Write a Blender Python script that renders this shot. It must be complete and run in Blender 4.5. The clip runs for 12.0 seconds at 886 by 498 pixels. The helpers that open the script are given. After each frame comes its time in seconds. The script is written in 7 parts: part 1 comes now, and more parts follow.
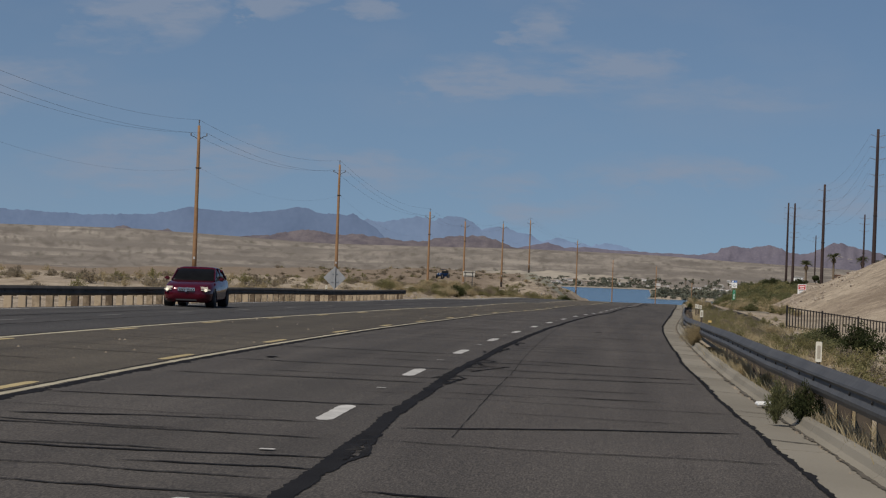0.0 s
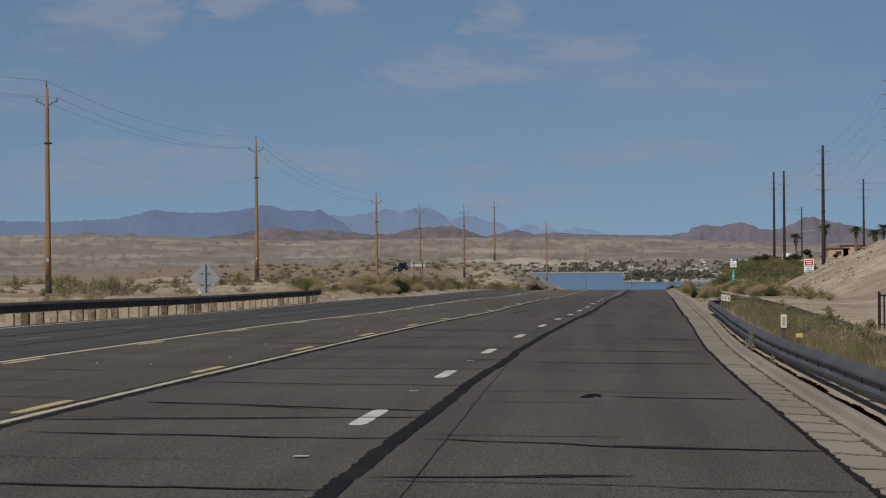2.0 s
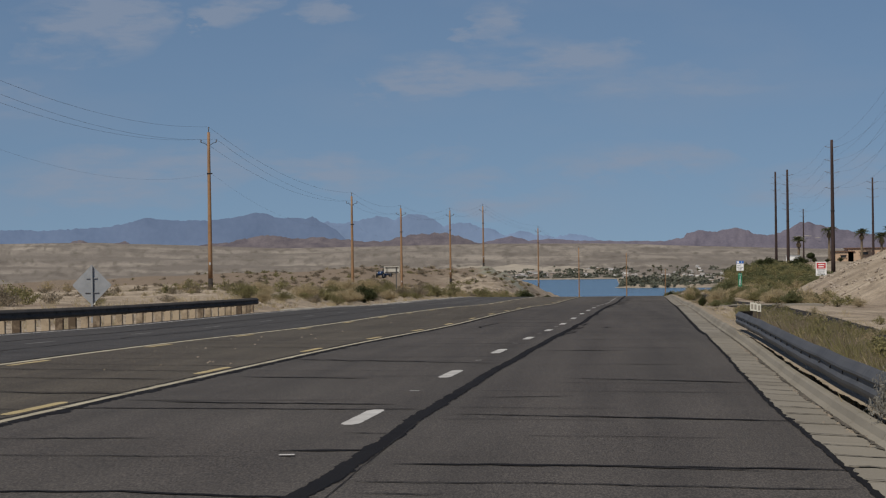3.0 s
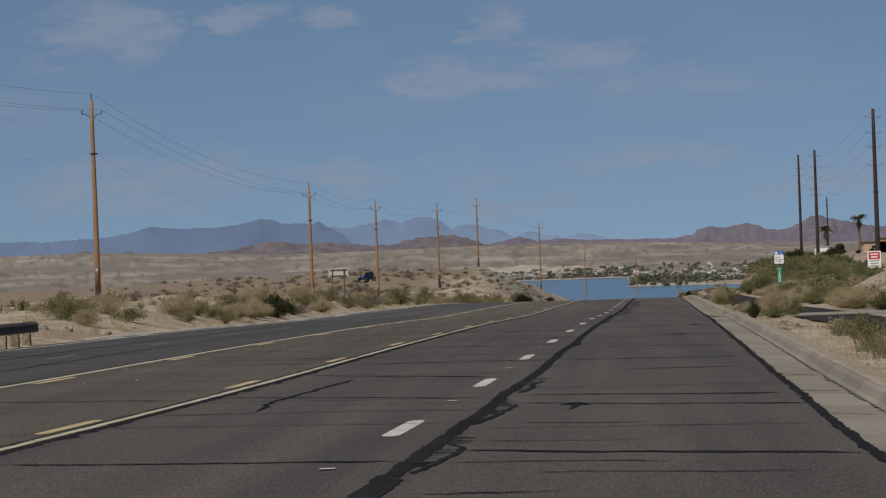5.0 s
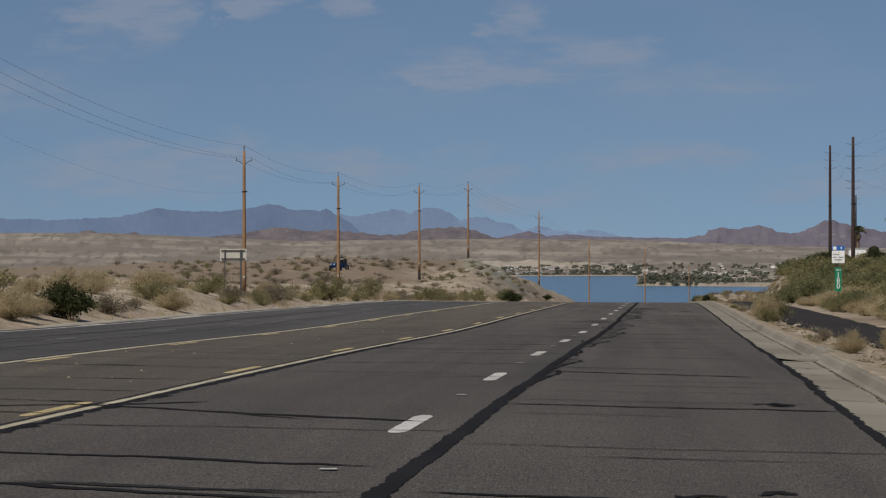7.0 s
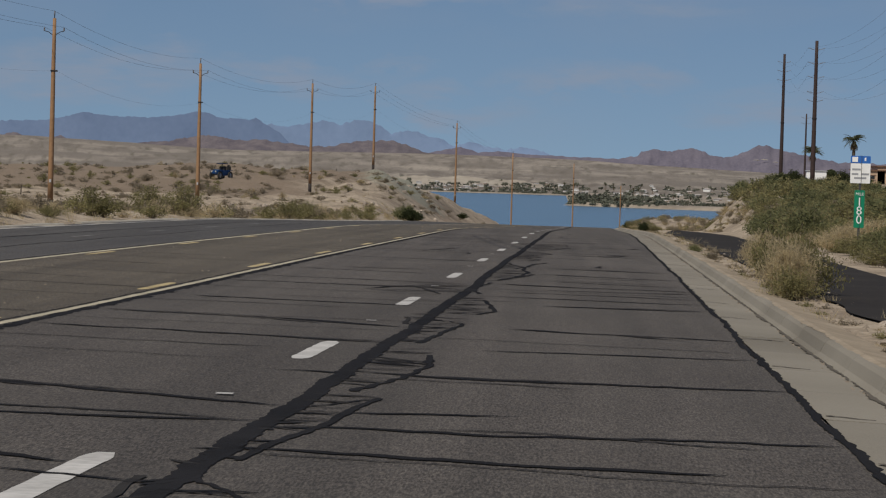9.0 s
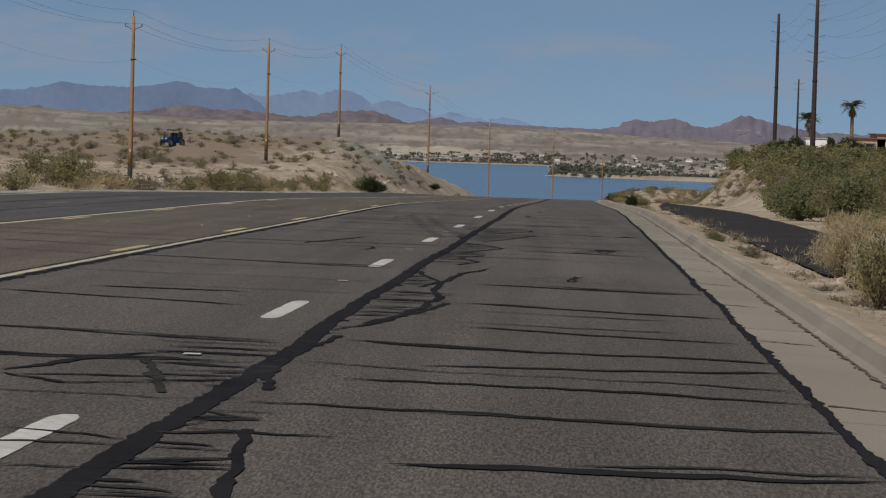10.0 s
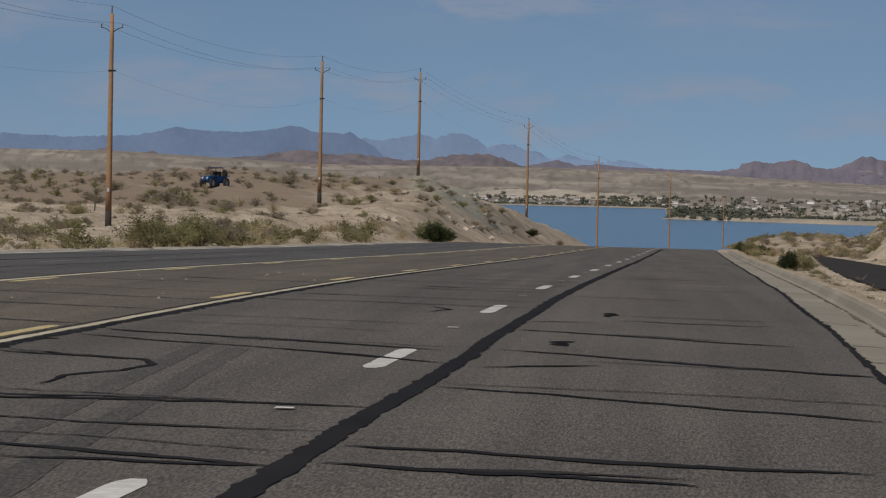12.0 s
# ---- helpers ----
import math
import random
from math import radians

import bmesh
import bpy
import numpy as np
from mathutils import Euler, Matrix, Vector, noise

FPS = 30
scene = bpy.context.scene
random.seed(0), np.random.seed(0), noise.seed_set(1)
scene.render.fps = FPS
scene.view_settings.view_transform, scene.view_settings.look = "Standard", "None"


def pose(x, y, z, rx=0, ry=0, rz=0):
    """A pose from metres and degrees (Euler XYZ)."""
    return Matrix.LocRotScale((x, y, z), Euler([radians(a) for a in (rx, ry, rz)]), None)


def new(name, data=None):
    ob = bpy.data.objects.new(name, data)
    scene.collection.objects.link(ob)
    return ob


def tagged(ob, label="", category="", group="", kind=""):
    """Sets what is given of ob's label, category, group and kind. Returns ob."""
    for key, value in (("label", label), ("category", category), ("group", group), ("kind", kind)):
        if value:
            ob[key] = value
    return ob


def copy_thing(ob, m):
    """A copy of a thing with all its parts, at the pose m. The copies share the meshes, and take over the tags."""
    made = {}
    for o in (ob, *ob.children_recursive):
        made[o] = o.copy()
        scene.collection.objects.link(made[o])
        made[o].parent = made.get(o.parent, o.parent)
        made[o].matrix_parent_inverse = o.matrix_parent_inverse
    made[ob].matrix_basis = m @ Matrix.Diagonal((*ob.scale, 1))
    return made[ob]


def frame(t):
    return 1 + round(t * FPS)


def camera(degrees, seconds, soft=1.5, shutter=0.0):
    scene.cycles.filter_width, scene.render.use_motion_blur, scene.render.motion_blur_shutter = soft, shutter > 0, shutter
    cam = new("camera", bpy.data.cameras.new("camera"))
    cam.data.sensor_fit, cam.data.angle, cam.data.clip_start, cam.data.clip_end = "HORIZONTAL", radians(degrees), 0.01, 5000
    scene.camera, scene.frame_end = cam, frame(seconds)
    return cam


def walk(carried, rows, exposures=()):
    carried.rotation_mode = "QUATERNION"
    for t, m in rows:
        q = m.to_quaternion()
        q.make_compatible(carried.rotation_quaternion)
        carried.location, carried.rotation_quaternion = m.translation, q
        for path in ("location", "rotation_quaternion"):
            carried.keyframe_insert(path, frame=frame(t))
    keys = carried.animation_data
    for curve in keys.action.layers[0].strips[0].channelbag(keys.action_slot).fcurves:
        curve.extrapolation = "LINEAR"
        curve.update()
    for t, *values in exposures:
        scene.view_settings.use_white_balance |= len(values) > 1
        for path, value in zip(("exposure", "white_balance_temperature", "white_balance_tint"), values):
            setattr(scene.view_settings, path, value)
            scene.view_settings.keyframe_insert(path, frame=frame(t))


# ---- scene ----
cam = camera(18.48, 12.0, soft=1.2)

# seconds, eye (m), yaw to the left, pitch up, roll (degrees)
PATH = [
    (0, 2.571, 0.472, 1.530, 4.0047, -0.0886, 2.0935),
    (0.5, 2.288, 11.327, 1.470, 3.9570, -0.1558, 0.4219),
    (1, 2.111, 24.076, 1.224, 3.6630, -0.2330, -0.0770),
    (1.5, 1.885, 36.292, 1.079, 3.4364, -0.2908, -0.3313),
    (2, 1.775, 48.836, 0.998, 3.3778, -0.2582, -0.5011),
    (2.5, 1.786, 61.702, 0.738, 3.2811, -0.1822, -0.5911),
    (3, 1.937, 73.597, 0.528, 3.2657, -0.1102, -0.7759),
    (3.2, 2.013, 78.293, 0.461, 3.2672, -0.0654, -0.8710),
    (4.8, 2.568, 117.638, -0.086, 3.4768, -0.0142, -1.9018),
    (5, 2.586, 122.797, -0.152, 3.4752, -0.0477, -2.0956),
    (5.5, 2.782, 135.171, -0.361, 3.5187, -0.0489, -2.0520),
    (6, 2.967, 147.847, -0.533, 3.5945, -0.0328, -1.2479),
    (6.5, 3.170, 160.426, -0.702, 3.6189, -0.0466, -0.3211),
    (6.7, 3.233, 165.584, -0.796, 3.6631, -0.1150, -0.2478),
    (8.3, 4.048, 205.160, -1.275, 3.7058, -0.5440, 1.6711),
    (8.5, 4.142, 210.137, -1.384, 3.7325, -1.1412, 1.8519),
    (8.7, 4.285, 214.841, -1.468, 3.7410, -1.4469, 1.7086),
    (9, 4.500, 221.898, -1.594, 2.2164, -1.9827, 1.6836),
    (9.2, 4.596, 226.814, -1.692, 1.2028, -0.9967, 1.6113),
    (9.4, 4.693, 231.730, -1.789, 0.9315, 0.8206, 1.5936),
    (9.5, 4.741, 234.188, -1.838, 0.9651, 0.6547, 1.6751),
    (9.6, 4.798, 236.634, -1.880, 1.2305, -0.3691, 1.6169),
    (9.8, 4.913, 241.525, -1.965, 1.6900, -2.2919, 1.6302),
    (10, 5.027, 246.416, -2.050, 1.8087, -2.5927, 1.7512),
    (10.2, 5.106, 251.608, -2.133, 2.6502, -2.6479, 1.6297),
    (10.5, 5.224, 259.395, -2.257, 3.6947, -1.9717, 1.4139),
    (11, 5.374, 272.276, -2.452, 3.8187, -0.8881, 1.5813),
    (11.5, 5.629, 284.103, -2.620, 4.0695, -1.0664, 1.7141),
    (12, 5.804, 296.973, -2.843, 4.3254, -1.7359, 1.3520),
]
walk(cam, [(t, pose(x, y, z, 90 + pitch, 0, yaw) @ pose(0, 0, 0, 0, 0, roll)) for t, x, y, z, yaw, pitch, roll in PATH])

# the highway's line and height, every 30 m from y = -20
LINE_X = [0.65, 0.04, -0.53, -0.62, -0.43, 0.14, 0.73, 1.29, 1.85, 2.44, 2.96, 3.47, 3.93, 4.40, 4.87, 5.33, 5.80, 6.27, 6.74, 7.21, 7.67, 8.14]
LINE_Z = [0.17, -0.00, -0.33, -0.73, -1.18, -1.59, -2.09, -2.49, -2.94, -3.48, -3.90, -4.34, -4.82, -5.51, -6.23, -6.93, -7.60, -8.30, -9.10, -9.98, -10.92, -11.91]


def glide(values, y):
    """A smooth curve through values at the 30 m steps."""
    y = np.atleast_1d(np.asarray(y, float))
    v = np.asarray(values, float)
    slope = np.gradient(v, 30.0)
    j = np.clip(((y + 20) // 30).astype(int), 0, len(v) - 2)
    u = (y + 20) / 30 - j
    end = u > 1
    c = np.clip(u, 0, 1)
    out = ((2 * c**3 - 3 * c**2 + 1) * v[j] + (c**3 - 2 * c**2 + c) * 30 * slope[j]
           + (3 * c**2 - 2 * c**3) * v[j + 1] + (c**3 - c**2) * 30 * slope[j + 1])
    far = np.where(end, y - (len(v) * 30 - 50), 0)
    return out + far * slope[-1] - np.where(end, far**2 * 0.00004, 0)


def road_x(y):
    y = np.atleast_1d(np.asarray(y, float))
    bend = np.clip(y - 560, 0, 900)
    return glide(LINE_X, np.clip(y, -80, 610)) + bend**2 * 0.00042


def road_z(y):
    return glide(LINE_Z, np.clip(np.atleast_1d(np.asarray(y, float)), -80, 1500))


def on_road(offset, y, up=0.0):
    """A place on the highway, by its offset to the right of the lane line."""
    return Vector((float(road_x(y)[0]) + offset, y, float(road_z(y)[0]) + float(cross_fall(offset)) + up))


def cross_fall(offset):
    """The opposite lanes lie a little higher; the right gutter a little lower."""
    o = np.asarray(offset, float)
    return 0.009 * np.clip(-3.6 - o, 0, 14) - 0.004 * np.clip(o - 1, 0, 10)


def step(a, b, x):
    u = np.clip((x - a) / (b - a), 0, 1)
    return u * u * (3 - 2 * u)


# ---- light ----
SUN_UP, SUN_TURN = 52.0, -150.0  # the sun stands behind the camera, to its left
world = bpy.data.worlds.new("desert_sky")
scene.world = world
world.use_nodes = True
wn, wl = world.node_tree.nodes, world.node_tree.links
wn.clear()
sky = wn.new("ShaderNodeTexSky")
sky.sky_type, sky.sun_disc = "NISHITA", False
sky.sun_elevation, sky.sun_rotation = radians(SUN_UP), radians(SUN_TURN)
sky.air_density, sky.dust_density, sky.ozone_density = 0.9, 0.3, 2.7
co = wn.new("ShaderNodeTexCoord")


def sky_math(op, a, b=None, c=None):
    k = wn.new("ShaderNodeMath")
    k.operation = op
    for i, v in enumerate((a, b, c)):
        if isinstance(v, (int, float)):
            k.inputs[i].default_value = v
        elif v is not None:
            wl.new(v, k.inputs[i])
    return k.outputs[0]


def sky_noise(scale, shift, size, detail, rough):
    mp, nz = wn.new("ShaderNodeMapping"), wn.new("ShaderNodeTexNoise")
    mp.inputs["Scale"].default_value, mp.inputs["Location"].default_value = scale, shift
    mp.inputs["Rotation"].default_value = (0, radians(9), 0)
    nz.inputs["Scale"].default_value, nz.inputs["Detail"].default_value, nz.inputs["Roughness"].default_value = size, detail, rough
    wl.new(co.outputs["Generated"], mp.inputs["Vector"])
    wl.new(mp.outputs["Vector"], nz.inputs["Vector"])
    return nz.outputs["Fac"]


# thin high clouds: direction (sideways and up per metre ahead), half sizes and weight of each bank
CLOUDS = ((-0.048, 0.062, 0.050, 0.0085, 0.9), (-0.012, 0.068, 0.034, 0.011, 0.8), (-0.036, 0.083, 0.016, 0.010, 0.7), (-0.186, 0.083, 0.034, 0.016, 0.9), (-0.138, 0.086, 0.014, 0.005, 0.8), (-0.102, 0.085, 0.017, 0.005, 0.7),
          (-0.172, 0.027, 0.055, 0.012, 0.75), (-0.098, 0.028, 0.05, 0.009, 0.7), (-0.036, 0.019, 0.036, 0.009, 0.7), (0.018, 0.030, 0.04, 0.008, 0.55), (0.030, 0.058, 0.05, 0.007, 0.4), (-0.24, 0.055, 0.05, 0.012, 0.6), (0.09, 0.020, 0.05, 0.010, 0.5))
axes = wn.new("ShaderNodeSeparateXYZ")
wl.new(co.outputs["Generated"], axes.inputs[0])
ahead = sky_math("MAXIMUM", sky_math("ABSOLUTE", axes.outputs["Y"]), 0.05)
bend = sky_math("MULTIPLY_ADD", sky_noise((22, 22, 60), (1, 2, 0), 1.0, 6, 0.6), 0.090, -0.045)
sideways = sky_math("ADD", sky_math("DIVIDE", axes.outputs["X"], ahead), bend)
upward = sky_math("ADD", sky_math("DIVIDE", axes.outputs["Z"], ahead), sky_math("MULTIPLY", bend, 0.35))
banks = None
for cx, cz, wx, wz, k in CLOUDS:
    dx, dz = sky_math("DIVIDE", sky_math("SUBTRACT", sideways, cx), wx), sky_math("DIVIDE", sky_math("SUBTRACT", upward, cz), wz)
    near_it = sky_math("SUBTRACT", 1.0, sky_math("ADD", sky_math("MULTIPLY", dx, dx), sky_math("MULTIPLY", dz, dz)))
    near_it = sky_math("MULTIPLY", sky_math("MAXIMUM", near_it, 0.0), k)
    banks = near_it if banks is None else sky_math("MAXIMUM", banks, near_it)
wisp = wn.new("ShaderNodeMapRange")
wisp.inputs["From Min"].default_value, wisp.inputs["From Max"].default_value = 0.34, 0.74
wl.new(sky_noise((14, 14, 60), (3.1, 0, 1.7), 2.2, 10, 0.62), wisp.inputs["Value"])
loose = wn.new("ShaderNodeMapRange")
loose.inputs["From Min"].default_value, loose.inputs["From Max"].default_value, loose.inputs["To Max"].default_value = 0.50, 0.76, 0.20
wl.new(sky_noise((9, 9, 26), (0.4, 0, 3.0), 1.25, 8, 0.52), loose.inputs["Value"])
cover = sky_math("MINIMUM", sky_math("MULTIPLY_ADD", sky_math("MULTIPLY", banks, wisp.outputs["Result"]), 1.6, loose.outputs["Result"]), 0.6)
veil = wn.new("ShaderNodeMix")
veil.data_type = "RGBA"
veil.inputs["B"].default_value = (3.9, 4.5, 5.7, 1)
ground_glow = wn.new("ShaderNodeBackground")
ground_glow.inputs["Strength"].default_value = 0.0635
out = wn.new("ShaderNodeOutputWorld")
wl.new(cover, veil.inputs["Factor"])
lift = wn.new("ShaderNodeVectorMath")
lift.operation = "ADD"
lift.inputs[1].default_value = (0, 0, 0.13)
wl.new(co.outputs["Generated"], lift.inputs[0])
wl.new(lift.outputs["Vector"], sky.inputs["Vector"])
wl.new(sky.outputs["Color"], veil.inputs["A"])
wl.new(veil.outputs["Result"], ground_glow.inputs["Color"])
wl.new(ground_glow.outputs["Background"], out.inputs["Surface"])

lamp = bpy.data.lights.new("sun", "SUN")
lamp.energy, lamp.angle, lamp.color = 3.7, radians(0.55), (1.0, 0.93, 0.82)
sun = new("sun", lamp)
to_sun = Vector((math.sin(radians(SUN_TURN)) * math.cos(radians(SUN_UP)), math.cos(radians(SUN_TURN)) * math.cos(radians(SUN_UP)), math.sin(radians(SUN_UP))))
sun.rotation_euler = to_sun.to_track_quat("Z", "Y").to_euler()
sun.location = to_sun * 300
scene.view_settings.exposure = 0.0


# ---- materials ----
def surface(name, dark, light, fine=20.0, broad=1.5, rough=0.85, bump=0.3, metal=0.0, vary=0.0, place="Object", depth=0.02, gloss=0.4):
    """A material of two colours, mixed at two scales, with a fine relief."""
    m = bpy.data.materials.new(name)
    m.use_nodes = True
    n, l = m.node_tree.nodes, m.node_tree.links
    b = n["Principled BSDF"]
    b.inputs["Roughness"].default_value, b.inputs["Metallic"].default_value = rough, metal
    b.inputs["Specular IOR Level"].default_value = gloss
    c = n.new("ShaderNodeTexCoord") if place == "Object" else n.new("ShaderNodeNewGeometry")
    src = c.outputs["Object" if place == "Object" else "Position"]
    a1, a2 = n.new("ShaderNodeTexNoise"), n.new("ShaderNodeTexNoise")
    for a, s, d in ((a1, fine, 5), (a2, broad, 4)):
        a.inputs["Scale"].default_value, a.inputs["Detail"].default_value = s, d
        l.new(src, a.inputs["Vector"])
    add = n.new("ShaderNodeMath")
    add.operation = "MULTIPLY_ADD"
    add.inputs[1].default_value, add.inputs[2].default_value = 0.45, 0.0
    l.new(a1.outputs["Fac"], add.inputs[0])
    both = n.new("ShaderNodeMath")
    both.operation = "MULTIPLY_ADD"
    both.inputs[1].default_value = 0.55
    l.new(a2.outputs["Fac"], both.inputs[0])
    l.new(add.outputs[0], both.inputs[2])
    fac = both.outputs[0]
    if vary:
        info = n.new("ShaderNodeObjectInfo")
        shift = n.new("ShaderNodeMath")
        shift.operation = "MULTIPLY_ADD"
        shift.inputs[1].default_value = vary
        l.new(info.outputs["Random"], shift.inputs[0])
        l.new(fac, shift.inputs[2])
        minus = n.new("ShaderNodeMath")
        minus.operation = "SUBTRACT"
        minus.inputs[1].default_value = vary / 2
        l.new(shift.outputs[0], minus.inputs[0])
        fac = minus.outputs[0]
    r = n.new("ShaderNodeValToRGB")
    r.color_ramp.elements[0].position, r.color_ramp.elements[1].position = 0.3, 0.7
    r.color_ramp.elements[0].color, r.color_ramp.elements[1].color = (*dark, 1), (*light, 1)
    l.new(fac, r.inputs["Fac"])
    l.new(r.outputs["Color"], b.inputs["Base Color"])
    if bump:
        k = n.new("ShaderNodeBump")
        k.inputs["Strength"].default_value, k.inputs["Distance"].default_value = bump, depth
        l.new(a1.outputs["Fac"], k.inputs["Height"])
        l.new(k.outputs["Normal"], b.inputs["Normal"])
    return m


def grey(v, warm=1.0):
    return (v * warm, v, v / warm)


def asphalt(name, dark, light):
    """Worn asphalt: stone grain, streaks along the traffic and faint broad stains."""
    m = surface(name, dark, light, 30, 0.25, 0.82, 0.0, place="Position", gloss=0.26)
    n, l = m.node_tree.nodes, m.node_tree.links
    b = n["Principled BSDF"]
    base = b.inputs["Base Color"].links[0].from_socket
    geo = n.new("ShaderNodeNewGeometry")
    tone = base
    for scale, size, detail, lo, hi, a, z in (((1, 0.14, 1), 77, 3, 0.37, 0.65, 0.58, 1.48), ((1, 0.35, 1), 230, 1, 0.58, 0.74, 0.97, 2.2), ((1, 0.02, 1), 1.6, 4, 0.3, 0.7, 0.82, 1.2)):
        mp, nz, rg = n.new("ShaderNodeMapping"), n.new("ShaderNodeTexNoise"), n.new("ShaderNodeMapRange")
        mp.inputs["Scale"].default_value = scale
        nz.inputs["Scale"].default_value, nz.inputs["Detail"].default_value = size, detail
        rg.inputs["From Min"].default_value, rg.inputs["From Max"].default_value = lo, hi
        rg.inputs["To Min"].default_value, rg.inputs["To Max"].default_value = a, z
        l.new(geo.outputs["Position"], mp.inputs["Vector"])
        l.new(mp.outputs["Vector"], nz.inputs["Vector"])
        l.new(nz.outputs["Fac"], rg.inputs["Value"])
        mul = n.new("ShaderNodeVectorMath")
        mul.operation = "SCALE"
        l.new(tone, mul.inputs[0])
        l.new(rg.outputs["Result"], mul.inputs["Scale"])
        tone = mul.outputs["Vector"]
    # the colour is scaled up to 1.22 further along the road
    where, far_gain, pale = n.new("ShaderNodeSeparateXYZ"), n.new("ShaderNodeMapRange"), n.new("ShaderNodeVectorMath")
    l.new(geo.outputs["Position"], where.inputs[0])
    l.new(where.outputs["Y"], far_gain.inputs["Value"])
    far_gain.inputs["From Min"].default_value, far_gain.inputs["From Max"].default_value = 225, 275
    far_gain.inputs["To Min"].default_value, far_gain.inputs["To Max"].default_value = 1.0, 1.22
    pale.operation = "SCALE"
    l.new(tone, pale.inputs[0])
    l.new(far_gain.outputs["Result"], pale.inputs["Scale"])
    l.new(pale.outputs["Vector"], b.inputs["Base Color"])
    return m


M_ASPHALT = asphalt("asphalt", (0.053, 0.046, 0.039), (0.075, 0.066, 0.057))
M_ASPHALT_DUSTY = asphalt("dusty_asphalt", (0.058, 0.049, 0.037), (0.084, 0.071, 0.053))
M_ASPHALT_DARK = asphalt("dark_asphalt", (0.044, 0.041, 0.038), (0.062, 0.057, 0.052))
M_PATH = surface("side_road_asphalt", (0.020, 0.018, 0.017), (0.042, 0.037, 0.033), 9, 0.5, 0.9, 0.4, place="Position", gloss=0.1)
M_TAR = surface("tar", (0.010, 0.0095, 0.0100), (0.023, 0.022, 0.0228), 45, 0.7, 0.85, 0.3, place="Position", gloss=0.06)
M_SKID = asphalt("tyre_marked_asphalt", (0.039, 0.035, 0.031), (0.056, 0.050, 0.044))
M_TAR_FADED = surface("faded_tar", (0.020, 0.019, 0.019), (0.040, 0.037, 0.035), 30, 2, 0.85, 0.3, place="Position", gloss=0.06)
M_WHITE_LINE = surface("white_road_paint", (0.30, 0.29, 0.27), (0.58, 0.56, 0.53), 14, 1.2, 0.75, 0.3, place="Position")
M_WORN_LINE = surface("worn_white_paint", (0.09, 0.086, 0.08), (0.24, 0.23, 0.215), 9, 1.2, 0.8, 0.3, place="Position")
M_YELLOW_LINE = surface("yellow_road_paint", (0.30, 0.235, 0.11), (0.50, 0.40, 0.21), 14, 1.2, 0.75, 0.3, place="Position")
M_PALE_LINE = surface("faded_yellow_paint", (0.28, 0.245, 0.17), (0.50, 0.45, 0.33), 14, 1.2, 0.75, 0.3, place="Position")
M_CONCRETE = surface("concrete", (0.155, 0.138, 0.108), (0.262, 0.237, 0.192), 60, 0.22, 0.9, 0.3, place="Position", vary=0.15)
M_PALE_KERB = surface("pale_concrete", (0.27, 0.245, 0.20), (0.42, 0.385, 0.32), 12, 0.8, 0.9, 0.3, place="Position", vary=0.2)
M_DIRT_LINE = surface("gutter_dirt", (0.055, 0.048, 0.037), (0.12, 0.103, 0.08), 18, 2, 0.95, 0.4, place="Position")
M_SPILL = surface("spilled_sand", (0.19, 0.155, 0.112), (0.36, 0.300, 0.226), 9, 0.8, 0.95, 0.5, place="Position", gloss=0.1)
M_STEEL = surface("galvanised_steel", (0.052, 0.052, 0.054), (0.118, 0.115, 0.112), 10, 0.7, 0.6, 0.1, 0.3)
M_RUSTY = surface("weathered_steel", (0.045, 0.040, 0.035), (0.115, 0.100, 0.085), 8, 0.7, 0.85, 0.2, 0.0, gloss=0.2)
M_POST_WOOD = surface("guardrail_timber", (0.09, 0.064, 0.042), (0.38, 0.305, 0.215), 9, 2.5, 0.9, 0.4, vary=0.5)
M_POLE_WOOD = surface("pole_timber", (0.185, 0.105, 0.052), (0.32, 0.19, 0.10), 6, 0.5, 0.85, 0.4, vary=0.15)
M_POLE_DARK = surface("creosoted_timber", (0.022, 0.014, 0.013), (0.05, 0.030, 0.026), 6, 0.5, 0.85, 0.4, vary=0.15)
M_POLE_BASE = surface("tarred_pole_foot", (0.02, 0.017, 0.015), (0.045, 0.035, 0.03), 8, 1, 0.9, 0.3)
M_WIRE = surface("wire", (0.05, 0.05, 0.052), (0.085, 0.085, 0.09), 5, 1, 0.6, 0.0, 0.3)
M_INSULATOR = surface("porcelain", (0.10, 0.09, 0.09), (0.2, 0.19, 0.19), 9, 2, 0.4, 0.0)
M_SIGN_BACK = surface("sign_back_aluminium", (0.34, 0.35, 0.35), (0.46, 0.47, 0.47), 6, 1.2, 0.55, 0.05, 0.15)
M_GREY_BACK = surface("dull_sign_aluminium", (0.23, 0.24, 0.25), (0.32, 0.33, 0.34), 6, 1.2, 0.55, 0.05, 0.15)
M_SIGN_WHITE = surface("white_sign_sheet", (0.72, 0.72, 0.70), (0.86, 0.86, 0.84), 6, 1.2, 0.6, 0.0)
M_SIGN_DULL = surface("weathered_sign_back", (0.40, 0.38, 0.325), (0.54, 0.515, 0.45), 6, 1.2, 0.6, 0.0)
M_SIGN_GREEN = surface("green_sign_sheet", (0.0, 0.17, 0.085), (0.005, 0.23, 0.12), 6, 1.2, 0.5, 0.0)
M_SIGN_BLUE = surface("blue_sign_sheet", (0.02, 0.10, 0.38), (0.03, 0.15, 0.48), 6, 1.2, 0.5, 0.0)
M_SIGN_RED = surface("red_sign_sheet", (0.42, 0.03, 0.04), (0.55, 0.06, 0.06), 6, 1.2, 0.5, 0.0)
M_BAR_GREY = surface("grey_lettering", (0.25, 0.26, 0.28), (0.36, 0.37, 0.38), 6, 1.2, 0.6, 0.0)
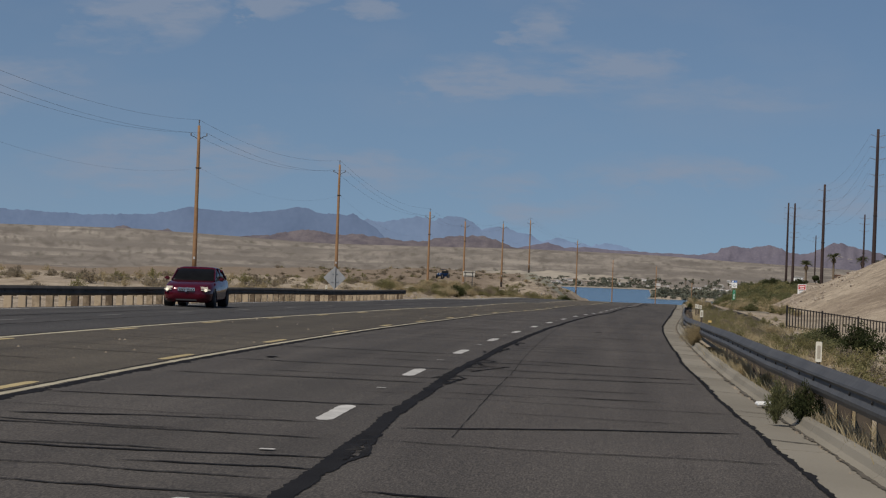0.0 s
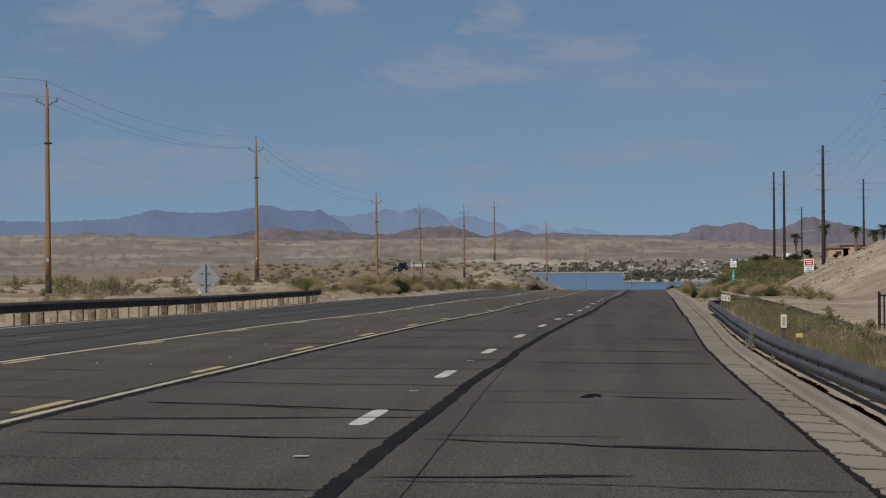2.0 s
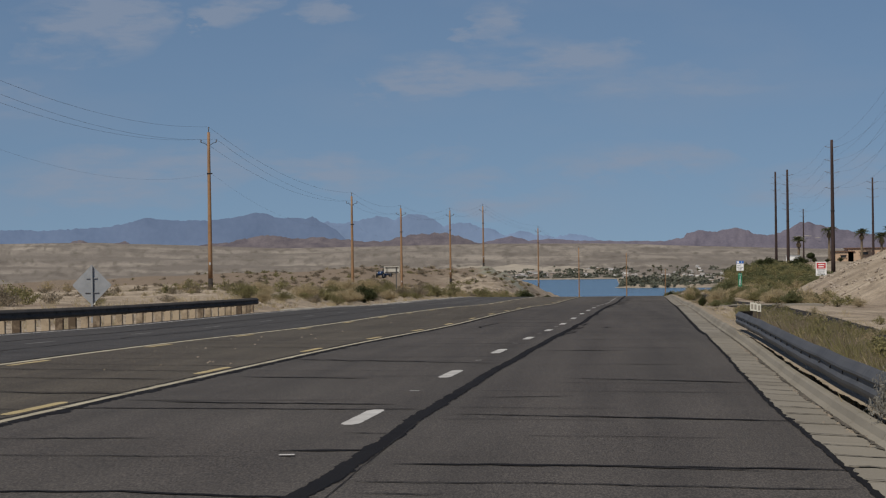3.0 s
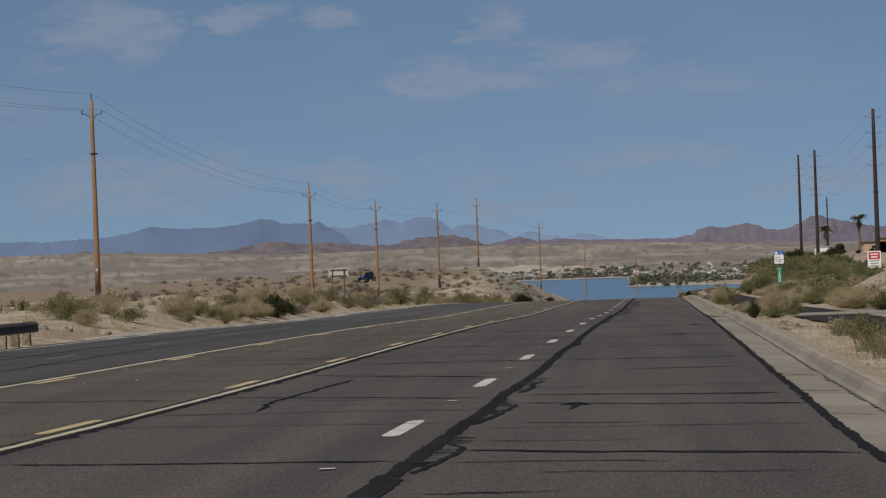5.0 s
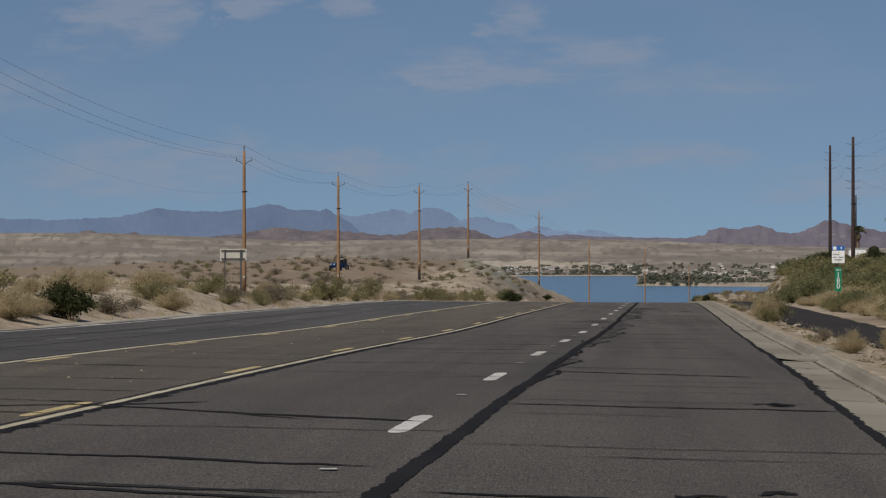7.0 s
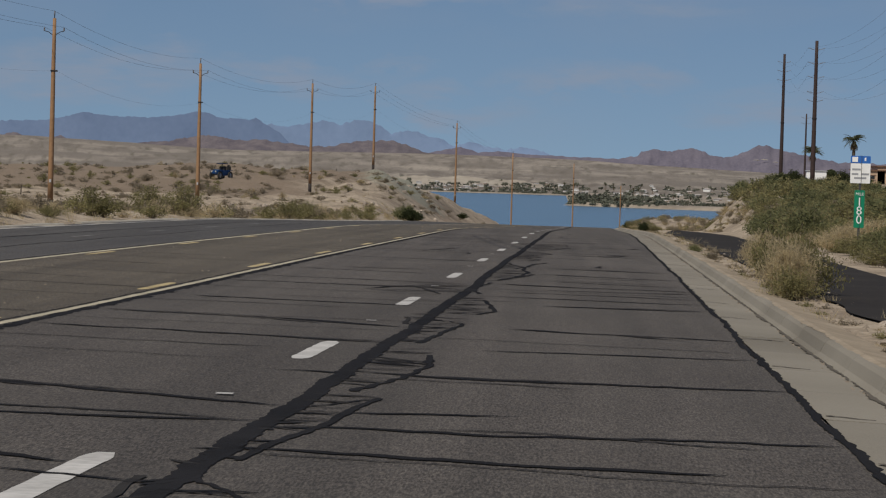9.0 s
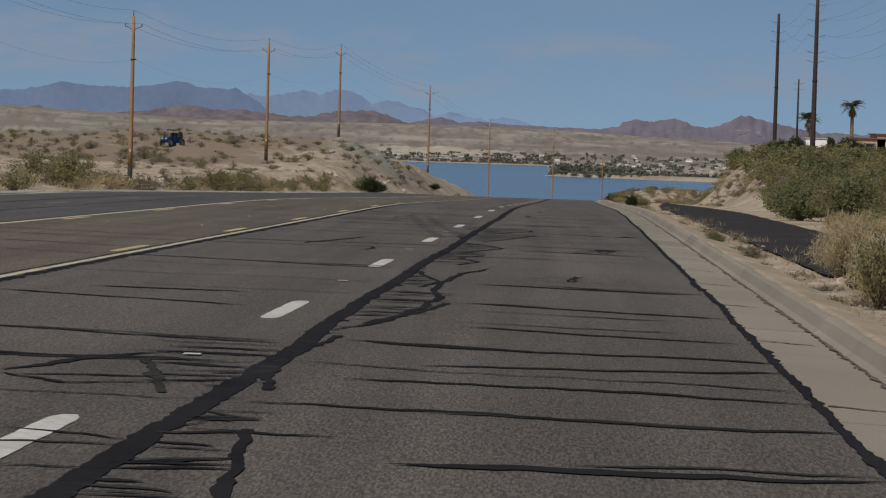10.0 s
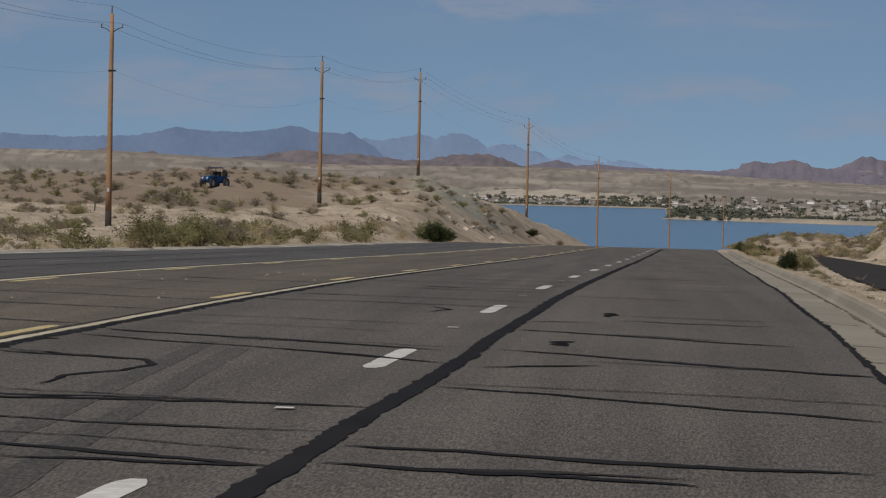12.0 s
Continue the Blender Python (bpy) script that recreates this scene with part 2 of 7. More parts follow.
M_BROWN = surface("dark_timber", (0.05, 0.038, 0.03), (0.10, 0.08, 0.06), 8, 1.2, 0.85, 0.2)
M_REFLECTOR = surface("delineator_plastic", (0.55, 0.53, 0.45), (0.72, 0.70, 0.60), 7, 2, 0.6, 0.05)
M_AMBER = surface("amber_reflector", (0.52, 0.36, 0.12), (0.68, 0.50, 0.20), 9, 2, 0.4, 0.0)
M_IRON = surface("black_iron", (0.012, 0.011, 0.011), (0.03, 0.027, 0.026), 9, 2, 0.6, 0.1, 0.3)
M_ROCK = surface("pale_rock", (0.22, 0.18, 0.142), (0.43, 0.365, 0.295), 5, 0.9, 0.95, 0.6, vary=0.25, depth=0.05)
M_GRAVEL = surface("brown_gravel", (0.12, 0.098, 0.075), (0.29, 0.24, 0.185), 5, 0.9, 0.95, 0.4, place="Position", depth=0.02)
M_LEAF_GREEN = surface("creosote_leaf", (0.125, 0.132, 0.062), (0.250, 0.248, 0.122), 3.0, 0.6, 0.8, 0.0, vary=0.2, gloss=0.15)
M_LEAF_OLIVE = surface("olive_leaf", (0.155, 0.145, 0.064), (0.310, 0.280, 0.135), 3.0, 0.6, 0.8, 0.0, vary=0.2, gloss=0.15)
M_LEAF_DRY = surface("dry_brush", (0.34, 0.275, 0.160), (0.62, 0.515, 0.325), 3.0, 0.6, 0.9, 0.0, vary=0.2, gloss=0.1)
M_LEAF_GREY = surface("grey_brush", (0.185, 0.155, 0.110), (0.34, 0.285, 0.205), 3.0, 0.6, 0.9, 0.0, vary=0.2, gloss=0.1)
M_LEAF_PALE = surface("pale_grey_brush", (0.25, 0.235, 0.20), (0.46, 0.44, 0.39), 3.0, 0.6, 0.9, 0.0, vary=0.2, gloss=0.1)
M_TWIG = surface("twigs", (0.10, 0.078, 0.055), (0.25, 0.20, 0.145), 8, 1.5, 0.95, 0.2)
M_DARK_BRUSH = surface("dark_green_brush", (0.028, 0.038, 0.016), (0.078, 0.088, 0.036), 3.0, 0.6, 0.8, 0.0, vary=0.2, gloss=0.15)


def let_light_through(m, share=0.4):
    """Thin leaves pass part of the light to their far side."""
    n, l = m.node_tree.nodes, m.node_tree.links
    b = n["Principled BSDF"]
    t, mix = n.new("ShaderNodeBsdfTranslucent"), n.new("ShaderNodeMixShader")
    mix.inputs["Fac"].default_value = share
    l.new(b.inputs["Base Color"].links[0].from_socket, t.inputs["Color"])
    l.new(b.outputs["BSDF"], mix.inputs[1])
    l.new(t.outputs["BSDF"], mix.inputs[2])
    l.new(mix.outputs["Shader"], n["Material Output"].inputs["Surface"])
    return m


for m in (M_LEAF_GREEN, M_LEAF_OLIVE, M_LEAF_DRY, M_LEAF_GREY, M_DARK_BRUSH, M_LEAF_PALE):
    let_light_through(m, 0.5)


# ---- helpers for meshes ----
def mesh_of(name, verts, faces, material, smooth=False):
    me = bpy.data.meshes.new(name)
    me.from_pydata([tuple(v) for v in verts], [], faces)
    me.materials.append(material)
    if smooth:
        me.polygons.foreach_set("use_smooth", [True] * len(me.polygons))
    me.update()
    return me


def part(name, bm, material, parent=None, label="", smooth=False):
    """Links a bmesh as one mesh object, under a thing or a part."""
    me = bpy.data.meshes.new(name)
    bm.to_mesh(me)
    bm.free()
    me.materials.append(material)
    if smooth:
        me.polygons.foreach_set("use_smooth", [True] * len(me.polygons))
    ob = new(name, me)
    if parent:
        ob.parent = parent
    return tagged(ob, label)


def sheet(name, verts, faces, material, parent=None, label="", smooth=False):
    ob = new(name, mesh_of(name, verts, faces, material, smooth))
    if parent:
        ob.parent = parent
    return tagged(ob, label)


def thing(name, at, label, category, group="", turn=0.0):
    ob = new(name)
    ob.matrix_basis = pose(*at, 0, 0, turn)
    ob.empty_display_size = 0.3
    return tagged(ob, label, category, group)


def box_bm(size, at=(0, 0, 0), bevel=0.0, bm=None):
    bm = bm or bmesh.new()
    made = bmesh.ops.create_cube(bm, size=1, matrix=Matrix.Translation(at) @ Matrix.Diagonal((*size, 1)))
    if bevel:
        edges = {e for v in made["verts"] for e in v.link_edges}
        bmesh.ops.bevel(bm, geom=list(edges), offset=bevel, segments=2, affect="EDGES")
    return bm


def tube_bm(points, radii, sides=8, bm=None, cap=True):
    """A tapered tube along points."""
    bm = bm or bmesh.new()
    rings = []
    pts = [Vector(p) for p in points]
    for i, p in enumerate(pts):
        d = (pts[min(i + 1, len(pts) - 1)] - pts[max(i - 1, 0)]).normalized()
        a = d.orthogonal().normalized() if abs(d.z) < 0.9 else Vector((1, 0, 0)) - d * d.x
        a.normalize()
        b = d.cross(a)
        r = radii[i] if hasattr(radii, "__len__") else radii
        rings.append([bm.verts.new(p + (a * math.cos(k * math.tau / sides) + b * math.sin(k * math.tau / sides)) * r) for k in range(sides)])
    for lo, hi in zip(rings, rings[1:]):
        for k in range(sides):
            bm.faces.new((lo[k], lo[(k + 1) % sides], hi[(k + 1) % sides], hi[k]))
    if cap:
        bm.faces.new(rings[0][::-1])
        bm.faces.new(rings[-1])
    return bm


def strip(ys, left, right, up):
    """Vertices and faces of a ribbon lying on the highway between two offsets."""
    ys = np.asarray(ys, float)
    rx, rz = road_x(ys), road_z(ys)
    left, right = np.broadcast_to(left, ys.shape), np.broadcast_to(right, ys.shape)
    verts = []
    for x, y, z, a, b in zip(rx, ys, rz, left, right):
        verts += [(x + a, y, z + float(cross_fall(a)) + up), (x + b, y, z + float(cross_fall(b)) + up)]
    return verts, [(2 * i, 2 * i + 1, 2 * i + 3, 2 * i + 2) for i in range(len(ys) - 1)]


# ---- land ----
LEFT_Y = [-80, 120, 210, 290, 392, 453, 534, 604, 640, 675, 700, 750, 800, 1000, 1150]
LEFT_Z = [0.6, -1.2, -2.2, -3.0, -6.1, -6.8, -6.7, -4.9, -5.7, -10.2, -14.0, -20.0, -24.0, -31.0, -37.0]
RIGHT_Y = [-80, 100, 130, 200, 300, 340, 409, 514, 600, 680, 800, 1000, 1150]
RIGHT_Z = [-0.3, -1.4, -1.9, -3.0, -3.9, -4.2, -4.3, -4.0, -3.9, -6.0, -14.0, -28.0, -37.0]
ROAD_LEFT, ROAD_RIGHT = -14.9, 4.15


def bench(ys, zs, y):
    return np.interp(y, ys, zs)


def land(x, y):
    """The height of the ground, without its roughness, and how rough it is."""
    x, y = np.asarray(x, float), np.asarray(y, float)
    o = x - road_x(y)
    rz = road_z(y)
    # left: a shoulder, then the desert bench with its hill beside the cut
    lz = bench(LEFT_Y, LEFT_Z, y)
    lz = lz + 1.0 * np.exp(-((x + 42) / 17) ** 2 - ((y - 585) / 48) ** 2) + 0.4 * np.exp(-((x + 19) / 7) ** 2 - ((y - 600) / 35) ** 2)
    lz = lz + 1.3 * np.exp(-((x + 70) / 14) ** 2 - ((y - 500) / 26) ** 2)
    lz = lz - 1.6 * step(-70, -130, x) * step(300, 520, y) * (1 - step(900, 1100, y))
    rise = np.abs(lz - rz)
    reach = np.clip(3 + 1.5 * rise, 4, 17)
    rl = rz + 0.10
    left = rl - 0.06 + (lz - rl + 0.06) * step(0, 1, (-o + ROAD_LEFT - 0.6) / reach)
    # right: verge, side road, then the bench with the sandy mound
    bz = bench(RIGHT_Y, RIGHT_Z, y)
    r = np.sqrt(((x - 38) / 22) ** 2 + ((y - 262) / 92) ** 2)
    bz = bz + 11 * np.clip(1 - r, 0, 1) ** 1.05
    verge = rz + 0.02 - 0.10 * (1 - step(120, 150, y)) - 0.25 * step(6.5, 9, o) * (1 - step(150, 200, y)) + 1.2 * step(455, 520, y) * step(5.4, 9.5, o)
    edge = np.interp(y, [430, 490, 560], [10.2, 14.0, 19.0])
    near_bank = step(388, 412, y) * (1 - step(470, 520, y))  # a short steep bank behind the side road
    right = verge + (bz + 0.6 * near_bank - verge) * step(edge + 0.2 * near_bank, np.where(near_bank > 0.01, (edge + 4.4) * near_bank, 0) + (1 - near_bank) * (edge - 10.2 + np.clip(12.5 + 1.2 * np.abs(bz - verge), 14, 24)), o)
    z = np.where(o < -5, left, right)
    under = step(ROAD_LEFT - 0.7, ROAD_LEFT + 0.3, o) * (1 - step(4.75, 5.0, o)) * (1 - step(700, 720, y))
    z = z * (1 - under) + (rz - 0.35) * under
    rough = (1 - under) * step(0.2, 6, np.maximum(-o + ROAD_LEFT, o - 11))
    # the far side of the lake
    far = -36.5 + 3.2 * step(2560, 2640, y) + 33.2 * step(2500, 5000, y) ** 1.25
    z = np.where(y > 1150, -37.0 + 0 * z, z)
    # the plain beyond the lake dips towards the right
    far = far + np.interp(x, [-900, -540, -200, 50, 160, 380, 700], [11, -3, 0, -3, -8, -16, -20]) * step(2700, 4860, y)
    z = np.where(y > 2300, far, z)
    return z, rough


def height(x, y):
    """The ground's height with its roughness, at one place."""
    z, rough = land(np.array([x]), np.array([y]))
    return float(z[0]) + float(rough[0]) * bumps(x, y)


def bumps(x, y):
    if y > 2400:
        k = min((y - 2400) / 500, 1) * (1 - 0.75 * min(max((y - 4300) / 450, 0), 1))
        x = x * 3500 / y
        ridged = 1 - abs(noise.noise((x * 0.0045, y * 0.0016, 3.0))) * 2
        gully = 1 - abs(noise.noise((x * 0.016, y * 0.0045, 7.0))) * 2.4
        return k * (ridged * 1.3 + gully * 0.9 + 1.0 * noise.noise((x * 0.05, y * 0.009, 1.0)) - 1.4)
    v = 0.16 * noise.noise((x * 0.35, y * 0.35, 0)) + 0.40 * noise.noise((x * 0.08, y * 0.05, 4.0)) + 0.06 * noise.noise((x * 1.1, y * 1.1, 2))
    if x < 6 and y > 420:
        # runnels and hummocks of the hill and its cut
        k = min((y - 420) / 60, 1)
        v += k * (0.42 * (0.7 if x < -24 else 2.0) * (0.20 - abs(noise.noise((x * 0.16, y * 0.035, 11.0))) * 1.6) + 0.30 * noise.noise((x * 0.45, y * 0.12, 6.0)) + 0.26 * noise.noise((x * 1.2, y * 0.3, 8.0)))
    if x > 12 and y < 420:
        v += 0.22 * noise.noise((x * 0.5, y * 0.22, 7.0))
    return v


def spaced(stops):
    """Numbers from stop to stop at the given steps: (start, step), ..., (end, 0)."""
    out = []
    for (a, s), (b, _) in zip(stops, stops[1:]):
        k = max(1, round((b - a) / s))
        out += [a + (b - a) * i / k for i in range(k)]
    return np.array(out + [stops[-1][0]])


def make_ground():
    ys = spaced([(-60, 4), (10, 1.6), (460, 2.0), (720, 8), (1200, 60), (2500, 18), (4960, 0)])
    os_ = spaced([(-2600, 130), (-950, 16), (-300, 10), (-120, 2.2), (-60, 0.9), (-17.5, 0.6), (-14.8, 2.5), (4.4, 0.35), (6.5, 0.9), (40, 2), (80, 8), (300, 14), (560, 60), (900, 130), (2600, 0)])
    xx = road_x(np.clip(ys, -60, 700))[:, None] + os_[None, :]
    yy = np.repeat(ys[:, None], len(os_), 1)
    z, rough = land(xx.ravel(), yy.ravel())
    xf, yf = xx.ravel(), yy.ravel()
    rough = np.where(yf > 2400, 1, rough)
    z = z + np.array([q * bumps(a, b) if q > 0.01 else 0 for a, b, q in zip(xf, yf, rough)])
    w = len(os_)
    faces = [(i * w + k, i * w + k + 1, (i + 1) * w + k + 1, (i + 1) * w + k) for i in range(len(ys) - 1) for k in range(w - 1)]
    g = sheet("ground", np.stack([xf, yf, z], 1).tolist(), faces, ground_material(), smooth=True)
    return tagged(g, "pale sandy desert ground with gravel and brown patches", "ground", kind="structure")


def a_noise(n, l, geo, size, detail):
    t = n.new("ShaderNodeTexNoise")
    t.inputs["Scale"].default_value, t.inputs["Detail"].default_value = size, detail
    l.new(geo.outputs["Position"], t.inputs["Vector"])
    return t.outputs["Fac"]


def ground_material():
    """Sand, gravel and brown pebble pavement, in patches."""
    m = surface("desert_sand", (0.275, 0.222, 0.163), (0.445, 0.370, 0.283), 1.5, 0.22, 0.95, 0.7, place="Position", depth=0.05, gloss=0.1)
    for e, q in zip((k for k in m.node_tree.nodes["Color Ramp"].color_ramp.elements), (0.36, 0.64)):
        e.position = q
    n, l = m.node_tree.nodes, m.node_tree.links
    b = n["Principled BSDF"]
    base = b.inputs["Base Color"].links[0].from_socket
    geo = n.new("ShaderNodeNewGeometry")
    wide = n.new("ShaderNodeTexNoise")
    wide.inputs["Scale"].default_value, wide.inputs["Detail"].default_value, wide.inputs["Roughness"].default_value = 0.035, 6, 0.6
    squash = n.new("ShaderNodeMapping")
    squash.inputs["Scale"].default_value = (0.45, 1.0, 1)
    l.new(geo.outputs["Position"], squash.inputs["Vector"])
    l.new(squash.outputs["Vector"], wide.inputs["Vector"])
    r = n.new("ShaderNodeValToRGB")
    r.color_ramp.elements[0].position, r.color_ramp.elements[1].position = 0.54, 0.64
    # brown stony soil lies thicker on the hill
    here = n.new("ShaderNodeSeparateXYZ")
    l.new(geo.outputs["Position"], here.inputs[0])
    hill, side, more, most = n.new("ShaderNodeMapRange"), n.new("ShaderNodeMapRange"), n.new("ShaderNodeMath"), n.new("ShaderNodeMath")
    hill.inputs["From Min"].default_value, hill.inputs["From Max"].default_value, hill.inputs["To Max"].default_value = 498, 524, 0.34
    side.inputs["From Min"].default_value, side.inputs["From Max"].default_value = -19, -31
    l.new(here.outputs["Y"], hill.inputs["Value"])
    l.new(here.outputs["X"], side.inputs["Value"])
    more.operation = "MULTIPLY"
    l.new(hill.outputs["Result"], more.inputs[0])
    l.new(side.outputs["Result"], more.inputs[1])
    l.new(wide.outputs["Fac"], most.inputs[0])
    l.new(more.outputs[0], most.inputs[1])
    l.new(most.outputs[0], r.inputs["Fac"])
    mix = n.new("ShaderNodeMix")
    mix.data_type = "RGBA"
    mix.inputs["B"].default_value = (0.205, 0.158, 0.117, 1)
    scale = n.new("ShaderNodeMath")
    scale.operation = "MULTIPLY"
    scale.inputs[1].default_value = 0.9
    l.new(r.outputs["Color"], scale.inputs[0])
    l.new(scale.outputs[0], mix.inputs["Factor"])
    l.new(base, mix.inputs["A"])
    # stony and crusted spots a few metres across
    spots, spot, crust = n.new("ShaderNodeTexNoise"), n.new("ShaderNodeMapRange"), n.new("ShaderNodeMix")
    spots.inputs["Scale"].default_value, spots.inputs["Detail"].default_value, spots.inputs["Roughness"].default_value = 0.55, 9, 0.68
    spot.inputs["From Min"].default_value, spot.inputs["From Max"].default_value, spot.inputs["To Max"].default_value = 0.50, 0.60, 0.6
    l.new(geo.outputs["Position"], spots.inputs["Vector"])
    l.new(spots.outputs["Fac"], spot.inputs["Value"])
    crust.data_type = "RGBA"
    crust.inputs["B"].default_value = (0.185, 0.148, 0.110, 1)
    l.new(spot.outputs["Result"], crust.inputs["Factor"])
    l.new(mix.outputs["Result"], crust.inputs["A"])
    mix = crust
    # a greenish grey layer laid bare in the cut
    off, far_off, band = n.new("ShaderNodeVectorMath"), n.new("ShaderNodeVectorMath"), n.new("ShaderNodeMapRange")
    off.operation, far_off.operation = "MULTIPLY_ADD", "LENGTH"
    off.inputs[1].default_value, off.inputs[2].default_value = (0.16, 0.03, 0), (2.65, -18.2, 0)
    l.new(geo.outputs["Position"], off.inputs[0])
    l.new(off.outputs["Vector"], far_off.inputs[0])
    blur = n.new("ShaderNodeMath")
    blur.operation = "MULTIPLY_ADD"
    blur.inputs[1].default_value = 1.5
    l.new(a_noise(n, l, geo, 0.25, 5), blur.inputs[0])
    l.new(far_off.outputs["Value"], blur.inputs[2])
    band.inputs["From Min"].default_value, band.inputs["From Max"].default_value, band.inputs["To Min"].default_value, band.inputs["To Max"].default_value = 1.35, 1.75, 0.85, 0.0
    l.new(blur.outputs[0], band.inputs["Value"])
    cut = n.new("ShaderNodeMix")
    cut.data_type = "RGBA"
    cut.inputs["B"].default_value = (0.255, 0.255, 0.205, 1)
    l.new(band.outputs["Result"], cut.inputs["Factor"])
    l.new(mix.outputs["Result"], cut.inputs["A"])
    mix = cut
    # the plain beyond the lake: blended to a greyer colour, with long gullies
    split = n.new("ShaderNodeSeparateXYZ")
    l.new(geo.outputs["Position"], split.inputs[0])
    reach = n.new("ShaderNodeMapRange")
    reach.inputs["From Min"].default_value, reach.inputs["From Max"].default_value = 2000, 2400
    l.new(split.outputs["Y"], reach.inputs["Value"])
    # the plain is a fan that spreads from the lake: its washes run outwards, so it is drawn by bearing and distance
    bearing, reach_out, fan = n.new("ShaderNodeMath"), n.new("ShaderNodeMath"), n.new("ShaderNodeCombineXYZ")
    bearing.operation, reach_out.operation = "DIVIDE", "LOGARITHM"
    reach_out.inputs[1].default_value = math.e
    l.new(split.outputs["X"], bearing.inputs[0])
    l.new(split.outputs["Y"], bearing.inputs[1])
    l.new(split.outputs["Y"], reach_out.inputs[0])
    l.new(bearing.outputs[0], fan.inputs["X"])
    l.new(reach_out.outputs[0], fan.inputs["Y"])

    def along(scale, detail, lo, hi):
        """Noise over the fan, so many spots in each unit of bearing and distance, clipped to 0..1."""
        mp, nz, rg = n.new("ShaderNodeMapping"), n.new("ShaderNodeTexNoise"), n.new("ShaderNodeMapRange")
        mp.inputs["Scale"].default_value = (*scale, 1)
        nz.inputs["Scale"].default_value, nz.inputs["Detail"].default_value, nz.inputs["Roughness"].default_value = 1.0, detail, 0.5
        rg.inputs["From Min"].default_value, rg.inputs["From Max"].default_value = lo, hi
        l.new(fan.outputs["Vector"], mp.inputs["Vector"])
        l.new(mp.outputs["Vector"], nz.inputs["Vector"])
        l.new(nz.outputs["Fac"], rg.inputs["Value"])
        return rg.outputs["Result"]

    def lay(under, colour, where):
        k = n.new("ShaderNodeMix")
        k.data_type = "RGBA"
        k.inputs["B"].default_value = (*colour, 1)
        l.new(where, k.inputs["Factor"])
        l.new(under, k.inputs["A"])
        return k.outputs["Result"]

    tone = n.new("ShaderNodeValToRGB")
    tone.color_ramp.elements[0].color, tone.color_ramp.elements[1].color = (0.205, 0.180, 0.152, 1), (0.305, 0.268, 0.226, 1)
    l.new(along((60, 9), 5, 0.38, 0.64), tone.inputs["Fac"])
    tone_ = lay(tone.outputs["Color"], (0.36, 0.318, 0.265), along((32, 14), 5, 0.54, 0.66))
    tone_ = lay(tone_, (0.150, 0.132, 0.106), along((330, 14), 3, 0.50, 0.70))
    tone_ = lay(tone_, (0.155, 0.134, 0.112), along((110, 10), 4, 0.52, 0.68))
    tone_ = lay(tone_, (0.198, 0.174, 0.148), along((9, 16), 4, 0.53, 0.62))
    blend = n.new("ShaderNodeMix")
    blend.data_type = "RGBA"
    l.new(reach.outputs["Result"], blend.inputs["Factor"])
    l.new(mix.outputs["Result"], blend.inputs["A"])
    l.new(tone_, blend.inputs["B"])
    # its nearer half is browner
    near_half, brown = n.new("ShaderNodeMapRange"), n.new("ShaderNodeMix")
    near_half.inputs["From Min"].default_value, near_half.inputs["From Max"].default_value = 2500, 4000
    near_half.inputs["To Min"].default_value, near_half.inputs["To Max"].default_value = 0.45, 0.05
    l.new(split.outputs["Y"], near_half.inputs["Value"])
    far_only = n.new("ShaderNodeMath")
    far_only.operation = "MULTIPLY"
    l.new(near_half.outputs["Result"], far_only.inputs[0])
    l.new(reach.outputs["Result"], far_only.inputs[1])
    patchy = n.new("ShaderNodeMath")
    patchy.operation = "MULTIPLY"
    l.new(far_only.outputs[0], patchy.inputs[0])
    l.new(a_noise(n, l, geo, 0.012, 7), patchy.inputs[1])
    double = n.new("ShaderNodeMath")
    double.operation, double.inputs[1].default_value = "MULTIPLY", 2.0
    l.new(patchy.outputs[0], double.inputs[0])
    brown.data_type = "RGBA"
    brown.inputs["B"].default_value = (0.150, 0.128, 0.108, 1)
    l.new(double.outputs[0], brown.inputs["Factor"])
    l.new(blend.outputs["Result"], brown.inputs["A"])
    grain, stones, speck = n.new("ShaderNodeTexNoise"), n.new("ShaderNodeMapRange"), n.new("ShaderNodeVectorMath")
    grain.inputs["Scale"].default_value, grain.inputs["Detail"].default_value, grain.inputs["Roughness"].default_value = 9, 4, 0.6
    stones.inputs["From Min"].default_value, stones.inputs["From Max"].default_value = 0.38, 0.64
    stones.inputs["To Min"].default_value, stones.inputs["To Max"].default_value = 0.68, 1.18
    l.new(geo.outputs["Position"], grain.inputs["Vector"])
    l.new(grain.outputs["Fac"], stones.inputs["Value"])
    speck.operation = "SCALE"
    l.new(brown.outputs["Result"], speck.inputs[0])
    l.new(stones.outputs["Result"], speck.inputs["Scale"])
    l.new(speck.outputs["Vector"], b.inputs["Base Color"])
    return m


ground = make_ground()

# ---- highway ----
ROAD_Y = spaced([(-60, 3), (460, 5), (900, 0)])


def lane(name, a, b, material, label):
    cols = [a] + [c for c in (-12.0, -3.6, 1.0) if a < c < b] + [b]
    rx, rz, w = road_x(ROAD_Y), road_z(ROAD_Y), len(cols)
    v = [(x + o, y, z + float(cross_fall(o))) for x, y, z in zip(rx, ROAD_Y, rz) for o in cols]
    f = [(i * w + k, i * w + k + 1, (i + 1) * w + k + 1, (i + 1) * w + k) for i in range(len(ROAD_Y) - 1) for k in range(w - 1)]
    return sheet(name, v, f, material, highway, label)


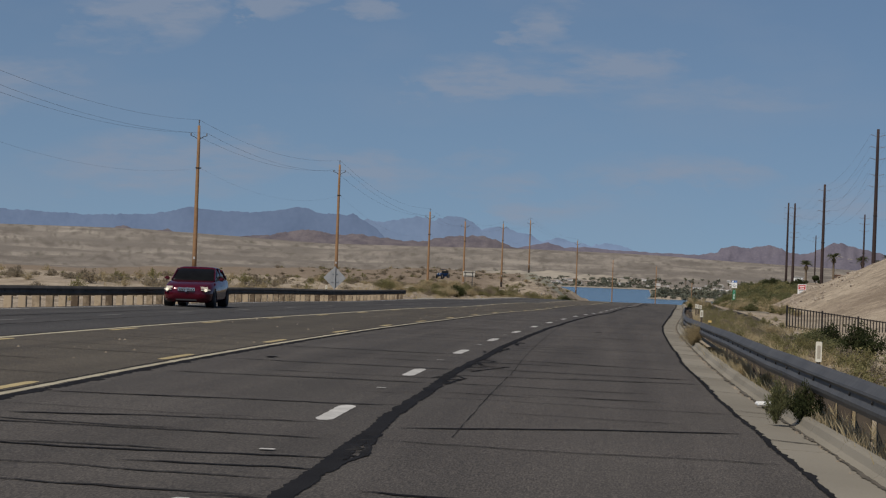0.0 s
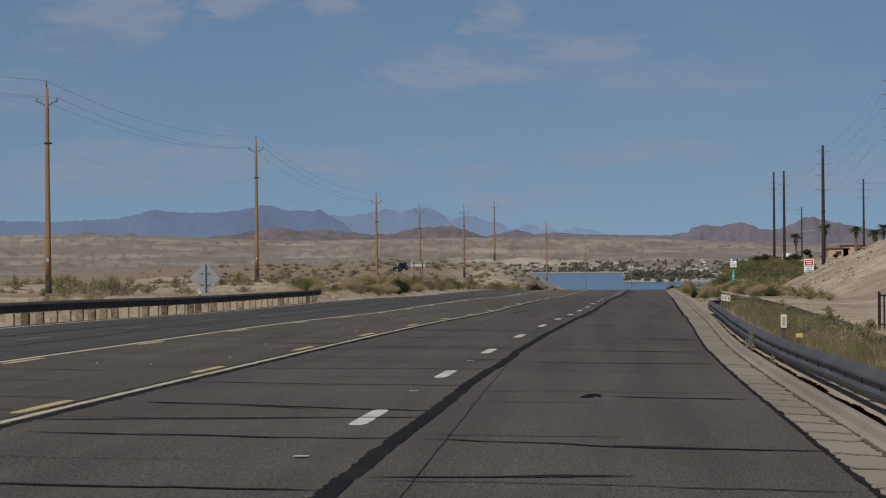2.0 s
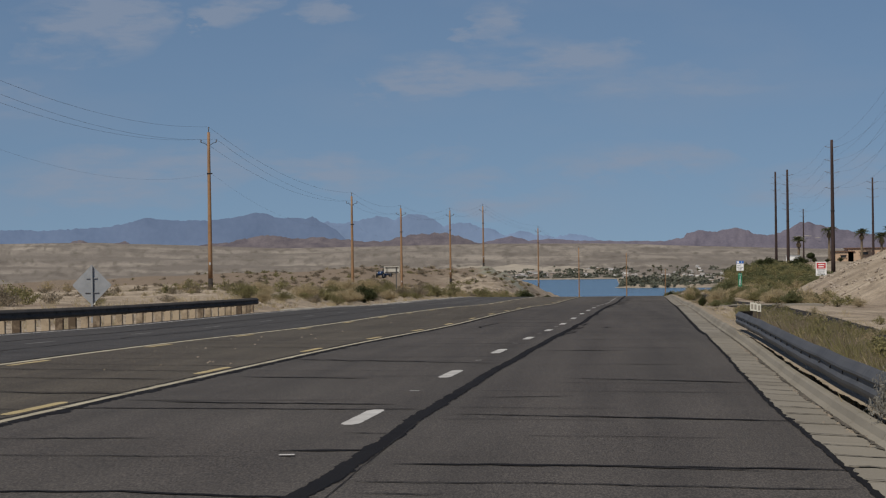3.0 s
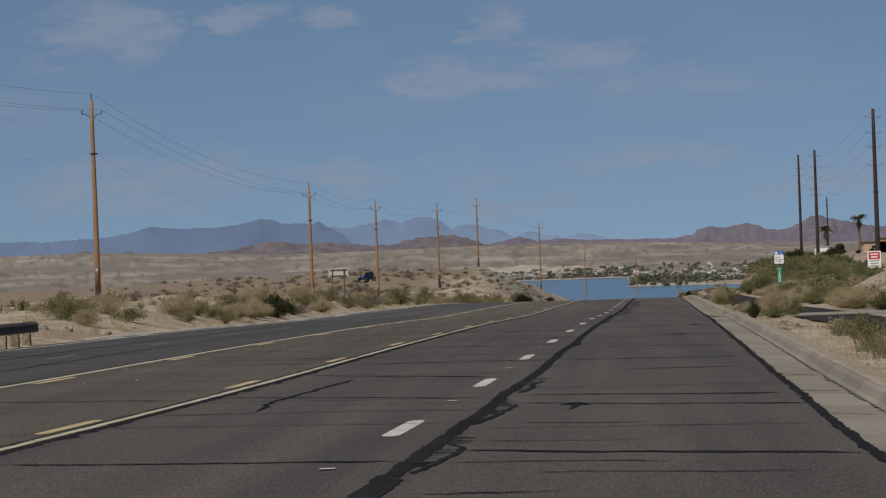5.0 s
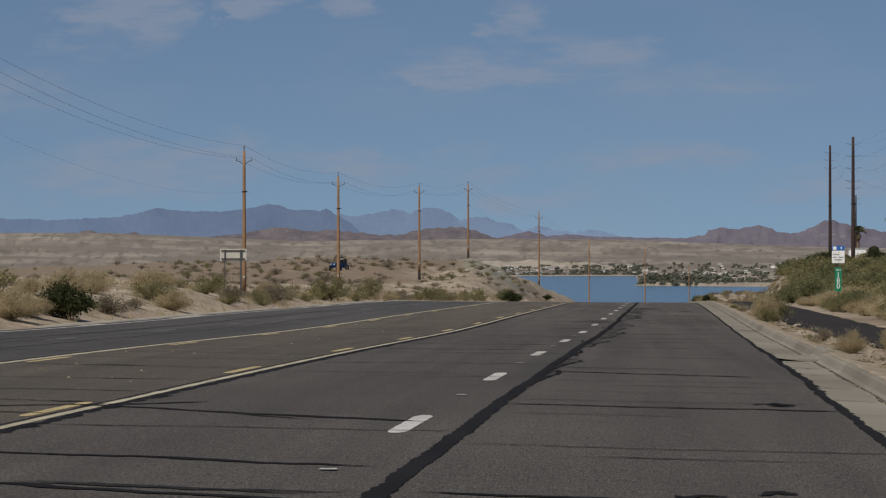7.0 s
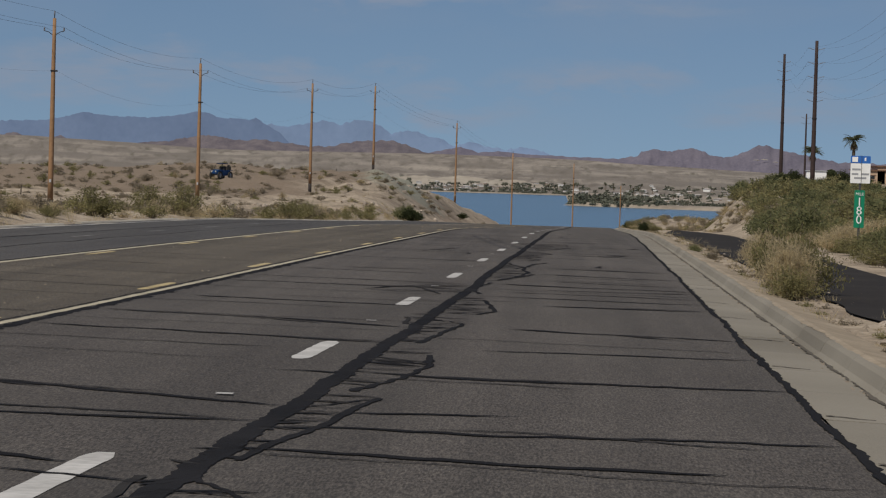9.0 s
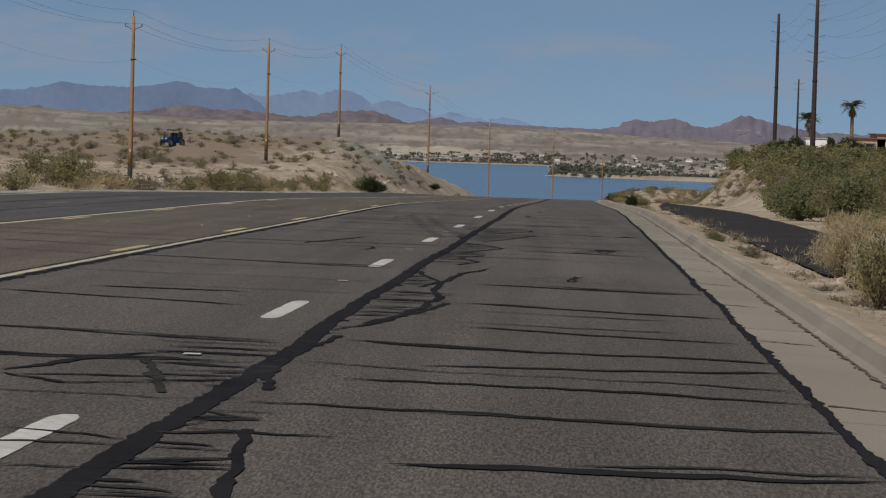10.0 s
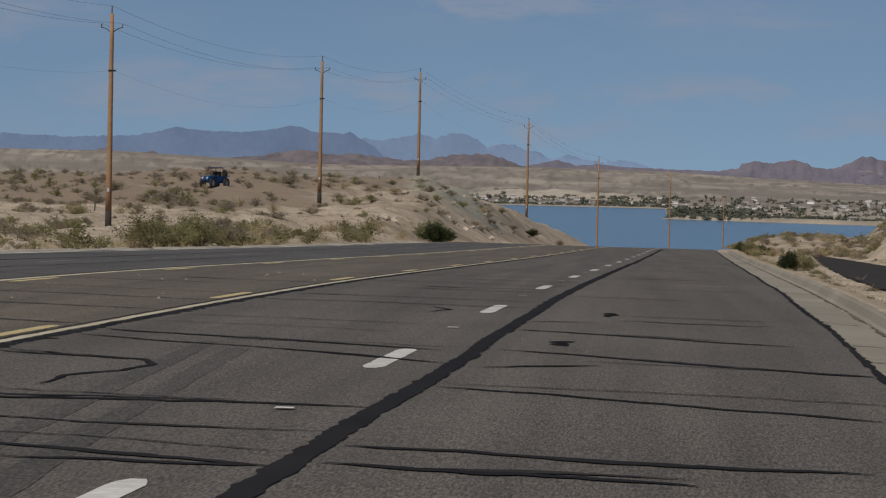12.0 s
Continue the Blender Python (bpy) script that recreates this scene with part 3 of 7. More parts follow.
highway = thing("road", (0, 0, 0), "worn grey asphalt highway with cracks and tar seams", "road")
highway["kind"] = "structure"
lane("lane", -3.72, 4.15, M_ASPHALT, "grey asphalt of two cracked lanes")
lane("turn_lane", -7.90, -3.72, M_ASPHALT_DUSTY, "dusty brown asphalt of the centre turn lane")
lane("far_lane", ROAD_LEFT, -7.90, M_ASPHALT_DARK, "dark grey asphalt of the opposite lanes")


def ragged(ys, amount, seed, size=0.6):
    return np.array([amount * (noise.noise((y / size, seed, 0)) + 0.6 * noise.noise((y / size * 3.1, seed, 5))) for y in ys])


def painted(name, y0, y1, a, b, material, parent, up=0.004, wobble=0.0, seed=0):
    k = max(2, int((y1 - y0) / (0.5 if wobble else 3.0)))
    ys = np.linspace(y0, y1, k + 1)
    v, f = strip(ys, a + ragged(ys, wobble, seed), b + ragged(ys, wobble, seed + 9), up)
    return sheet(name, v, f, material, parent)


def worn_dash(name, y0, y1, a, b, material, seed):
    """A dash of paint with rounded, crumbled ends."""
    ys = np.linspace(y0, y1, 22)
    mid, half = (a + b) / 2, (b - a) / 2
    worn = half * np.clip(0.45 + np.minimum(ys - y0, y1 - ys) / 0.35, 0, 1)
    v, f = strip(ys, mid - worn + ragged(ys, 0.012, seed, 0.25), mid + worn + ragged(ys, 0.012, seed + 9, 0.25), 0.004)
    return sheet(name, v, f, material, highway)


# lane line: dashes of 3 m every 12.19 m
for i in range(-5, 44):
    y0 = 26.0 + 12.192 * i
    worn_dash("lane_dash", y0, y0 + 3.05, -0.09, 0.09, M_WHITE_LINE, i)
    if i < 42:
        painted("raised_marker", y0 - 4.65, y0 - 4.53, -0.06, 0.06, M_WHITE_LINE, highway, up=0.014)
# the turn lane's two double lines, the outer one whole and the inner one broken
painted("edge_line", -50, 700, -3.665, -3.55, M_PALE_LINE, highway, wobble=0.032, seed=50)
painted("edge_line", -50, 700, -8.02, -7.86, M_PALE_LINE, highway, wobble=0.028, seed=51)
for i in range(-5, 50):
    y0 = 28.6 + 12.192 * i
    worn_dash("turn_dash", y0, y0 + 3.05, -3.96, -3.81, M_YELLOW_LINE, i + 100)
    worn_dash("turn_dash", y0 + 4, y0 + 7.05, -7.76, -7.61, M_YELLOW_LINE, i + 140)
for i in range(-5, 40):
    y0 = 24.0 + 12.192 * i
    painted("lane_dash", y0, y0 + 3.05, -11.12, -11.0, M_WORN_LINE, highway, wobble=0.006, seed=i + 200)
painted("edge_line", -50, 700, -14.45, -14.33, M_WHITE_LINE, highway, wobble=0.02, seed=52)


def ribbon(points, widths, up):
    """A ragged ribbon on the highway through points of (offset, y)."""
    v = []
    n = len(points)
    for i, (o, y) in enumerate(points):
        a, b = points[max(i - 1, 0)], points[min(i + 1, n - 1)]
        d = Vector((b[0] - a[0], b[1] - a[1])).normalized()
        w = widths[i] / 2
        for s in (-1, 1):
            v.append(on_road(o - s * d.y * w, y + s * d.x * w, up))
    return v, [(2 * i, 2 * i + 1, 2 * i + 3, 2 * i + 2) for i in range(n - 1)]


def seam(name, a, b, offset, width, swing, rag, seed, material, up=0.006, torn=0.0):
    """A poured tar seam; torn: how far its outer edge breaks away in teeth."""
    ys = np.linspace(a, b, int((b - a) / 0.07))
    mid = offset + np.array([swing * noise.noise((y / 9, seed, 1)) + 0.5 * swing * noise.noise((y / 2.6, seed, 2)) for y in ys])
    teeth = np.array([torn * (0.5 + noise.noise((y / 4.1, seed, 11))) * (1.6 * max(0.0, noise.noise((y / 0.9, seed, 4))) + 0.8 * noise.noise((y / 0.27, seed, 5))) for y in ys])
    v, f = strip(ys, mid - width / 2 + ragged(ys, rag, seed, 0.75) + ragged(ys, rag * 0.5, seed + 3, 0.17), mid + width / 2 + ragged(ys, rag, seed + 7, 0.75) + ragged(ys, rag * 0.5, seed + 5, 0.17) + teeth, up)
    return sheet(name, v, f, material, highway)


seam("tar_seam", -50, 480, 0.575, 0.165, 0.06, 0.036, 3, M_TAR)
seam("tar_seam", -50, 140, 4.155, 0.05, 0.04, 0.022, 5, M_TAR, 0.008, 0.05)
seam("tar_seam", 139.9, 228, 4.135, 0.10, 0.06, 0.034, 5, M_TAR, 0.008, 0.07)
seam("tar_seam", 227.9, 480, 4.135, 0.065, 0.06, 0.030, 5, M_TAR, 0.008, 0.07)
seam("tar_seam", -50, 480, -3.45, 0.15, 0.03, 0.060, 8, M_TAR, 0.003, 0.15)
seam("tar_seam", -50, 480, -3.73, 0.05, 0.02, 0.03, 28, M_TAR_FADED, 0.003)
seam("tar_seam", -50, 480, -8.09, 0.11, 0.03, 0.04, 9, M_TAR_FADED, 0.003)
seam("tar_seam", -50, 480, -12.1, 0.10, 0.10, 0.03, 10, M_TAR_FADED, 0.005)
seam("tar_seam", -50, 480, -10.1, 0.06, 0.25, 0.03, 12, M_TAR_FADED, 0.005)


# tar-filled cracks across the lanes: y, the offsets between which they run, and how far ahead the second end lies
CRACKS_FIRST = [(17.1, 0, 0.6, -0.1), (17.9, 1, 2.7, -0.3), (19.8, -0.9, 0.7, -0.2), (21.2, -2.2, 0.6, -0.3), (24, -2.8, 0.3, -0.7), (25.3, -2.9, -0, 0.4), (25.3, 0.8, 4, 1.5), (29.4, -1.6, 0.5, 0), 
                (32.5, -0.2, 0.4, -0.1), (33.2, 0.7, 2, -0.4), (36, 0.6, 3.3, -0.7), (36.4, -3.1, 0.4, -0.5), (39, 0.4, 4.2, 0.6), (42, 1.1, 4.1, -0.8), (42.6, -3.2, 0.6, -1.2), (45.8, 0.8, 2.2, -0.6), 
                (46.4, -5.4, -4, 0.1), (47.6, 0.9, 4.1, -2.3), (51.1, -3.6, 0.3, -1.1), (52.6, -6.8, -5, -0.3)]
CRACKS_SECOND = [(68, -1.7, 0.5, -0.7), (68.1, 0.7, 2.6, 0.1), (72.3, 0.7, 4.2, -1.5), (73.8, -3, 0.7, -1.3), (76.2, -1.7, 0.7, 0), (80, -2.9, 0.8, -2.8), (80.9, 2.4, 4.1, -1), (86.1, -2.7, 0.8, -1.8), 
                (90.7, 0.9, 1.5, -0.1), (91.7, -1.6, 0.7, -0.7), (93.5, 0.9, 4.2, -1), (95.4, -0.2, 0.7, -0.3), (97.4, -2.9, -1.5, -0.2), (97.7, 0.1, 0.7, -0.3), (101.2, 0.8, 4.2, -2), (103.3, -3.7, 0.5, -1.2), 
                (104.7, -2.8, 0.1, -1.5), (104.8, 0.9, 2, 0.3), (107.5, -5.3, -3.4, -0.6), (110.7, 1.7, 4.2, -2), (112.4, -3, -1, -1), (121.1, -2.2, 0.5, -2.6)]
CRACKS_THIRD = [(140.6, 0.9, 1.9, -0.2), (145.2, 0.8, 4.1, -1.6), (145.3, -3, 0.5, -1.2), (149.7, 1, 2.4, -0.5), (154.4, 0.7, 4.1, -2.2), (156.8, 0.7, 3.9, -1.6), (159.4, -3.7, 0.3, -3.1), (165.7, 1.7, 3.8, -0.5), 
                (167.6, -3.4, 0, -3.8), (168.4, 0.2, 1.2, -1), (171.2, 0.7, 4.1, -0.7), (172.7, -3.1, 0.7, -1.1), (177.9, -5, 0.5, -2.1), (179.4, 0.9, 3.9, -0.9), (182.3, 0.7, 3.1, -0.8), (184.3, -3.4, 0.5, -1.8), 
                (185.2, 0.2, 1.1, -0.4), (187.4, 0.6, 4.1, 0.7), (190.4, 0.8, 4.2, -1.8), (191.5, -3.3, 0.5, -2.1), (195.8, -6.3, 0.3, -3.3), (199.5, -7.2, -2.6, 2.9), (201.8, -4, 0.1, -3.3), (202.1, 0.5, 4.2, -1.2), 
                (212.5, 0.6, 3.6, -2)]
CRACKS_FOURTH = [(226.1, -1.5, 0.4, -0.6), (227.4, 1, 3.2, -1.2), (228.4, 0.1, 0.5, -0.2), (230.1, -2.2, -0.1, -0.2), (231.4, -1.6, 0.5, -0.7), (232.9, 1.4, 4, -0.9), (234, 1.2, 1.8, 0.1), (235.3, -3.2, -0, -2), 
                (235.3, -0.4, 0.5, -0.4), (236.8, 0.7, 3.3, -0.5), (237.8, -3.3, -0.1, -2), (238.2, 0.7, 4.1, 0.2), (239.4, -1.3, 0.5, -0.4), (239.5, 0.8, 2.1, 0.4), (242.6, -2, 0.5, -1.7), (242.7, -5.6, -3.4, -0.7), 
                (243.8, 0.7, 4.1, -0.6), (243.9, -0.1, 0.7, -0.3)]
CRACKS_FIFTH = [(247.8, 1.5, 4.1, -0.2), (250.3, -3.3, 0.6, -1.8), (250.8, -7.1, -4.2, -0.9), (252.2, 1.6, 4.2, -1.2), (254.1, -3.2, 0.5, -2.2), (258.3, 0.1, 0.6, -0.1), (258.9, 1.8, 4.1, -0.1), (258.9, -2.9, 0.2, -1.3), 
                (259.9, -0.2, 0.5, -0.4), (260.2, 0.7, 1.5, -0.2), (261.8, 0.8, 4.2, -0.7), (263.3, -0.9, 0.2, 0), (263.7, 1.2, 4.1, -0.8), (264.9, 1.6, 4.2, 0.6), (265.4, -1.4, 0.3, -0.3), (267.2, 0.9, 4.2, -0.8), 
                (268.4, -2, 0.5, -1.1), (269.5, 1.7, 4, -0.9), (273.3, -3.1, -0.4, -1.6), (273.5, 1.6, 4.1, -1.1), (274.7, -2.4, -0.7, -0.5), (278, 1.5, 4.1, -1), (283.8, -3.6, 0.3, -2)]
CRACKS_LAST = [(287.2, 0.6, 2.4, 0), (290.7, -2, 0.2, -0), (291, 1.7, 3.9, -1.2), (292.9, -2.6, 0.6, -0.6), (293.6, 1.4, 4, -0.7), (297.2, 1.4, 4.1, -0.5), (299.2, 1.4, 2.6, -0.5), (300.4, -1.5, 0.6, -1.1), 
                (301.7, -4.8, -3.4, 0.7), (302.6, -2.1, 0.5, -0.6), (302.9, 1.6, 3.4, -0.5), (308.5, -3, 0.6, -1.3), (310.5, -0.9, 0.5, -0.1), (310.6, 0.7, 2.6, -0.5), (311.6, 0.7, 3.5, -0.7), (312.6, -1.4, 0.5, -1.2), 
                (314.4, -1.9, 0.5, -0), (316.6, 0.7, 3.8, -2.1), (319, 0.8, 1.8, 0.9), (319.6, -3.3, -1.8, -0.8), (322, 0.8, 4.1, -2.6), (322.6, -3.3, 0.6, -2.9), (323.9, -3.3, 0.3, -2.3), (326.2, 0.7, 3.6, -1.9), 
                (328.5, 0.6, 1.5, 0.3)]


def make_cracks():
    """Tar-filled cracks across the lanes, a few metres apart, and the webs beside the seam."""
    rnd = random.Random(11)
    dark, thin = ([], []), ([], [])

    def put(vf, sheet_=dark):
        k = len(sheet_[0])
        sheet_[0].extend(vf[0])
        sheet_[1].extend([tuple(i + k for i in f) for f in vf[1]])

    def across(a, b, y, lean, width, seed, sheet_=dark):
        """A filling across a lane: long gentle swings with a small jitter, swelling here and there."""
        n = max(6, int(abs(b - a) / 0.08))
        pts, wide = [], []
        for i in range(n + 1):
            o = a + (b - a) * i / n
            pts.append((o, y + lean * i / n + 0.30 * noise.noise((o * 0.55, seed, 2)) + 0.10 * noise.noise((o * 2.3, seed, 3)) + 0.05 * noise.noise((o * 7, seed, 4))))
            swell = max(0.0, noise.noise((o * 0.9, seed, 6))) ** 2 * 2.6
            wide.append(width * min(1, 0.15 + i / 5, 0.15 + (n - i) / 5) * (0.62 + swell + 0.55 * abs(noise.noise((o * 5.5, seed, 8)))))
        put(ribbon(pts, wide, 0.007), sheet_)

    for y, a, b, lean in CRACKS_FIRST + CRACKS_SECOND + CRACKS_THIRD + CRACKS_FOURTH + CRACKS_FIFTH + CRACKS_LAST:
        w = rnd.uniform(0.10, 0.18) if b - a > 1.3 else rnd.uniform(0.08, 0.14)
        if b > 0.1 and -2.9 < a < -1.2:  # these reach on to the lane's far edge
            lean, a = lean * (b + 3.4) / (b - a), -3.4
        across(a, b, y, lean, w, y * 3.1 + a)
        if b - a > 1.5 and rnd.random() < 0.45:  # a thin twin that splits off
            c = a + (b - a) * rnd.uniform(0.1, 0.5)
            across(c, min(b, c + rnd.uniform(0.8, 2.2)), y + lean * (c - a) / (b - a) + rnd.uniform(-0.1, 0.35), lean * 0.5, 0.10, y * 1.7, thin)
    # fainter hairlines between them, and those of the stretches in between
    y = 14.0
    while y < 440:
        y += rnd.uniform(1.4, 3.6)
        a, b = rnd.choice(((-3.4, -0.4), (0.7, 4.1), (0.7, 2.6), (-3.4, 0.5), (-2.0, 0.5), (1.6, 3.6)))
        busy = any(lo < y < hi for lo, hi in ((16, 53), (66, 122), (138, 213), (224, 329)))
        if busy:
            across(a, b, y, -0.28 * (b - a), rnd.uniform(0.035, 0.08), y * 7.7, thin)
        else:
            across(a, b, y, -0.28 * (b - a), rnd.uniform(0.07, 0.15), y * 7.7)
    # the turn lane and the opposite lanes
    y = -10.0
    while y < 420:
        y += rnd.uniform(2.2, 5.5)
        a, b = rnd.choice(((-7.8, -3.8), (-7.8, -3.8), (-6.4, -3.8), (-7.8, -5.2)))
        across(a, b, y, -0.3 * (b - a) + rnd.uniform(-0.3, 0.3), rnd.uniform(0.05, 0.12), y * 1.3, rnd.choice((dark, thin)))
        if rnd.random() < 0.4:
            across(-14.2, -8.3, y + 1.1, rnd.uniform(-1.5, 0.2), rnd.uniform(0.05, 0.12), y * 2.3, thin)
    # single crooked fillings: a long one in the left lane, hooks in both
    for pts, w in ((((-2.2, 154.4), (-2.4, 157), (-2.38, 159.1), (-2.3, 162), (-2.25, 164.8)), 0.12), (((1.5, 152.4), (1.58, 153.4), (1.52, 154.3)), 0.13), (((1.5, 282.6), (1.23, 280.8), (1.1, 278), (1.12, 275.9), (1.27, 274.4), (1.22, 273.4), (1.2, 272.4), (1.1, 271.0), (0.95, 269.6), (0.66, 268.4)), 0.12),
                   (((-3.3, 319.8), (-1.9, 318.9), (-1.66, 318.2), (-1.75, 317.4), (-2.0, 316.6), (-1.96, 315.4)), 0.10), (((-1.9, 291.5), (-1.6, 293.4), (-1.15, 296.6)), 0.13),
                   (((-0.95, 263.4), (-0.5, 265.0), (-0.1, 265.6)), 0.16), (((-0.9, 263.2), (-0.45, 262.7), (0.3, 263.0)), 0.10), (((-0.85, 332.5), (-0.5, 331.6), (-0.75, 330.5)), 0.10), (((-0.7, 290.6), (-0.55, 289.6), (-0.75, 288.8)), 0.12)):
        dense = []
        for (a, y0), (b, y1) in zip(pts, pts[1:]):
            k = max(3, int(abs(y1 - y0) / 0.2 + abs(b - a) / 0.1))
            dense += [(a + (b - a) * i / k + 0.05 * noise.noise((y0 + i * 0.3, a, 4)), y0 + (y1 - y0) * i / k + 0.12 * noise.noise((i * 0.3, y0, 5))) for i in range(k)]
        put(ribbon(dense, [w * (0.5 + 0.9 * abs(noise.noise((i * 0.4, w, 9)))) * min(1, 0.2 + i / 9, 0.2 + (len(dense) - i) / 9) for i in range(len(dense))], 0.0075))
    # blots, where much tar was poured: several short strokes on top of one another
    for o, y, size in ((3.2, 292.6, 0.30), (2.85, 189.8, 0.26), (3.5, 202.2, 0.22), (2.2, 81, 0.12), (1.55, 153.6, 0.14), (1.3, 323.5, 0.09), (1.55, 331.5, 0.08), (3.6, 302.6, 0.26), (-2.6, 44.2, 0.1)):
        for q in range(7):
            t = rnd.uniform(0, 900)
            c = (o + rnd.gauss(0, size * 0.35), y + rnd.gauss(0, 0.22))
            m, span = 9, size * rnd.uniform(0.5, 1.5)
            put(ribbon([(c[0] + (i / m - 0.5) * span, c[1] + 0.3 * noise.noise((i * 0.3, t, 2))) for i in range(m + 1)],
                       [0.15 * min(1, 0.2 + i / 3, 0.2 + (m - i) / 3) * (0.5 + abs(noise.noise((i * 0.5, t, 3)))) for i in range(m + 1)], 0.0072))

    def web(y0, y1, reach, side=1):
        """An angular filling that wanders along the lane, tied to the seam by a comb of thin ones."""
        t = rnd.uniform(0, 900)
        corners, y, o = [], y0 - 0.4, reach * rnd.uniform(0.2, 0.5)
        while y < y1 + 0.4:
            corners.append((o, y))
            y += rnd.uniform(1.0, 2.2)
            o = min(reach * 1.1, max(0.1, o + rnd.choice((-1, 1, 1)) * rnd.uniform(0.10, 0.45) * reach))
        if len(corners) < 2:
            return
        path = []
        for (a, p), (b, q) in zip(corners, corners[1:]):
            k = max(4, int(abs(b - a) / 0.05 + (q - p) / 0.12))
            path += [(0.58 + side * (a + (b - a) * i / k + 0.035 * noise.noise((p + i * 0.3, t, 1))), p + (q - p) * i / k + 0.10 * noise.noise((i * 0.4, t + p, 3))) for i in range(k)]
        n = len(path)
        put(ribbon(path, [0.05 + 0.05 * max(0, noise.noise((i * 0.11, t, 6))) + 0.05 * abs(noise.noise((i * 0.31, t, 7))) for i in range(n)], 0.0068), thin if side < 0 else dark)
        y = y0 - 0.3
        while y < y1 + 0.3:  # the comb
            y += rnd.uniform(0.15, 0.42) * (0.75 if reach > 0.85 else 1)
            near = min(path, key=lambda p: abs(p[1] - y))[0]
            end = 0.58 + (near - 0.58) * rnd.choice((1, 1, 1, 1, 1.25, 0.7, 0.4))
            across(0.58, end, y + rnd.gauss(0.1, 0.2), rnd.gauss(-0.05, 0.22), rnd.choice((0.06, 0.09, 0.13, 0.18)), y * 5.3, rnd.choice((dark, dark, thin)))
        if side > 0 and rnd.random() < 0.6:  # a second, slanting strand from the seam to the web's outer corner
            far = max(path, key=lambda p: p[0])
            slope = rnd.choice((-1.2, 1.1))
            put(ribbon([(0.6 + (far[0] - 0.6) * i / 12, far[1] + (1 - i / 12) * slope + 0.16 * noise.noise((i * 0.5, t, 9))) for i in range(13)], [0.035 + 0.025 * noise.noise((i * 0.4, t, 2)) for i in range(13)], 0.0066))

    for y0, y1, reach in ((20.5, 24, 0.3), (36.0, 38.4, 0.22), (41.2, 44.2, 0.7), (44.4, 47.5, 0.55), (52.8, 56.5, 0.5), (59.2, 61.6, 0.5), (139, 142, 0.25), (143, 147, 0.30), (150, 155, 0.26), (158, 162, 0.28), (181, 184, 0.26), (209, 213, 0.28), (214, 219, 0.36), (221, 226, 0.40), (228, 234, 0.42), (236.5, 241, 0.48),
                          (242, 247, 0.55), (249, 254, 0.6), (256, 261, 1.1), (263, 268, 0.75), (270, 275, 0.8), (277, 282, 0.8), (284, 289, 0.9), (289, 295, 1.1), (296, 301, 1.15), (302, 306, 1.0)):
        web(y0, y1, reach)
    # a tangle of short crossing strands out in the lane
    for o, y, wide, deep in ((2.75, 280.2, 0.75, 1.6), (3.0, 291.8, 0.5, 1.2)):
        for q in range(14):
            a, b = sorted((rnd.uniform(-wide, wide), rnd.uniform(-wide, wide)))
            across(o + a, o + max(b, a + 0.2), y + rnd.gauss(0, deep * 0.5), rnd.gauss(-0.1, 0.3), rnd.choice((0.05, 0.08, 0.12)), 40 + q * 3.7 + y, rnd.choice((dark, dark, thin)))
        for q in range(2):
            a, lean = rnd.uniform(-0.3, 0.3) * wide, rnd.uniform(-0.2, 0.2)
            put(ribbon([(o + a + lean * i / 14 + 0.05 * noise.noise((i * 0.6, q, y)), y + (i / 14 - 0.5) * deep) for i in range(15)], [0.025 + 0.05 * abs(noise.noise((i * 0.5, q, y))) for i in range(15)], 0.0069))
    for y0, y1, reach in ((38.0, 40.0, 0.5), (52, 53.5, 0.5), (233, 236, 0.25), (253, 255, 0.4), (262.6, 266, 0.8), (298, 300, 0.35), (305, 307, 0.5)):
        web(y0, y1, reach, -1)
    tagged(sheet("crack_fillings", *dark, M_TAR, highway, "black tar fillings of the cracks"), kind="stuff")
    tagged(sheet("crack_fillings", *thin, M_TAR_FADED, highway, "thin greyish fillings of the finer cracks"), kind="stuff")


make_cracks()


def hairline():
    """A thin crack that runs along the lane and nears the seam."""
    ys = np.linspace(24, 100, 300)
    mid = np.interp(ys, [24, 41, 75, 100], [1.32, 1.38, 0.98, 0.62]) + ragged(ys, 0.012, 91, 1.4)
    half = np.clip(0.004 + ragged(ys, 0.005, 92, 1.0), 0.001, 0.009)
    v, f = strip(ys, mid - half, mid + half, 0.0062)
    sheet("tar_seam", v, f, M_TAR_FADED, highway, "thin lengthwise crack")


hairline()


def skid(a, y0, b, y1, wide, seed):
    """A faint dark tyre mark, broken up along its length."""
    ys = np.linspace(y0, y1, 90)
    mid = a + (b - a) * (ys - y0) / (y1 - y0) - 0.1 * np.sin((ys - y0) / (y1 - y0) * 3.1)
    half = wide * np.clip(0.85 + ragged(ys, 0.25, seed, 2.5), 0.5, 1.1)
    v, f = strip(ys, mid - half, mid + half, 0.0025)
    sheet("tyre_mark", v, f, M_SKID, highway, "faint dark tyre mark")


for k, (a, b) in enumerate(((0.1, -1.9), (0.48, -1.45))):
    skid(a, 297.5 + k, b, 322 - k, 0.12, 70 + k)


def scuff(a, b, y, lean, width, seed):
    """A pale scrape across part of a lane."""
    pts = [(a + (b - a) * i / 14, y + lean * i / 14 + 0.14 * noise.noise((i * 0.4, seed, 1))) for i in range(15)]
    v, f = ribbon(pts, [width * min(1, i / 3, (14 - i) / 3) * (0.3 + abs(noise.noise((i * 0.6, seed, 2)))) for i in range(15)], 0.005)
    sheet("scrape", v, f, M_WORN_LINE, highway, "pale scrape in the asphalt")


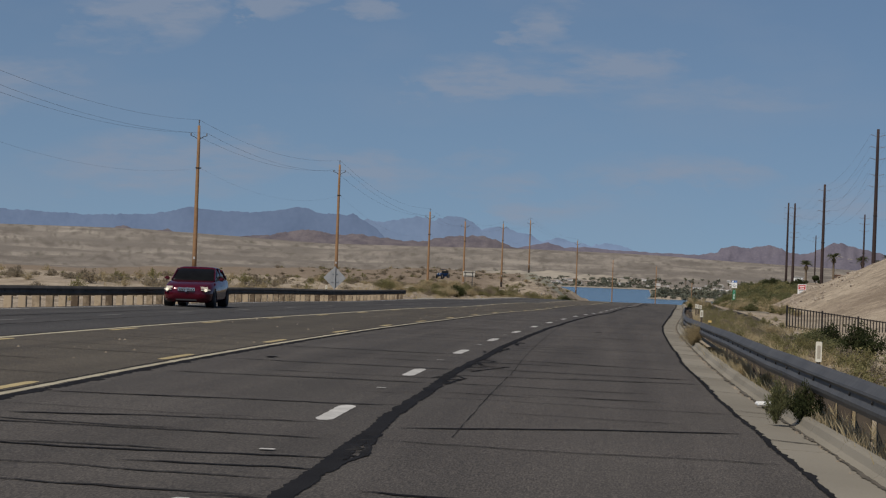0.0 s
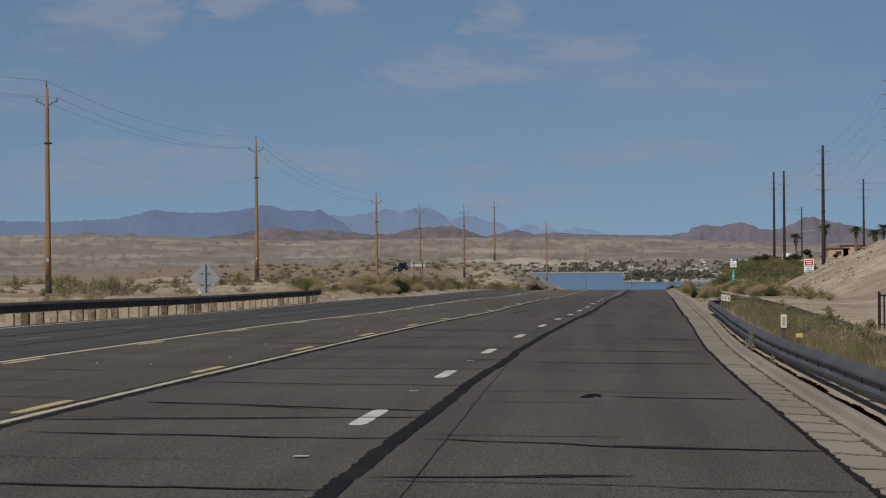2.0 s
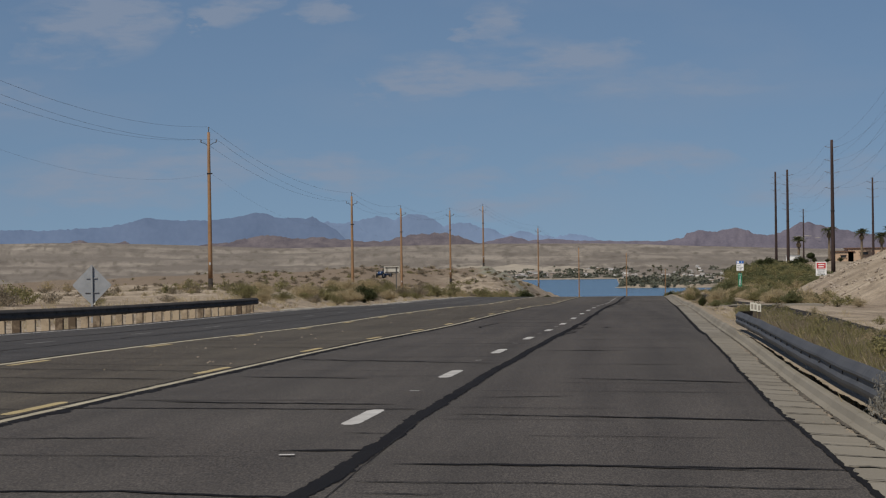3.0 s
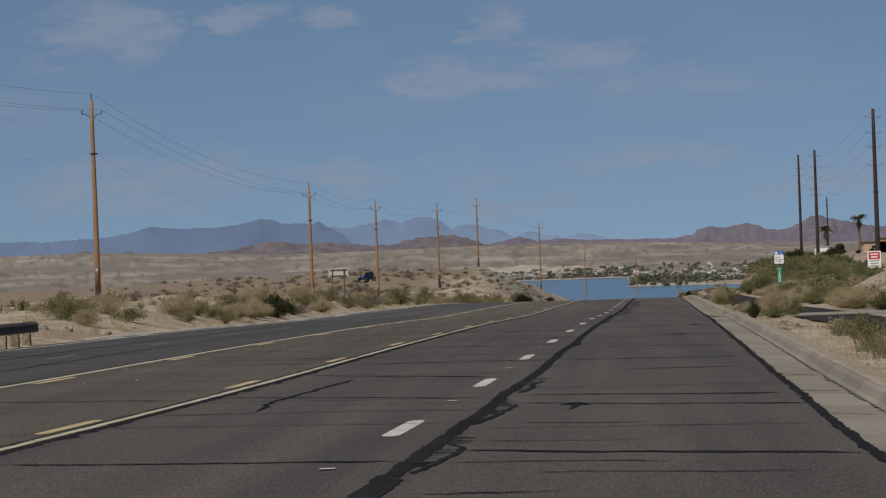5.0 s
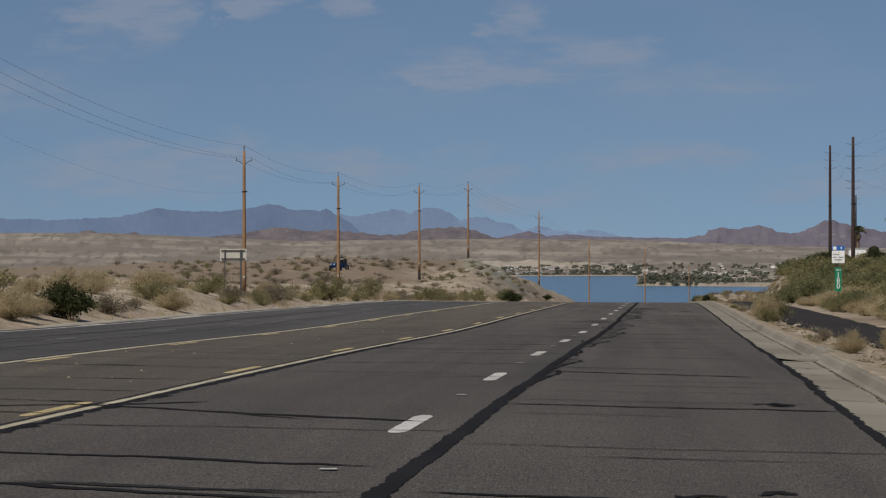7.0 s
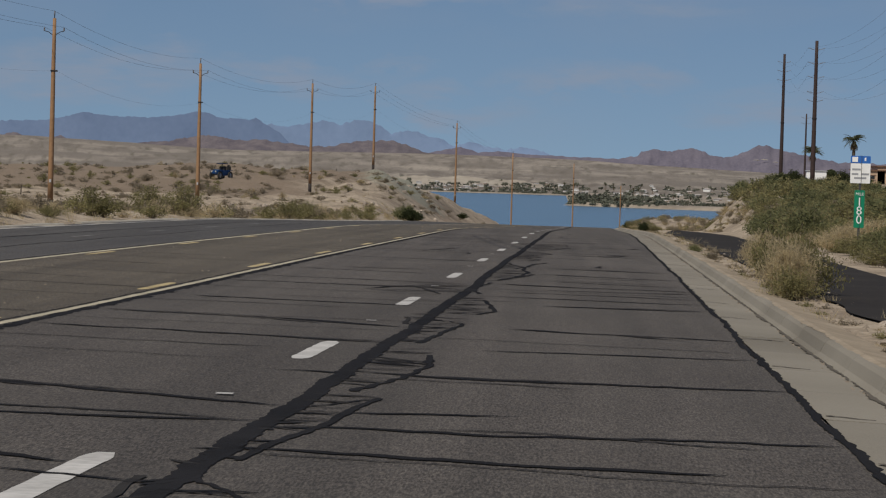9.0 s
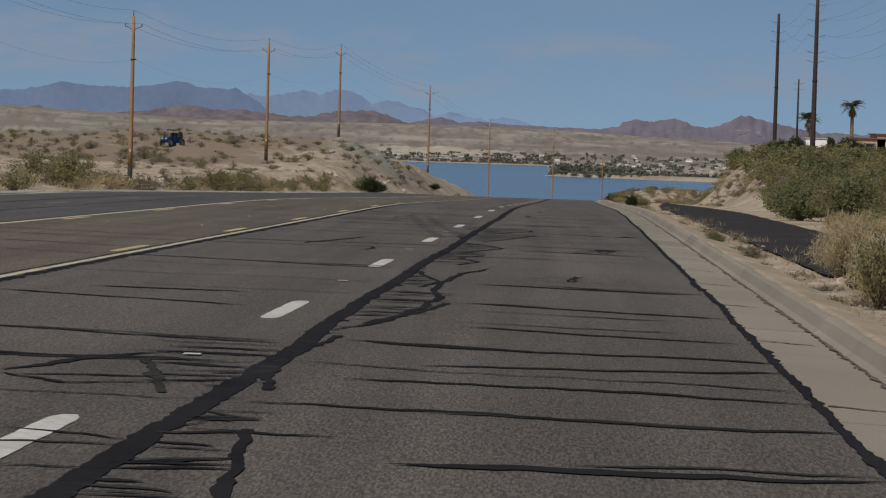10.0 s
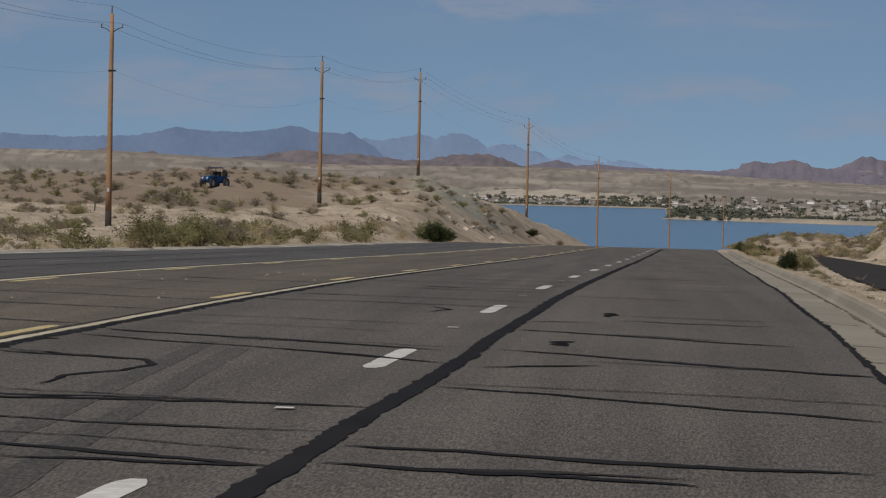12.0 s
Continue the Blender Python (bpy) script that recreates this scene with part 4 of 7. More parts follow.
scuff(3.15, 3.45, 305.8, -0.3, 0.30, 1)
scuff(3.36, 3.70, 305.4, -0.1, 0.28, 2)
scuff(3.94, 4.11, 305.9, -0.4, 0.14, 3)


# ---- gutter and kerb ----
def make_kerb():
    """Concrete gutter pan slabs and kerb stones beside the right lane."""
    gutter = thing("kerb", (0, 0, 0), "pale concrete gutter and rounded kerb beside the asphalt", "kerb")
    gutter["kind"] = "structure"
    rnd = random.Random(4)
    y = -42.0
    while y < 470:
        n = rnd.choice((3.0, 3.05, 1.5)) if y > 66 and y < 130 else rnd.choice((3.0, 3.05, 3.1))
        ys = np.linspace(y + 0.012, y + n - 0.010, 5)
        near = 4.19 + ragged(ys, 0.02, y)
        rx, rz = road_x(ys), road_z(ys)
        # profile: pan, face, rounded top, back
        w0 = 0.50 + 0.13 * float(step(100, 170, np.array(y)))
        k = 0.62 + 0.38 * float(step(110, 150, np.array(y)))
        prof = [(0, -0.02), (w0, -0.045), (w0 + 0.06, -0.01), (w0 + 0.06 + 0.05 * k, 0.085 * k), (w0 + 0.06 + 0.09 * k, 0.115 * k), (w0 + 0.04 + 0.2 * k, 0.118 * k), (w0 + 0.05 + 0.23 * k, 0.10 * k), (w0 + 0.06 + 0.23 * k, -0.14)]
        tilt = 0.04 if 217 < y < 221 else rnd.uniform(-0.003, 0.003)  # one slab is heaved
        verts, faces = [], []
        for i in range(len(ys)):
            for k, (o, h) in enumerate(prof):
                verts.append((rx[i] + (near[i] if k == 0 else 4.19 + o + tilt), ys[i], rz[i] - 0.014 + h + tilt))
        w = len(prof)
        faces = [(i * w + k, (i + 1) * w + k, (i + 1) * w + k + 1, i * w + k + 1) for i in range(len(ys) - 1) for k in range(w - 1)]
        faces += [tuple(range(w))[::-1], tuple(range((len(ys) - 1) * w, len(ys) * w))]
        sheet("kerb_slab", verts, [f[::-1] for f in faces], M_CONCRETE, gutter)
        y += n
    ys = np.linspace(-40, 460, 6000)
    wide = 0.04 + 0.13 * step(100, 170, ys)
    patchy = np.clip(0.025 + ragged(ys, 0.06, 21, 2.6) + ragged(ys, 0.05, 24, 0.35), 0, 0.13)
    v, f = strip(ys, 4.635 + wide - patchy, 4.645 + wide + ragged(ys, 0.02, 22, 0.4), -0.032)
    sheet("gutter_dirt", v, f, M_DIRT_LINE, gutter, "line of grit along the gutter")
    # sand and grit that has run over the kerb's back from the verge
    ys = np.linspace(60, 460, 5200)
    back = 4.19 + 0.69 + 0.13 * step(100, 170, ys)
    over = np.clip(0.01 + ragged(ys, 0.06, 61, 3.2) + ragged(ys, 0.03, 62, 0.4), -0.05, 0.06)
    rx, rz = road_x(ys), road_z(ys)
    verts = [(x + b + d, y, z + h) for x, y, z, b, o_ in zip(rx, ys, rz, back, over) for d, h in ((-o_, 0.104), (0.05, 0.118), (0.5, 0.03))]
    faces = [(3 * i + k, 3 * i + k + 1, 3 * i + k + 4, 3 * i + k + 3) for i in range(len(ys) - 1) for k in (0, 1)]
    sheet("sand_spill", verts, faces, M_SPILL, gutter, "brown sand and grit spilled over the kerb")
    # grit in the joints and cracks across the pan
    y = 20.0
    while y < 330:
        y += rnd.uniform(1.1, 1.9) if 66 < y < 130 else rnd.uniform(2.6, 6.5)
        n = 12
        verts = []
        for i in range(n + 1):
            o = 4.22 + 0.46 * i / n
            yy = y + 0.10 * noise.noise((i * 0.35, y, 0)) - 0.12 * i / n
            h = 0.02 + 0.05 * abs(noise.noise((i * 0.5, y, 4))) + 0.03 * abs(noise.noise((i * 1.7, y, 5)))
            up = -0.030 - 0.028 * i / n - float(cross_fall(o)) * 0
            for s in (-1, 1):
                q = on_road(o, yy + s * h, 0.0)
                verts.append((q.x, q.y, float(road_z(q.y)[0]) + up + 0.005))
        faces = [(2 * i, 2 * i + 2, 2 * i + 3, 2 * i + 1) for i in range(n)]
        sheet("joint_grit", verts, faces, M_DIRT_LINE, gutter)


make_kerb()


def make_left_edge():
    """A low, broken pale kerb along the far side of the road."""
    kerb = thing("kerb", (0, 0, 0), "low broken pale concrete kerb along the sandy edge", "kerb")
    kerb["kind"] = "structure"
    rnd = random.Random(6)
    y = 206.0
    while y < 470:
        n = rnd.choice((3.0, 3.0, 1.5, 4.5))
        if rnd.random() < 0.9:
            ys = np.linspace(y + 0.02, y + n - 0.02, 3)
            rx, rz = road_x(ys), road_z(ys)
            verts = []
            drop = rnd.uniform(0, 0.03)
            for i in range(3):
                for o, h in ((0.62, -0.1), (0.60, 0.012), (0.04, 0.006), (-0.03, 0.055), (-0.22, 0.06), (-0.25, -0.1)):
                    verts.append((rx[i] - 15.0 + o + 0.12 * noise.noise((ys[i] * 0.12, 3, 0)), ys[i], rz[i] + 0.10 + h - drop))
            faces = [(i * 6 + k, i * 6 + k + 1, (i + 1) * 6 + k + 1, (i + 1) * 6 + k) for i in range(2) for k in range(5)] + [(5, 4, 3, 2, 1, 0), (12, 13, 14, 15, 16, 17)]
            sheet("kerb_stone", verts, faces, M_PALE_KERB, kerb)
        y += n


make_left_edge()


def make_side_road():
    """A narrow road on the verge that bends away and closes up behind the brow."""
    ys = np.linspace(78, 452, 320)
    mid = np.interp(ys, [78, 100, 150, 175, 195, 250, 335, 365, 400, 424, 452], [7.9, 8.3, 8.8, 8.6, 7.8, 7.25, 7.2, 7.7, 8.6, 9.1, 9.5])
    mid = np.convolve(np.pad(mid, 8, mode="edge"), np.ones(17) / 17, "valid")
    half = np.interp(ys, [78, 130, 215, 300, 365, 400, 424, 452], [0.75, 0.85, 1.1, 1.25, 1.35, 1.2, 0.8, 0.2])
    rx, rz = road_x(ys), road_z(ys)
    verts = []
    for y, x, z, c, h in zip(ys, rx, rz, mid, half):
        for s in (-1, 0, 1):
            px_ = x + c + s * h + (0.16 * noise.noise((y * 0.35, s, 0)) + 0.08 * noise.noise((y * 1.1, s, 4))) * abs(s)
            ground_z = float(land(np.array([px_]), np.array([y]))[0][0])
            verts.append((px_, y, max(ground_z + 0.035, z + 0.05 if y > 210 else ground_z)))
    faces = [(3 * i + k, 3 * i + k + 1, 3 * i + k + 4, 3 * i + k + 3) for i in range(len(ys) - 1) for k in (0, 1)]
    ob = sheet("side_road", verts, faces, M_PATH)
    tagged(ob, "narrow black asphalt side road beside the kerb", "road", kind="structure")
    y = 210.0
    ob = part("concrete_apron", box_bm((5.2, 4.6, 0.12), (0, 0, 0), 0.02), M_CONCRETE)
    ob.matrix_basis = Matrix.Translation(on_road(8.7, y, 0.05)) @ Matrix.Rotation(math.atan2(float((road_z(y + 2) - road_z(y - 2))[0]), 4), 4, "X")
    tagged(ob, "pale concrete crossing set into the black side road", "pavement", kind="structure")


make_side_road()

# ---- lake ----
M_WATER = surface("lake_water", (0.062, 0.120, 0.178), (0.088, 0.158, 0.226), 0.08, 0.01, 0.22, 0.25, place="Position", depth=0.4, gloss=0.5)
lake = sheet("lake", [(-2400, 1000, -34.0), (2400, 1000, -34.0), (2400, 2630, -34.0), (-2400, 2630, -34.0)], [(0, 1, 2, 3)], M_WATER)
tagged(lake, "blue rippled lake in front of the far town", "lake", kind="structure")


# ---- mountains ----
# far rock, with the blue haze of distance put into its colours
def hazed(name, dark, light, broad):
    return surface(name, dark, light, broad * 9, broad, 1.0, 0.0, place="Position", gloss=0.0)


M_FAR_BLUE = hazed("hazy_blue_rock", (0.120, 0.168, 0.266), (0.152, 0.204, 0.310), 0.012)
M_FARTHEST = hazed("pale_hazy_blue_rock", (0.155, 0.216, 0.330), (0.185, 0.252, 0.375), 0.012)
# the nearer hills: purple and brown rock, less haze mixed into the colour
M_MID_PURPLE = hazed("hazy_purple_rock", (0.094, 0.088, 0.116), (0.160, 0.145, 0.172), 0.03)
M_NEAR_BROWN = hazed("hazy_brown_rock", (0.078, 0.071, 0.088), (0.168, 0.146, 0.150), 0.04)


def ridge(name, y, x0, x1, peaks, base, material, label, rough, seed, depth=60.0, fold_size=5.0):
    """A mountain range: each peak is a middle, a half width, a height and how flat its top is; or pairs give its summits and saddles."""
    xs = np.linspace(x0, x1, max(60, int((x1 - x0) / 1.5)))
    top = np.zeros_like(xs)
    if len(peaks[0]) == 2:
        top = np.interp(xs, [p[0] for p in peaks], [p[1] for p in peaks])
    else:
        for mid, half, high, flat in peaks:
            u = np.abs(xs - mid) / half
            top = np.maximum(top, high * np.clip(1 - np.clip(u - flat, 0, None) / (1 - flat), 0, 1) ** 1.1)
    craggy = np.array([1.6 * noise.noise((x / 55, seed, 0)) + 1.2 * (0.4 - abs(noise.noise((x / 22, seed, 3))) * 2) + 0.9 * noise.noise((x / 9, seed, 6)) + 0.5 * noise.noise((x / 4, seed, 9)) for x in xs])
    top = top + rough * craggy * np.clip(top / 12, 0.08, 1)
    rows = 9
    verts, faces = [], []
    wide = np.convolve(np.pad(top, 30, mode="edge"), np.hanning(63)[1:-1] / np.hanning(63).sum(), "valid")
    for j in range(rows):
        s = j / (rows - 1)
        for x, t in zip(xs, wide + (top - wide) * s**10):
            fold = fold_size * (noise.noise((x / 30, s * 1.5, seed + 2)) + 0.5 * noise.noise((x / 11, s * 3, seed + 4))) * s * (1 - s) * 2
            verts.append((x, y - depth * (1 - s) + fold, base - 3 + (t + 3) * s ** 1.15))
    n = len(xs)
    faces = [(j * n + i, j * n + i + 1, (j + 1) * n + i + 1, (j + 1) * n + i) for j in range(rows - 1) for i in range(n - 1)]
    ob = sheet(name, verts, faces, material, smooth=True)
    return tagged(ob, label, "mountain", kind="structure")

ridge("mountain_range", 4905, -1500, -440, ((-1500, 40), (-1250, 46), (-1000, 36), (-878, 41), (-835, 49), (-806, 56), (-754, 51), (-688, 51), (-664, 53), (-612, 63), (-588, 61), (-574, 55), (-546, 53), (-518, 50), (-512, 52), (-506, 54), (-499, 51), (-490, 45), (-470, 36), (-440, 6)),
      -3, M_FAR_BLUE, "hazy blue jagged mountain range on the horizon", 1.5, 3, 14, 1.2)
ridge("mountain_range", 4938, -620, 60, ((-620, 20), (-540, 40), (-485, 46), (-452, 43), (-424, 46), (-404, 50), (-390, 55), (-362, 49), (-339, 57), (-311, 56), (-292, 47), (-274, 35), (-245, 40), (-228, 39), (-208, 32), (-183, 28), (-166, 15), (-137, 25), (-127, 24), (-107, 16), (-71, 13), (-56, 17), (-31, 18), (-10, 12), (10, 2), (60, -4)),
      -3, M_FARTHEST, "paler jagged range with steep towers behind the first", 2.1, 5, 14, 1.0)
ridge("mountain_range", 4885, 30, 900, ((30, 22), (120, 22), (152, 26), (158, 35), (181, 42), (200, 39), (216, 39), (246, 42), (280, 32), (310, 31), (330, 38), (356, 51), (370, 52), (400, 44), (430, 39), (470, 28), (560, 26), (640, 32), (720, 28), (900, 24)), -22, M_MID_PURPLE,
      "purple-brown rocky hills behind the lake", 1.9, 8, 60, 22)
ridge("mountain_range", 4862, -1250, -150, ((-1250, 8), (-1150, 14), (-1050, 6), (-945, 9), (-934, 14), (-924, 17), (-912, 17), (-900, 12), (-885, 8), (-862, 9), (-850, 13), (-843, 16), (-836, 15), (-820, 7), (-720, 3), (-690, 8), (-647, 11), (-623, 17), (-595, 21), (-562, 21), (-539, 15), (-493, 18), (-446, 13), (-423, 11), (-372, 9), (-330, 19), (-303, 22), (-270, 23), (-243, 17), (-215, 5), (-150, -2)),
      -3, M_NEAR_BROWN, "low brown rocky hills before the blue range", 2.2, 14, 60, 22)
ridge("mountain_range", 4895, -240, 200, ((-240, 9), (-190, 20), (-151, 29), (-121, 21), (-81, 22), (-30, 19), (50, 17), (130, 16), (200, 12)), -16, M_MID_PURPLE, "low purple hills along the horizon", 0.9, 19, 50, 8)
# pale scars on the flank of the purple hill
for k, (x, z, w) in enumerate(((352, 4.5, 6), (365, 5.5, 8), (384, 2, 5))):
    scar = part("bare_scar", tube_bm([(-w, 0, 0), (-w * 0.3, 0, 0.5), (w * 0.4, 0, 0.2), (w, 0, 0)], [0.1, 0.55, 0.65, 0.1], 6), M_PALE_KERB)
    scar.matrix_basis = pose(x, 4850, z)
    tagged(scar, "bare white earth scar on the far hillside", "rock", kind="structure")


# ---- wooden pole line, left ----
def sag(a, b, drop, n=22):
    a, b = Vector(a), Vector(b)
    return [a.lerp(b, i / n) - Vector((0, 0, drop * 4 * (i / n) * (1 - i / n))) for i in range(n + 1)]


def wire(a, b, drop, radius, label, group):
    bm = tube_bm(sag(a, b, drop), radius, 4, cap=False)
    ob = part("power_line", bm, M_WIRE)
    tagged(ob, label, "cable", group)


def knob_bm(at, r, h, bm=None):
    """A ribbed insulator."""
    z = at[2]
    pts = [(at[0], at[1], z + h * k / 6) for k in range(7)]
    return tube_bm(pts, [r * (1.0 if k % 2 else 0.55) for k in range(7)], 8, bm)


def left_pole(x, y, foot, top):
    foot = min(foot, height(x, y))
    p = thing("utility_pole", (x, y, foot - 0.4), "tall brown timber utility pole with dark tarred foot in sand", "utility pole", "timber utility poles")
    h = top - foot + 0.4
    lean = [0.03 * noise.noise((x, y, k)) for k in range(4)]
    pts = [(lean[k % 4] * k / 8, 0.0, 1.4 + (h - 1.4) * k / 8) for k in range(9)]
    part("shaft", tube_bm(pts, [0.185 - 0.075 * k / 8 for k in range(9)], 10), M_POLE_WOOD, p, smooth=True)
    part("foot", tube_bm([(0, 0, 0), (0, 0, 0.7), (pts[0][0], 0, 1.4)], [0.20, 0.195, 0.186], 10), M_POLE_BASE, p, "dark tarred foot", smooth=True)
    pin = part("top_pin", tube_bm([(pts[-1][0], 0, h), (pts[-1][0], 0, h + 0.34)], 0.03, 6), M_IRON, p)
    part("insulator", knob_bm((pts[-1][0], 0, h + 0.22), 0.06, 0.22), M_INSULATOR, pin)
    for s in (-1, 1):
        arm = part("bracket", tube_bm([(s * 0.1, 0, h - 1.05), (s * 0.36, 0, h - 0.86), (s * 0.62, 0, h - 0.80)], 0.025, 6), M_IRON, p)
        part("insulator", knob_bm((s * 0.62, 0, h - 0.80), 0.06, 0.20), M_INSULATOR, arm)
    part("clamp", box_bm((0.42, 0.30, 0.10), (0.05, 0, h - 3.3), 0.02), M_IRON, p)
    part("plate", box_bm((0.14, 0.02, 0.20), (0, -0.19, 2.6), 0.004), M_SIGN_BACK, p, "small metal plate")
    return [Vector((x + pts[-1][0], y, top + 0.45)), Vector((x - 0.62, y, top - 0.56)), Vector((x + 0.62, y, top - 0.56)), Vector((x + 0.2, y, top - 3.3))]


LEFT_POLES = [(-33.6, 128, -1.3, 11.0), (-31.45, 210.3, -2.2, 10.1), (-29.1, 290.2, -3.0, 9.7), (-26.9, 392.1, -6.1, 6.25), (-25.55, 453.2, -6.8, 5.56), (-23.1, 534.1, -6.2, 6.14),
              (-20.45, 604.1, -4.3, 7.75), (-11.4, 677.8, -7.25, 3.76), (-3.0, 757, -14.5, -0.95), (9.7, 838, -16.5, -2.75), (22.4, 915, -21.0, -8.2)]
hooks = [left_pole(*p) for p in LEFT_POLES]
for a, b in zip(hooks, hooks[1:]):
    span = (b[0] - a[0]).length
    for k, (drop, r) in enumerate(((0.013, 0.008), (0.013, 0.008), (0.013, 0.008), (0.017, 0.004))):
        wire(a[k], b[k], drop * span, r, "thin dark overhead wire between timber poles", "wires of the timber poles")
back = [Vector((-35.5, 45, 10.6 + d)) for d in (0.45, -0.56, -0.56, -3.3)]
back[1].x, back[2].x = -36.1, -34.9
for k in range(4):
    wire(back[k], hooks[0][k], 1.0, 0.007, "thin dark overhead wire between timber poles", "wires of the timber poles")


# ---- dark transmission poles, right ----
def right_pole(x, y, foot, top, arms, radius=0.27):
    p = thing("transmission_pole", (x, y, foot - 0.5), "very tall dark creosoted transmission pole with stacked insulators", "utility pole", "dark transmission poles")
    h = top - foot + 0.5
    part("shaft", tube_bm([(0, 0, h * k / 8) for k in range(9)], [radius * (1 - 0.38 * k / 8) for k in range(9)], 12), M_POLE_DARK, p, smooth=True)
    part("band", tube_bm([(0, 0, h * 0.47), (0, 0, h * 0.47 + 0.14)], radius * 0.98, 12), M_IRON, p)
    ends = []
    for down in arms:
        for s in (-1, 1):
            z = h - down
            bm = tube_bm([(s * 0.15, 0, z), (s * 0.9, 0, z + 0.22)], [0.02, 0.016], 6)
            for k in range(5):
                c = Vector((s * (0.32 + 0.12 * k), 0, z + 0.06 + 0.035 * k))
                tube_bm([c - Vector((s * 0.02, 0, 0)), c + Vector((s * 0.02, 0, 0.006))], 0.05, 8, bm)
            part("post_insulator", bm, M_INSULATOR, p)
            ends.append(Vector((x + s * 0.9, y, top - down + 0.22)))
    return ends


RIGHT_POLES = [(31.3, 330.0, -2.0, 17.3, (0.9, 2.3, 3.7, 5.6, 7.0)), (30.6, 408.9, -3.4, 12.6, (1.0, 2.6, 4.1, 6.0)), (32.4, 513.9, -3.6, 11.7, (1.0, 2.5, 4.0, 5.6, 6.5)),
               (35.5, 591.1, -3.8, 13.3, (1.2, 2.4, 3.6))]
ends = [right_pole(*p) for p in RIGHT_POLES]
near = [v + Vector((1.5, -95, 1.5)) for v in ends[0]]
for a, b in zip([near] + ends, ends):
    for k in range(min(len(a), len(b))):
        wire(a[k], b[k], 1.3 + 0.25 * (k // 2), 0.006, "dark transmission wire between tall poles", "wires of the transmission poles")
part_line = [(48.8, 700.0, -4.0, 7.4, (0.8, 1.8)), (42.6, 480.0, -3.0, 9.5, (0.8, 1.8, 3.0))]
far_ends = [right_pole(*p, radius=0.2) for p in part_line]
for k in range(4):
    wire(far_ends[1][k], far_ends[1][k] + Vector((6, -150, 3)), 2.0, 0.006, "dark transmission wire between tall poles", "wires of the transmission poles")


# ---- guardrails ----
def w_beam(points, height, face):
    """A W-shaped steel beam along points; face: to which side it bulges."""
    prof = [(0.0, -0.155), (0.045, -0.145), (0.075, -0.095), (0.08, -0.06), (0.055, -0.02), (0.055, 0.02), (0.08, 0.05), (0.075, 0.075), (0.03, 0.13), (0.0, 0.155)]
    bm = bmesh.new()
    rings = []
    for i, p in enumerate(points):
        d = (points[min(i + 1, len(points) - 1)] - points[max(i - 1, 0)]).normalized()
        side = Vector((d.y, -d.x, 0)) * face
        outer = [bm.verts.new(p + side * o + Vector((0, 0, height + z))) for o, z in prof]
        inner = [bm.verts.new(p + side * (o - 0.006) + Vector((0, 0, height + z))) for o, z in reversed(prof)]
        rings.append(outer + inner)
    for a, b in zip(rings, rings[1:]):
        for k in range(len(a)):
            bm.faces.new((a[k], a[(k + 1) % len(a)], b[(k + 1) % len(a)], b[k]))
    bm.faces.new(rings[0])
    bm.faces.new(rings[-1][::-1])
    bmesh.ops.recalc_face_normals(bm, faces=bm.faces)
    return bm


def guardrail(label, offset, y0, y1, face, tall, spacing, beam_mat, seed, post_mat, wide, sink=None):
    rail = thing("guardrail", on_road(offset, y0), label, "guardrail")
    base = rail.matrix_basis.translation.copy()

    def at(y):
        k = max(0.0, (y - (y1 - 14)) / 14)
        p = on_road(offset + (-0.45 * k * k if offset < 0 else 0), y)
        p.z += float(np.interp(y, *sink)) if sink else 0
        return p - base

    ys = np.linspace(y0, y1, int((y1 - y0) / 3.81) + 1)
    rnd = random.Random(seed)
    for a, b in zip(ys, ys[1:]):
        wob = 0.012 * noise.noise((a, seed, 0))
        part("beam", w_beam([at(a - 0.08), at((a + b) / 2) + Vector((wob, 0, wob)), at(b + 0.08)], tall, face), beam_mat, rail)
    n = int((y1 - y0) / spacing)
    for i in range(n + 1):
        p = at(y0 + (y1 - y0) * i / n)
        lean = rnd.uniform(-0.02, 0.02)
        bm = box_bm((wide, 0.20, tall + 0.22), (0, 0, 0), 0.012)
        bmesh.ops.transform(bm, matrix=Matrix.Translation(p + Vector((-face * 0.28, 0, (tall + 0.22) / 2 - 0.30))) @ Matrix.Rotation(lean, 4, "Y"), verts=bm.verts)
        post = part("post", bm, post_mat, rail)
        part("block", box_bm((0.15, 0.16, 0.2), p + Vector((-face * 0.11, 0, tall - 0.08)), 0.01), post_mat, post)
        part("bolt", tube_bm([p + Vector((face * 0.045, 0, tall)), p + Vector((face * 0.072, 0, tall))], 0.018, 6), M_IRON, post)
    p = at(y1)
    end = part("end_cap", w_beam([p, p + Vector((-face * 0.14, 0.22, 0)), p + Vector((-face * 0.36, 0.26, 0))], tall, face), beam_mat, rail, "bent end piece")
    return rail


guardrail("dull galvanised steel guardrail on timber posts beside the kerb", 4.95, -30, 139, -1, 0.47, 1.905, M_STEEL, 2, M_BROWN, 0.15, ((50, 88, 110, 139), (0, -0.14, -0.12, -0.06)))
guardrail("weathered dark steel guardrail on pale timber posts in sand", -15.25, -20, 201.5, 1, 0.49, 1.905, M_RUSTY, 3, M_POST_WOOD, 0.24)


# ---- signs ----
def post_bm(h, w=0.05):
    """A folded steel sign post."""
    bm = box_bm((w, 0.012, h), (0, 0, h / 2))
    box_bm((0.012, w * 0.8, h), (w / 2, -w * 0.35, h / 2), bm=bm)
    return bm


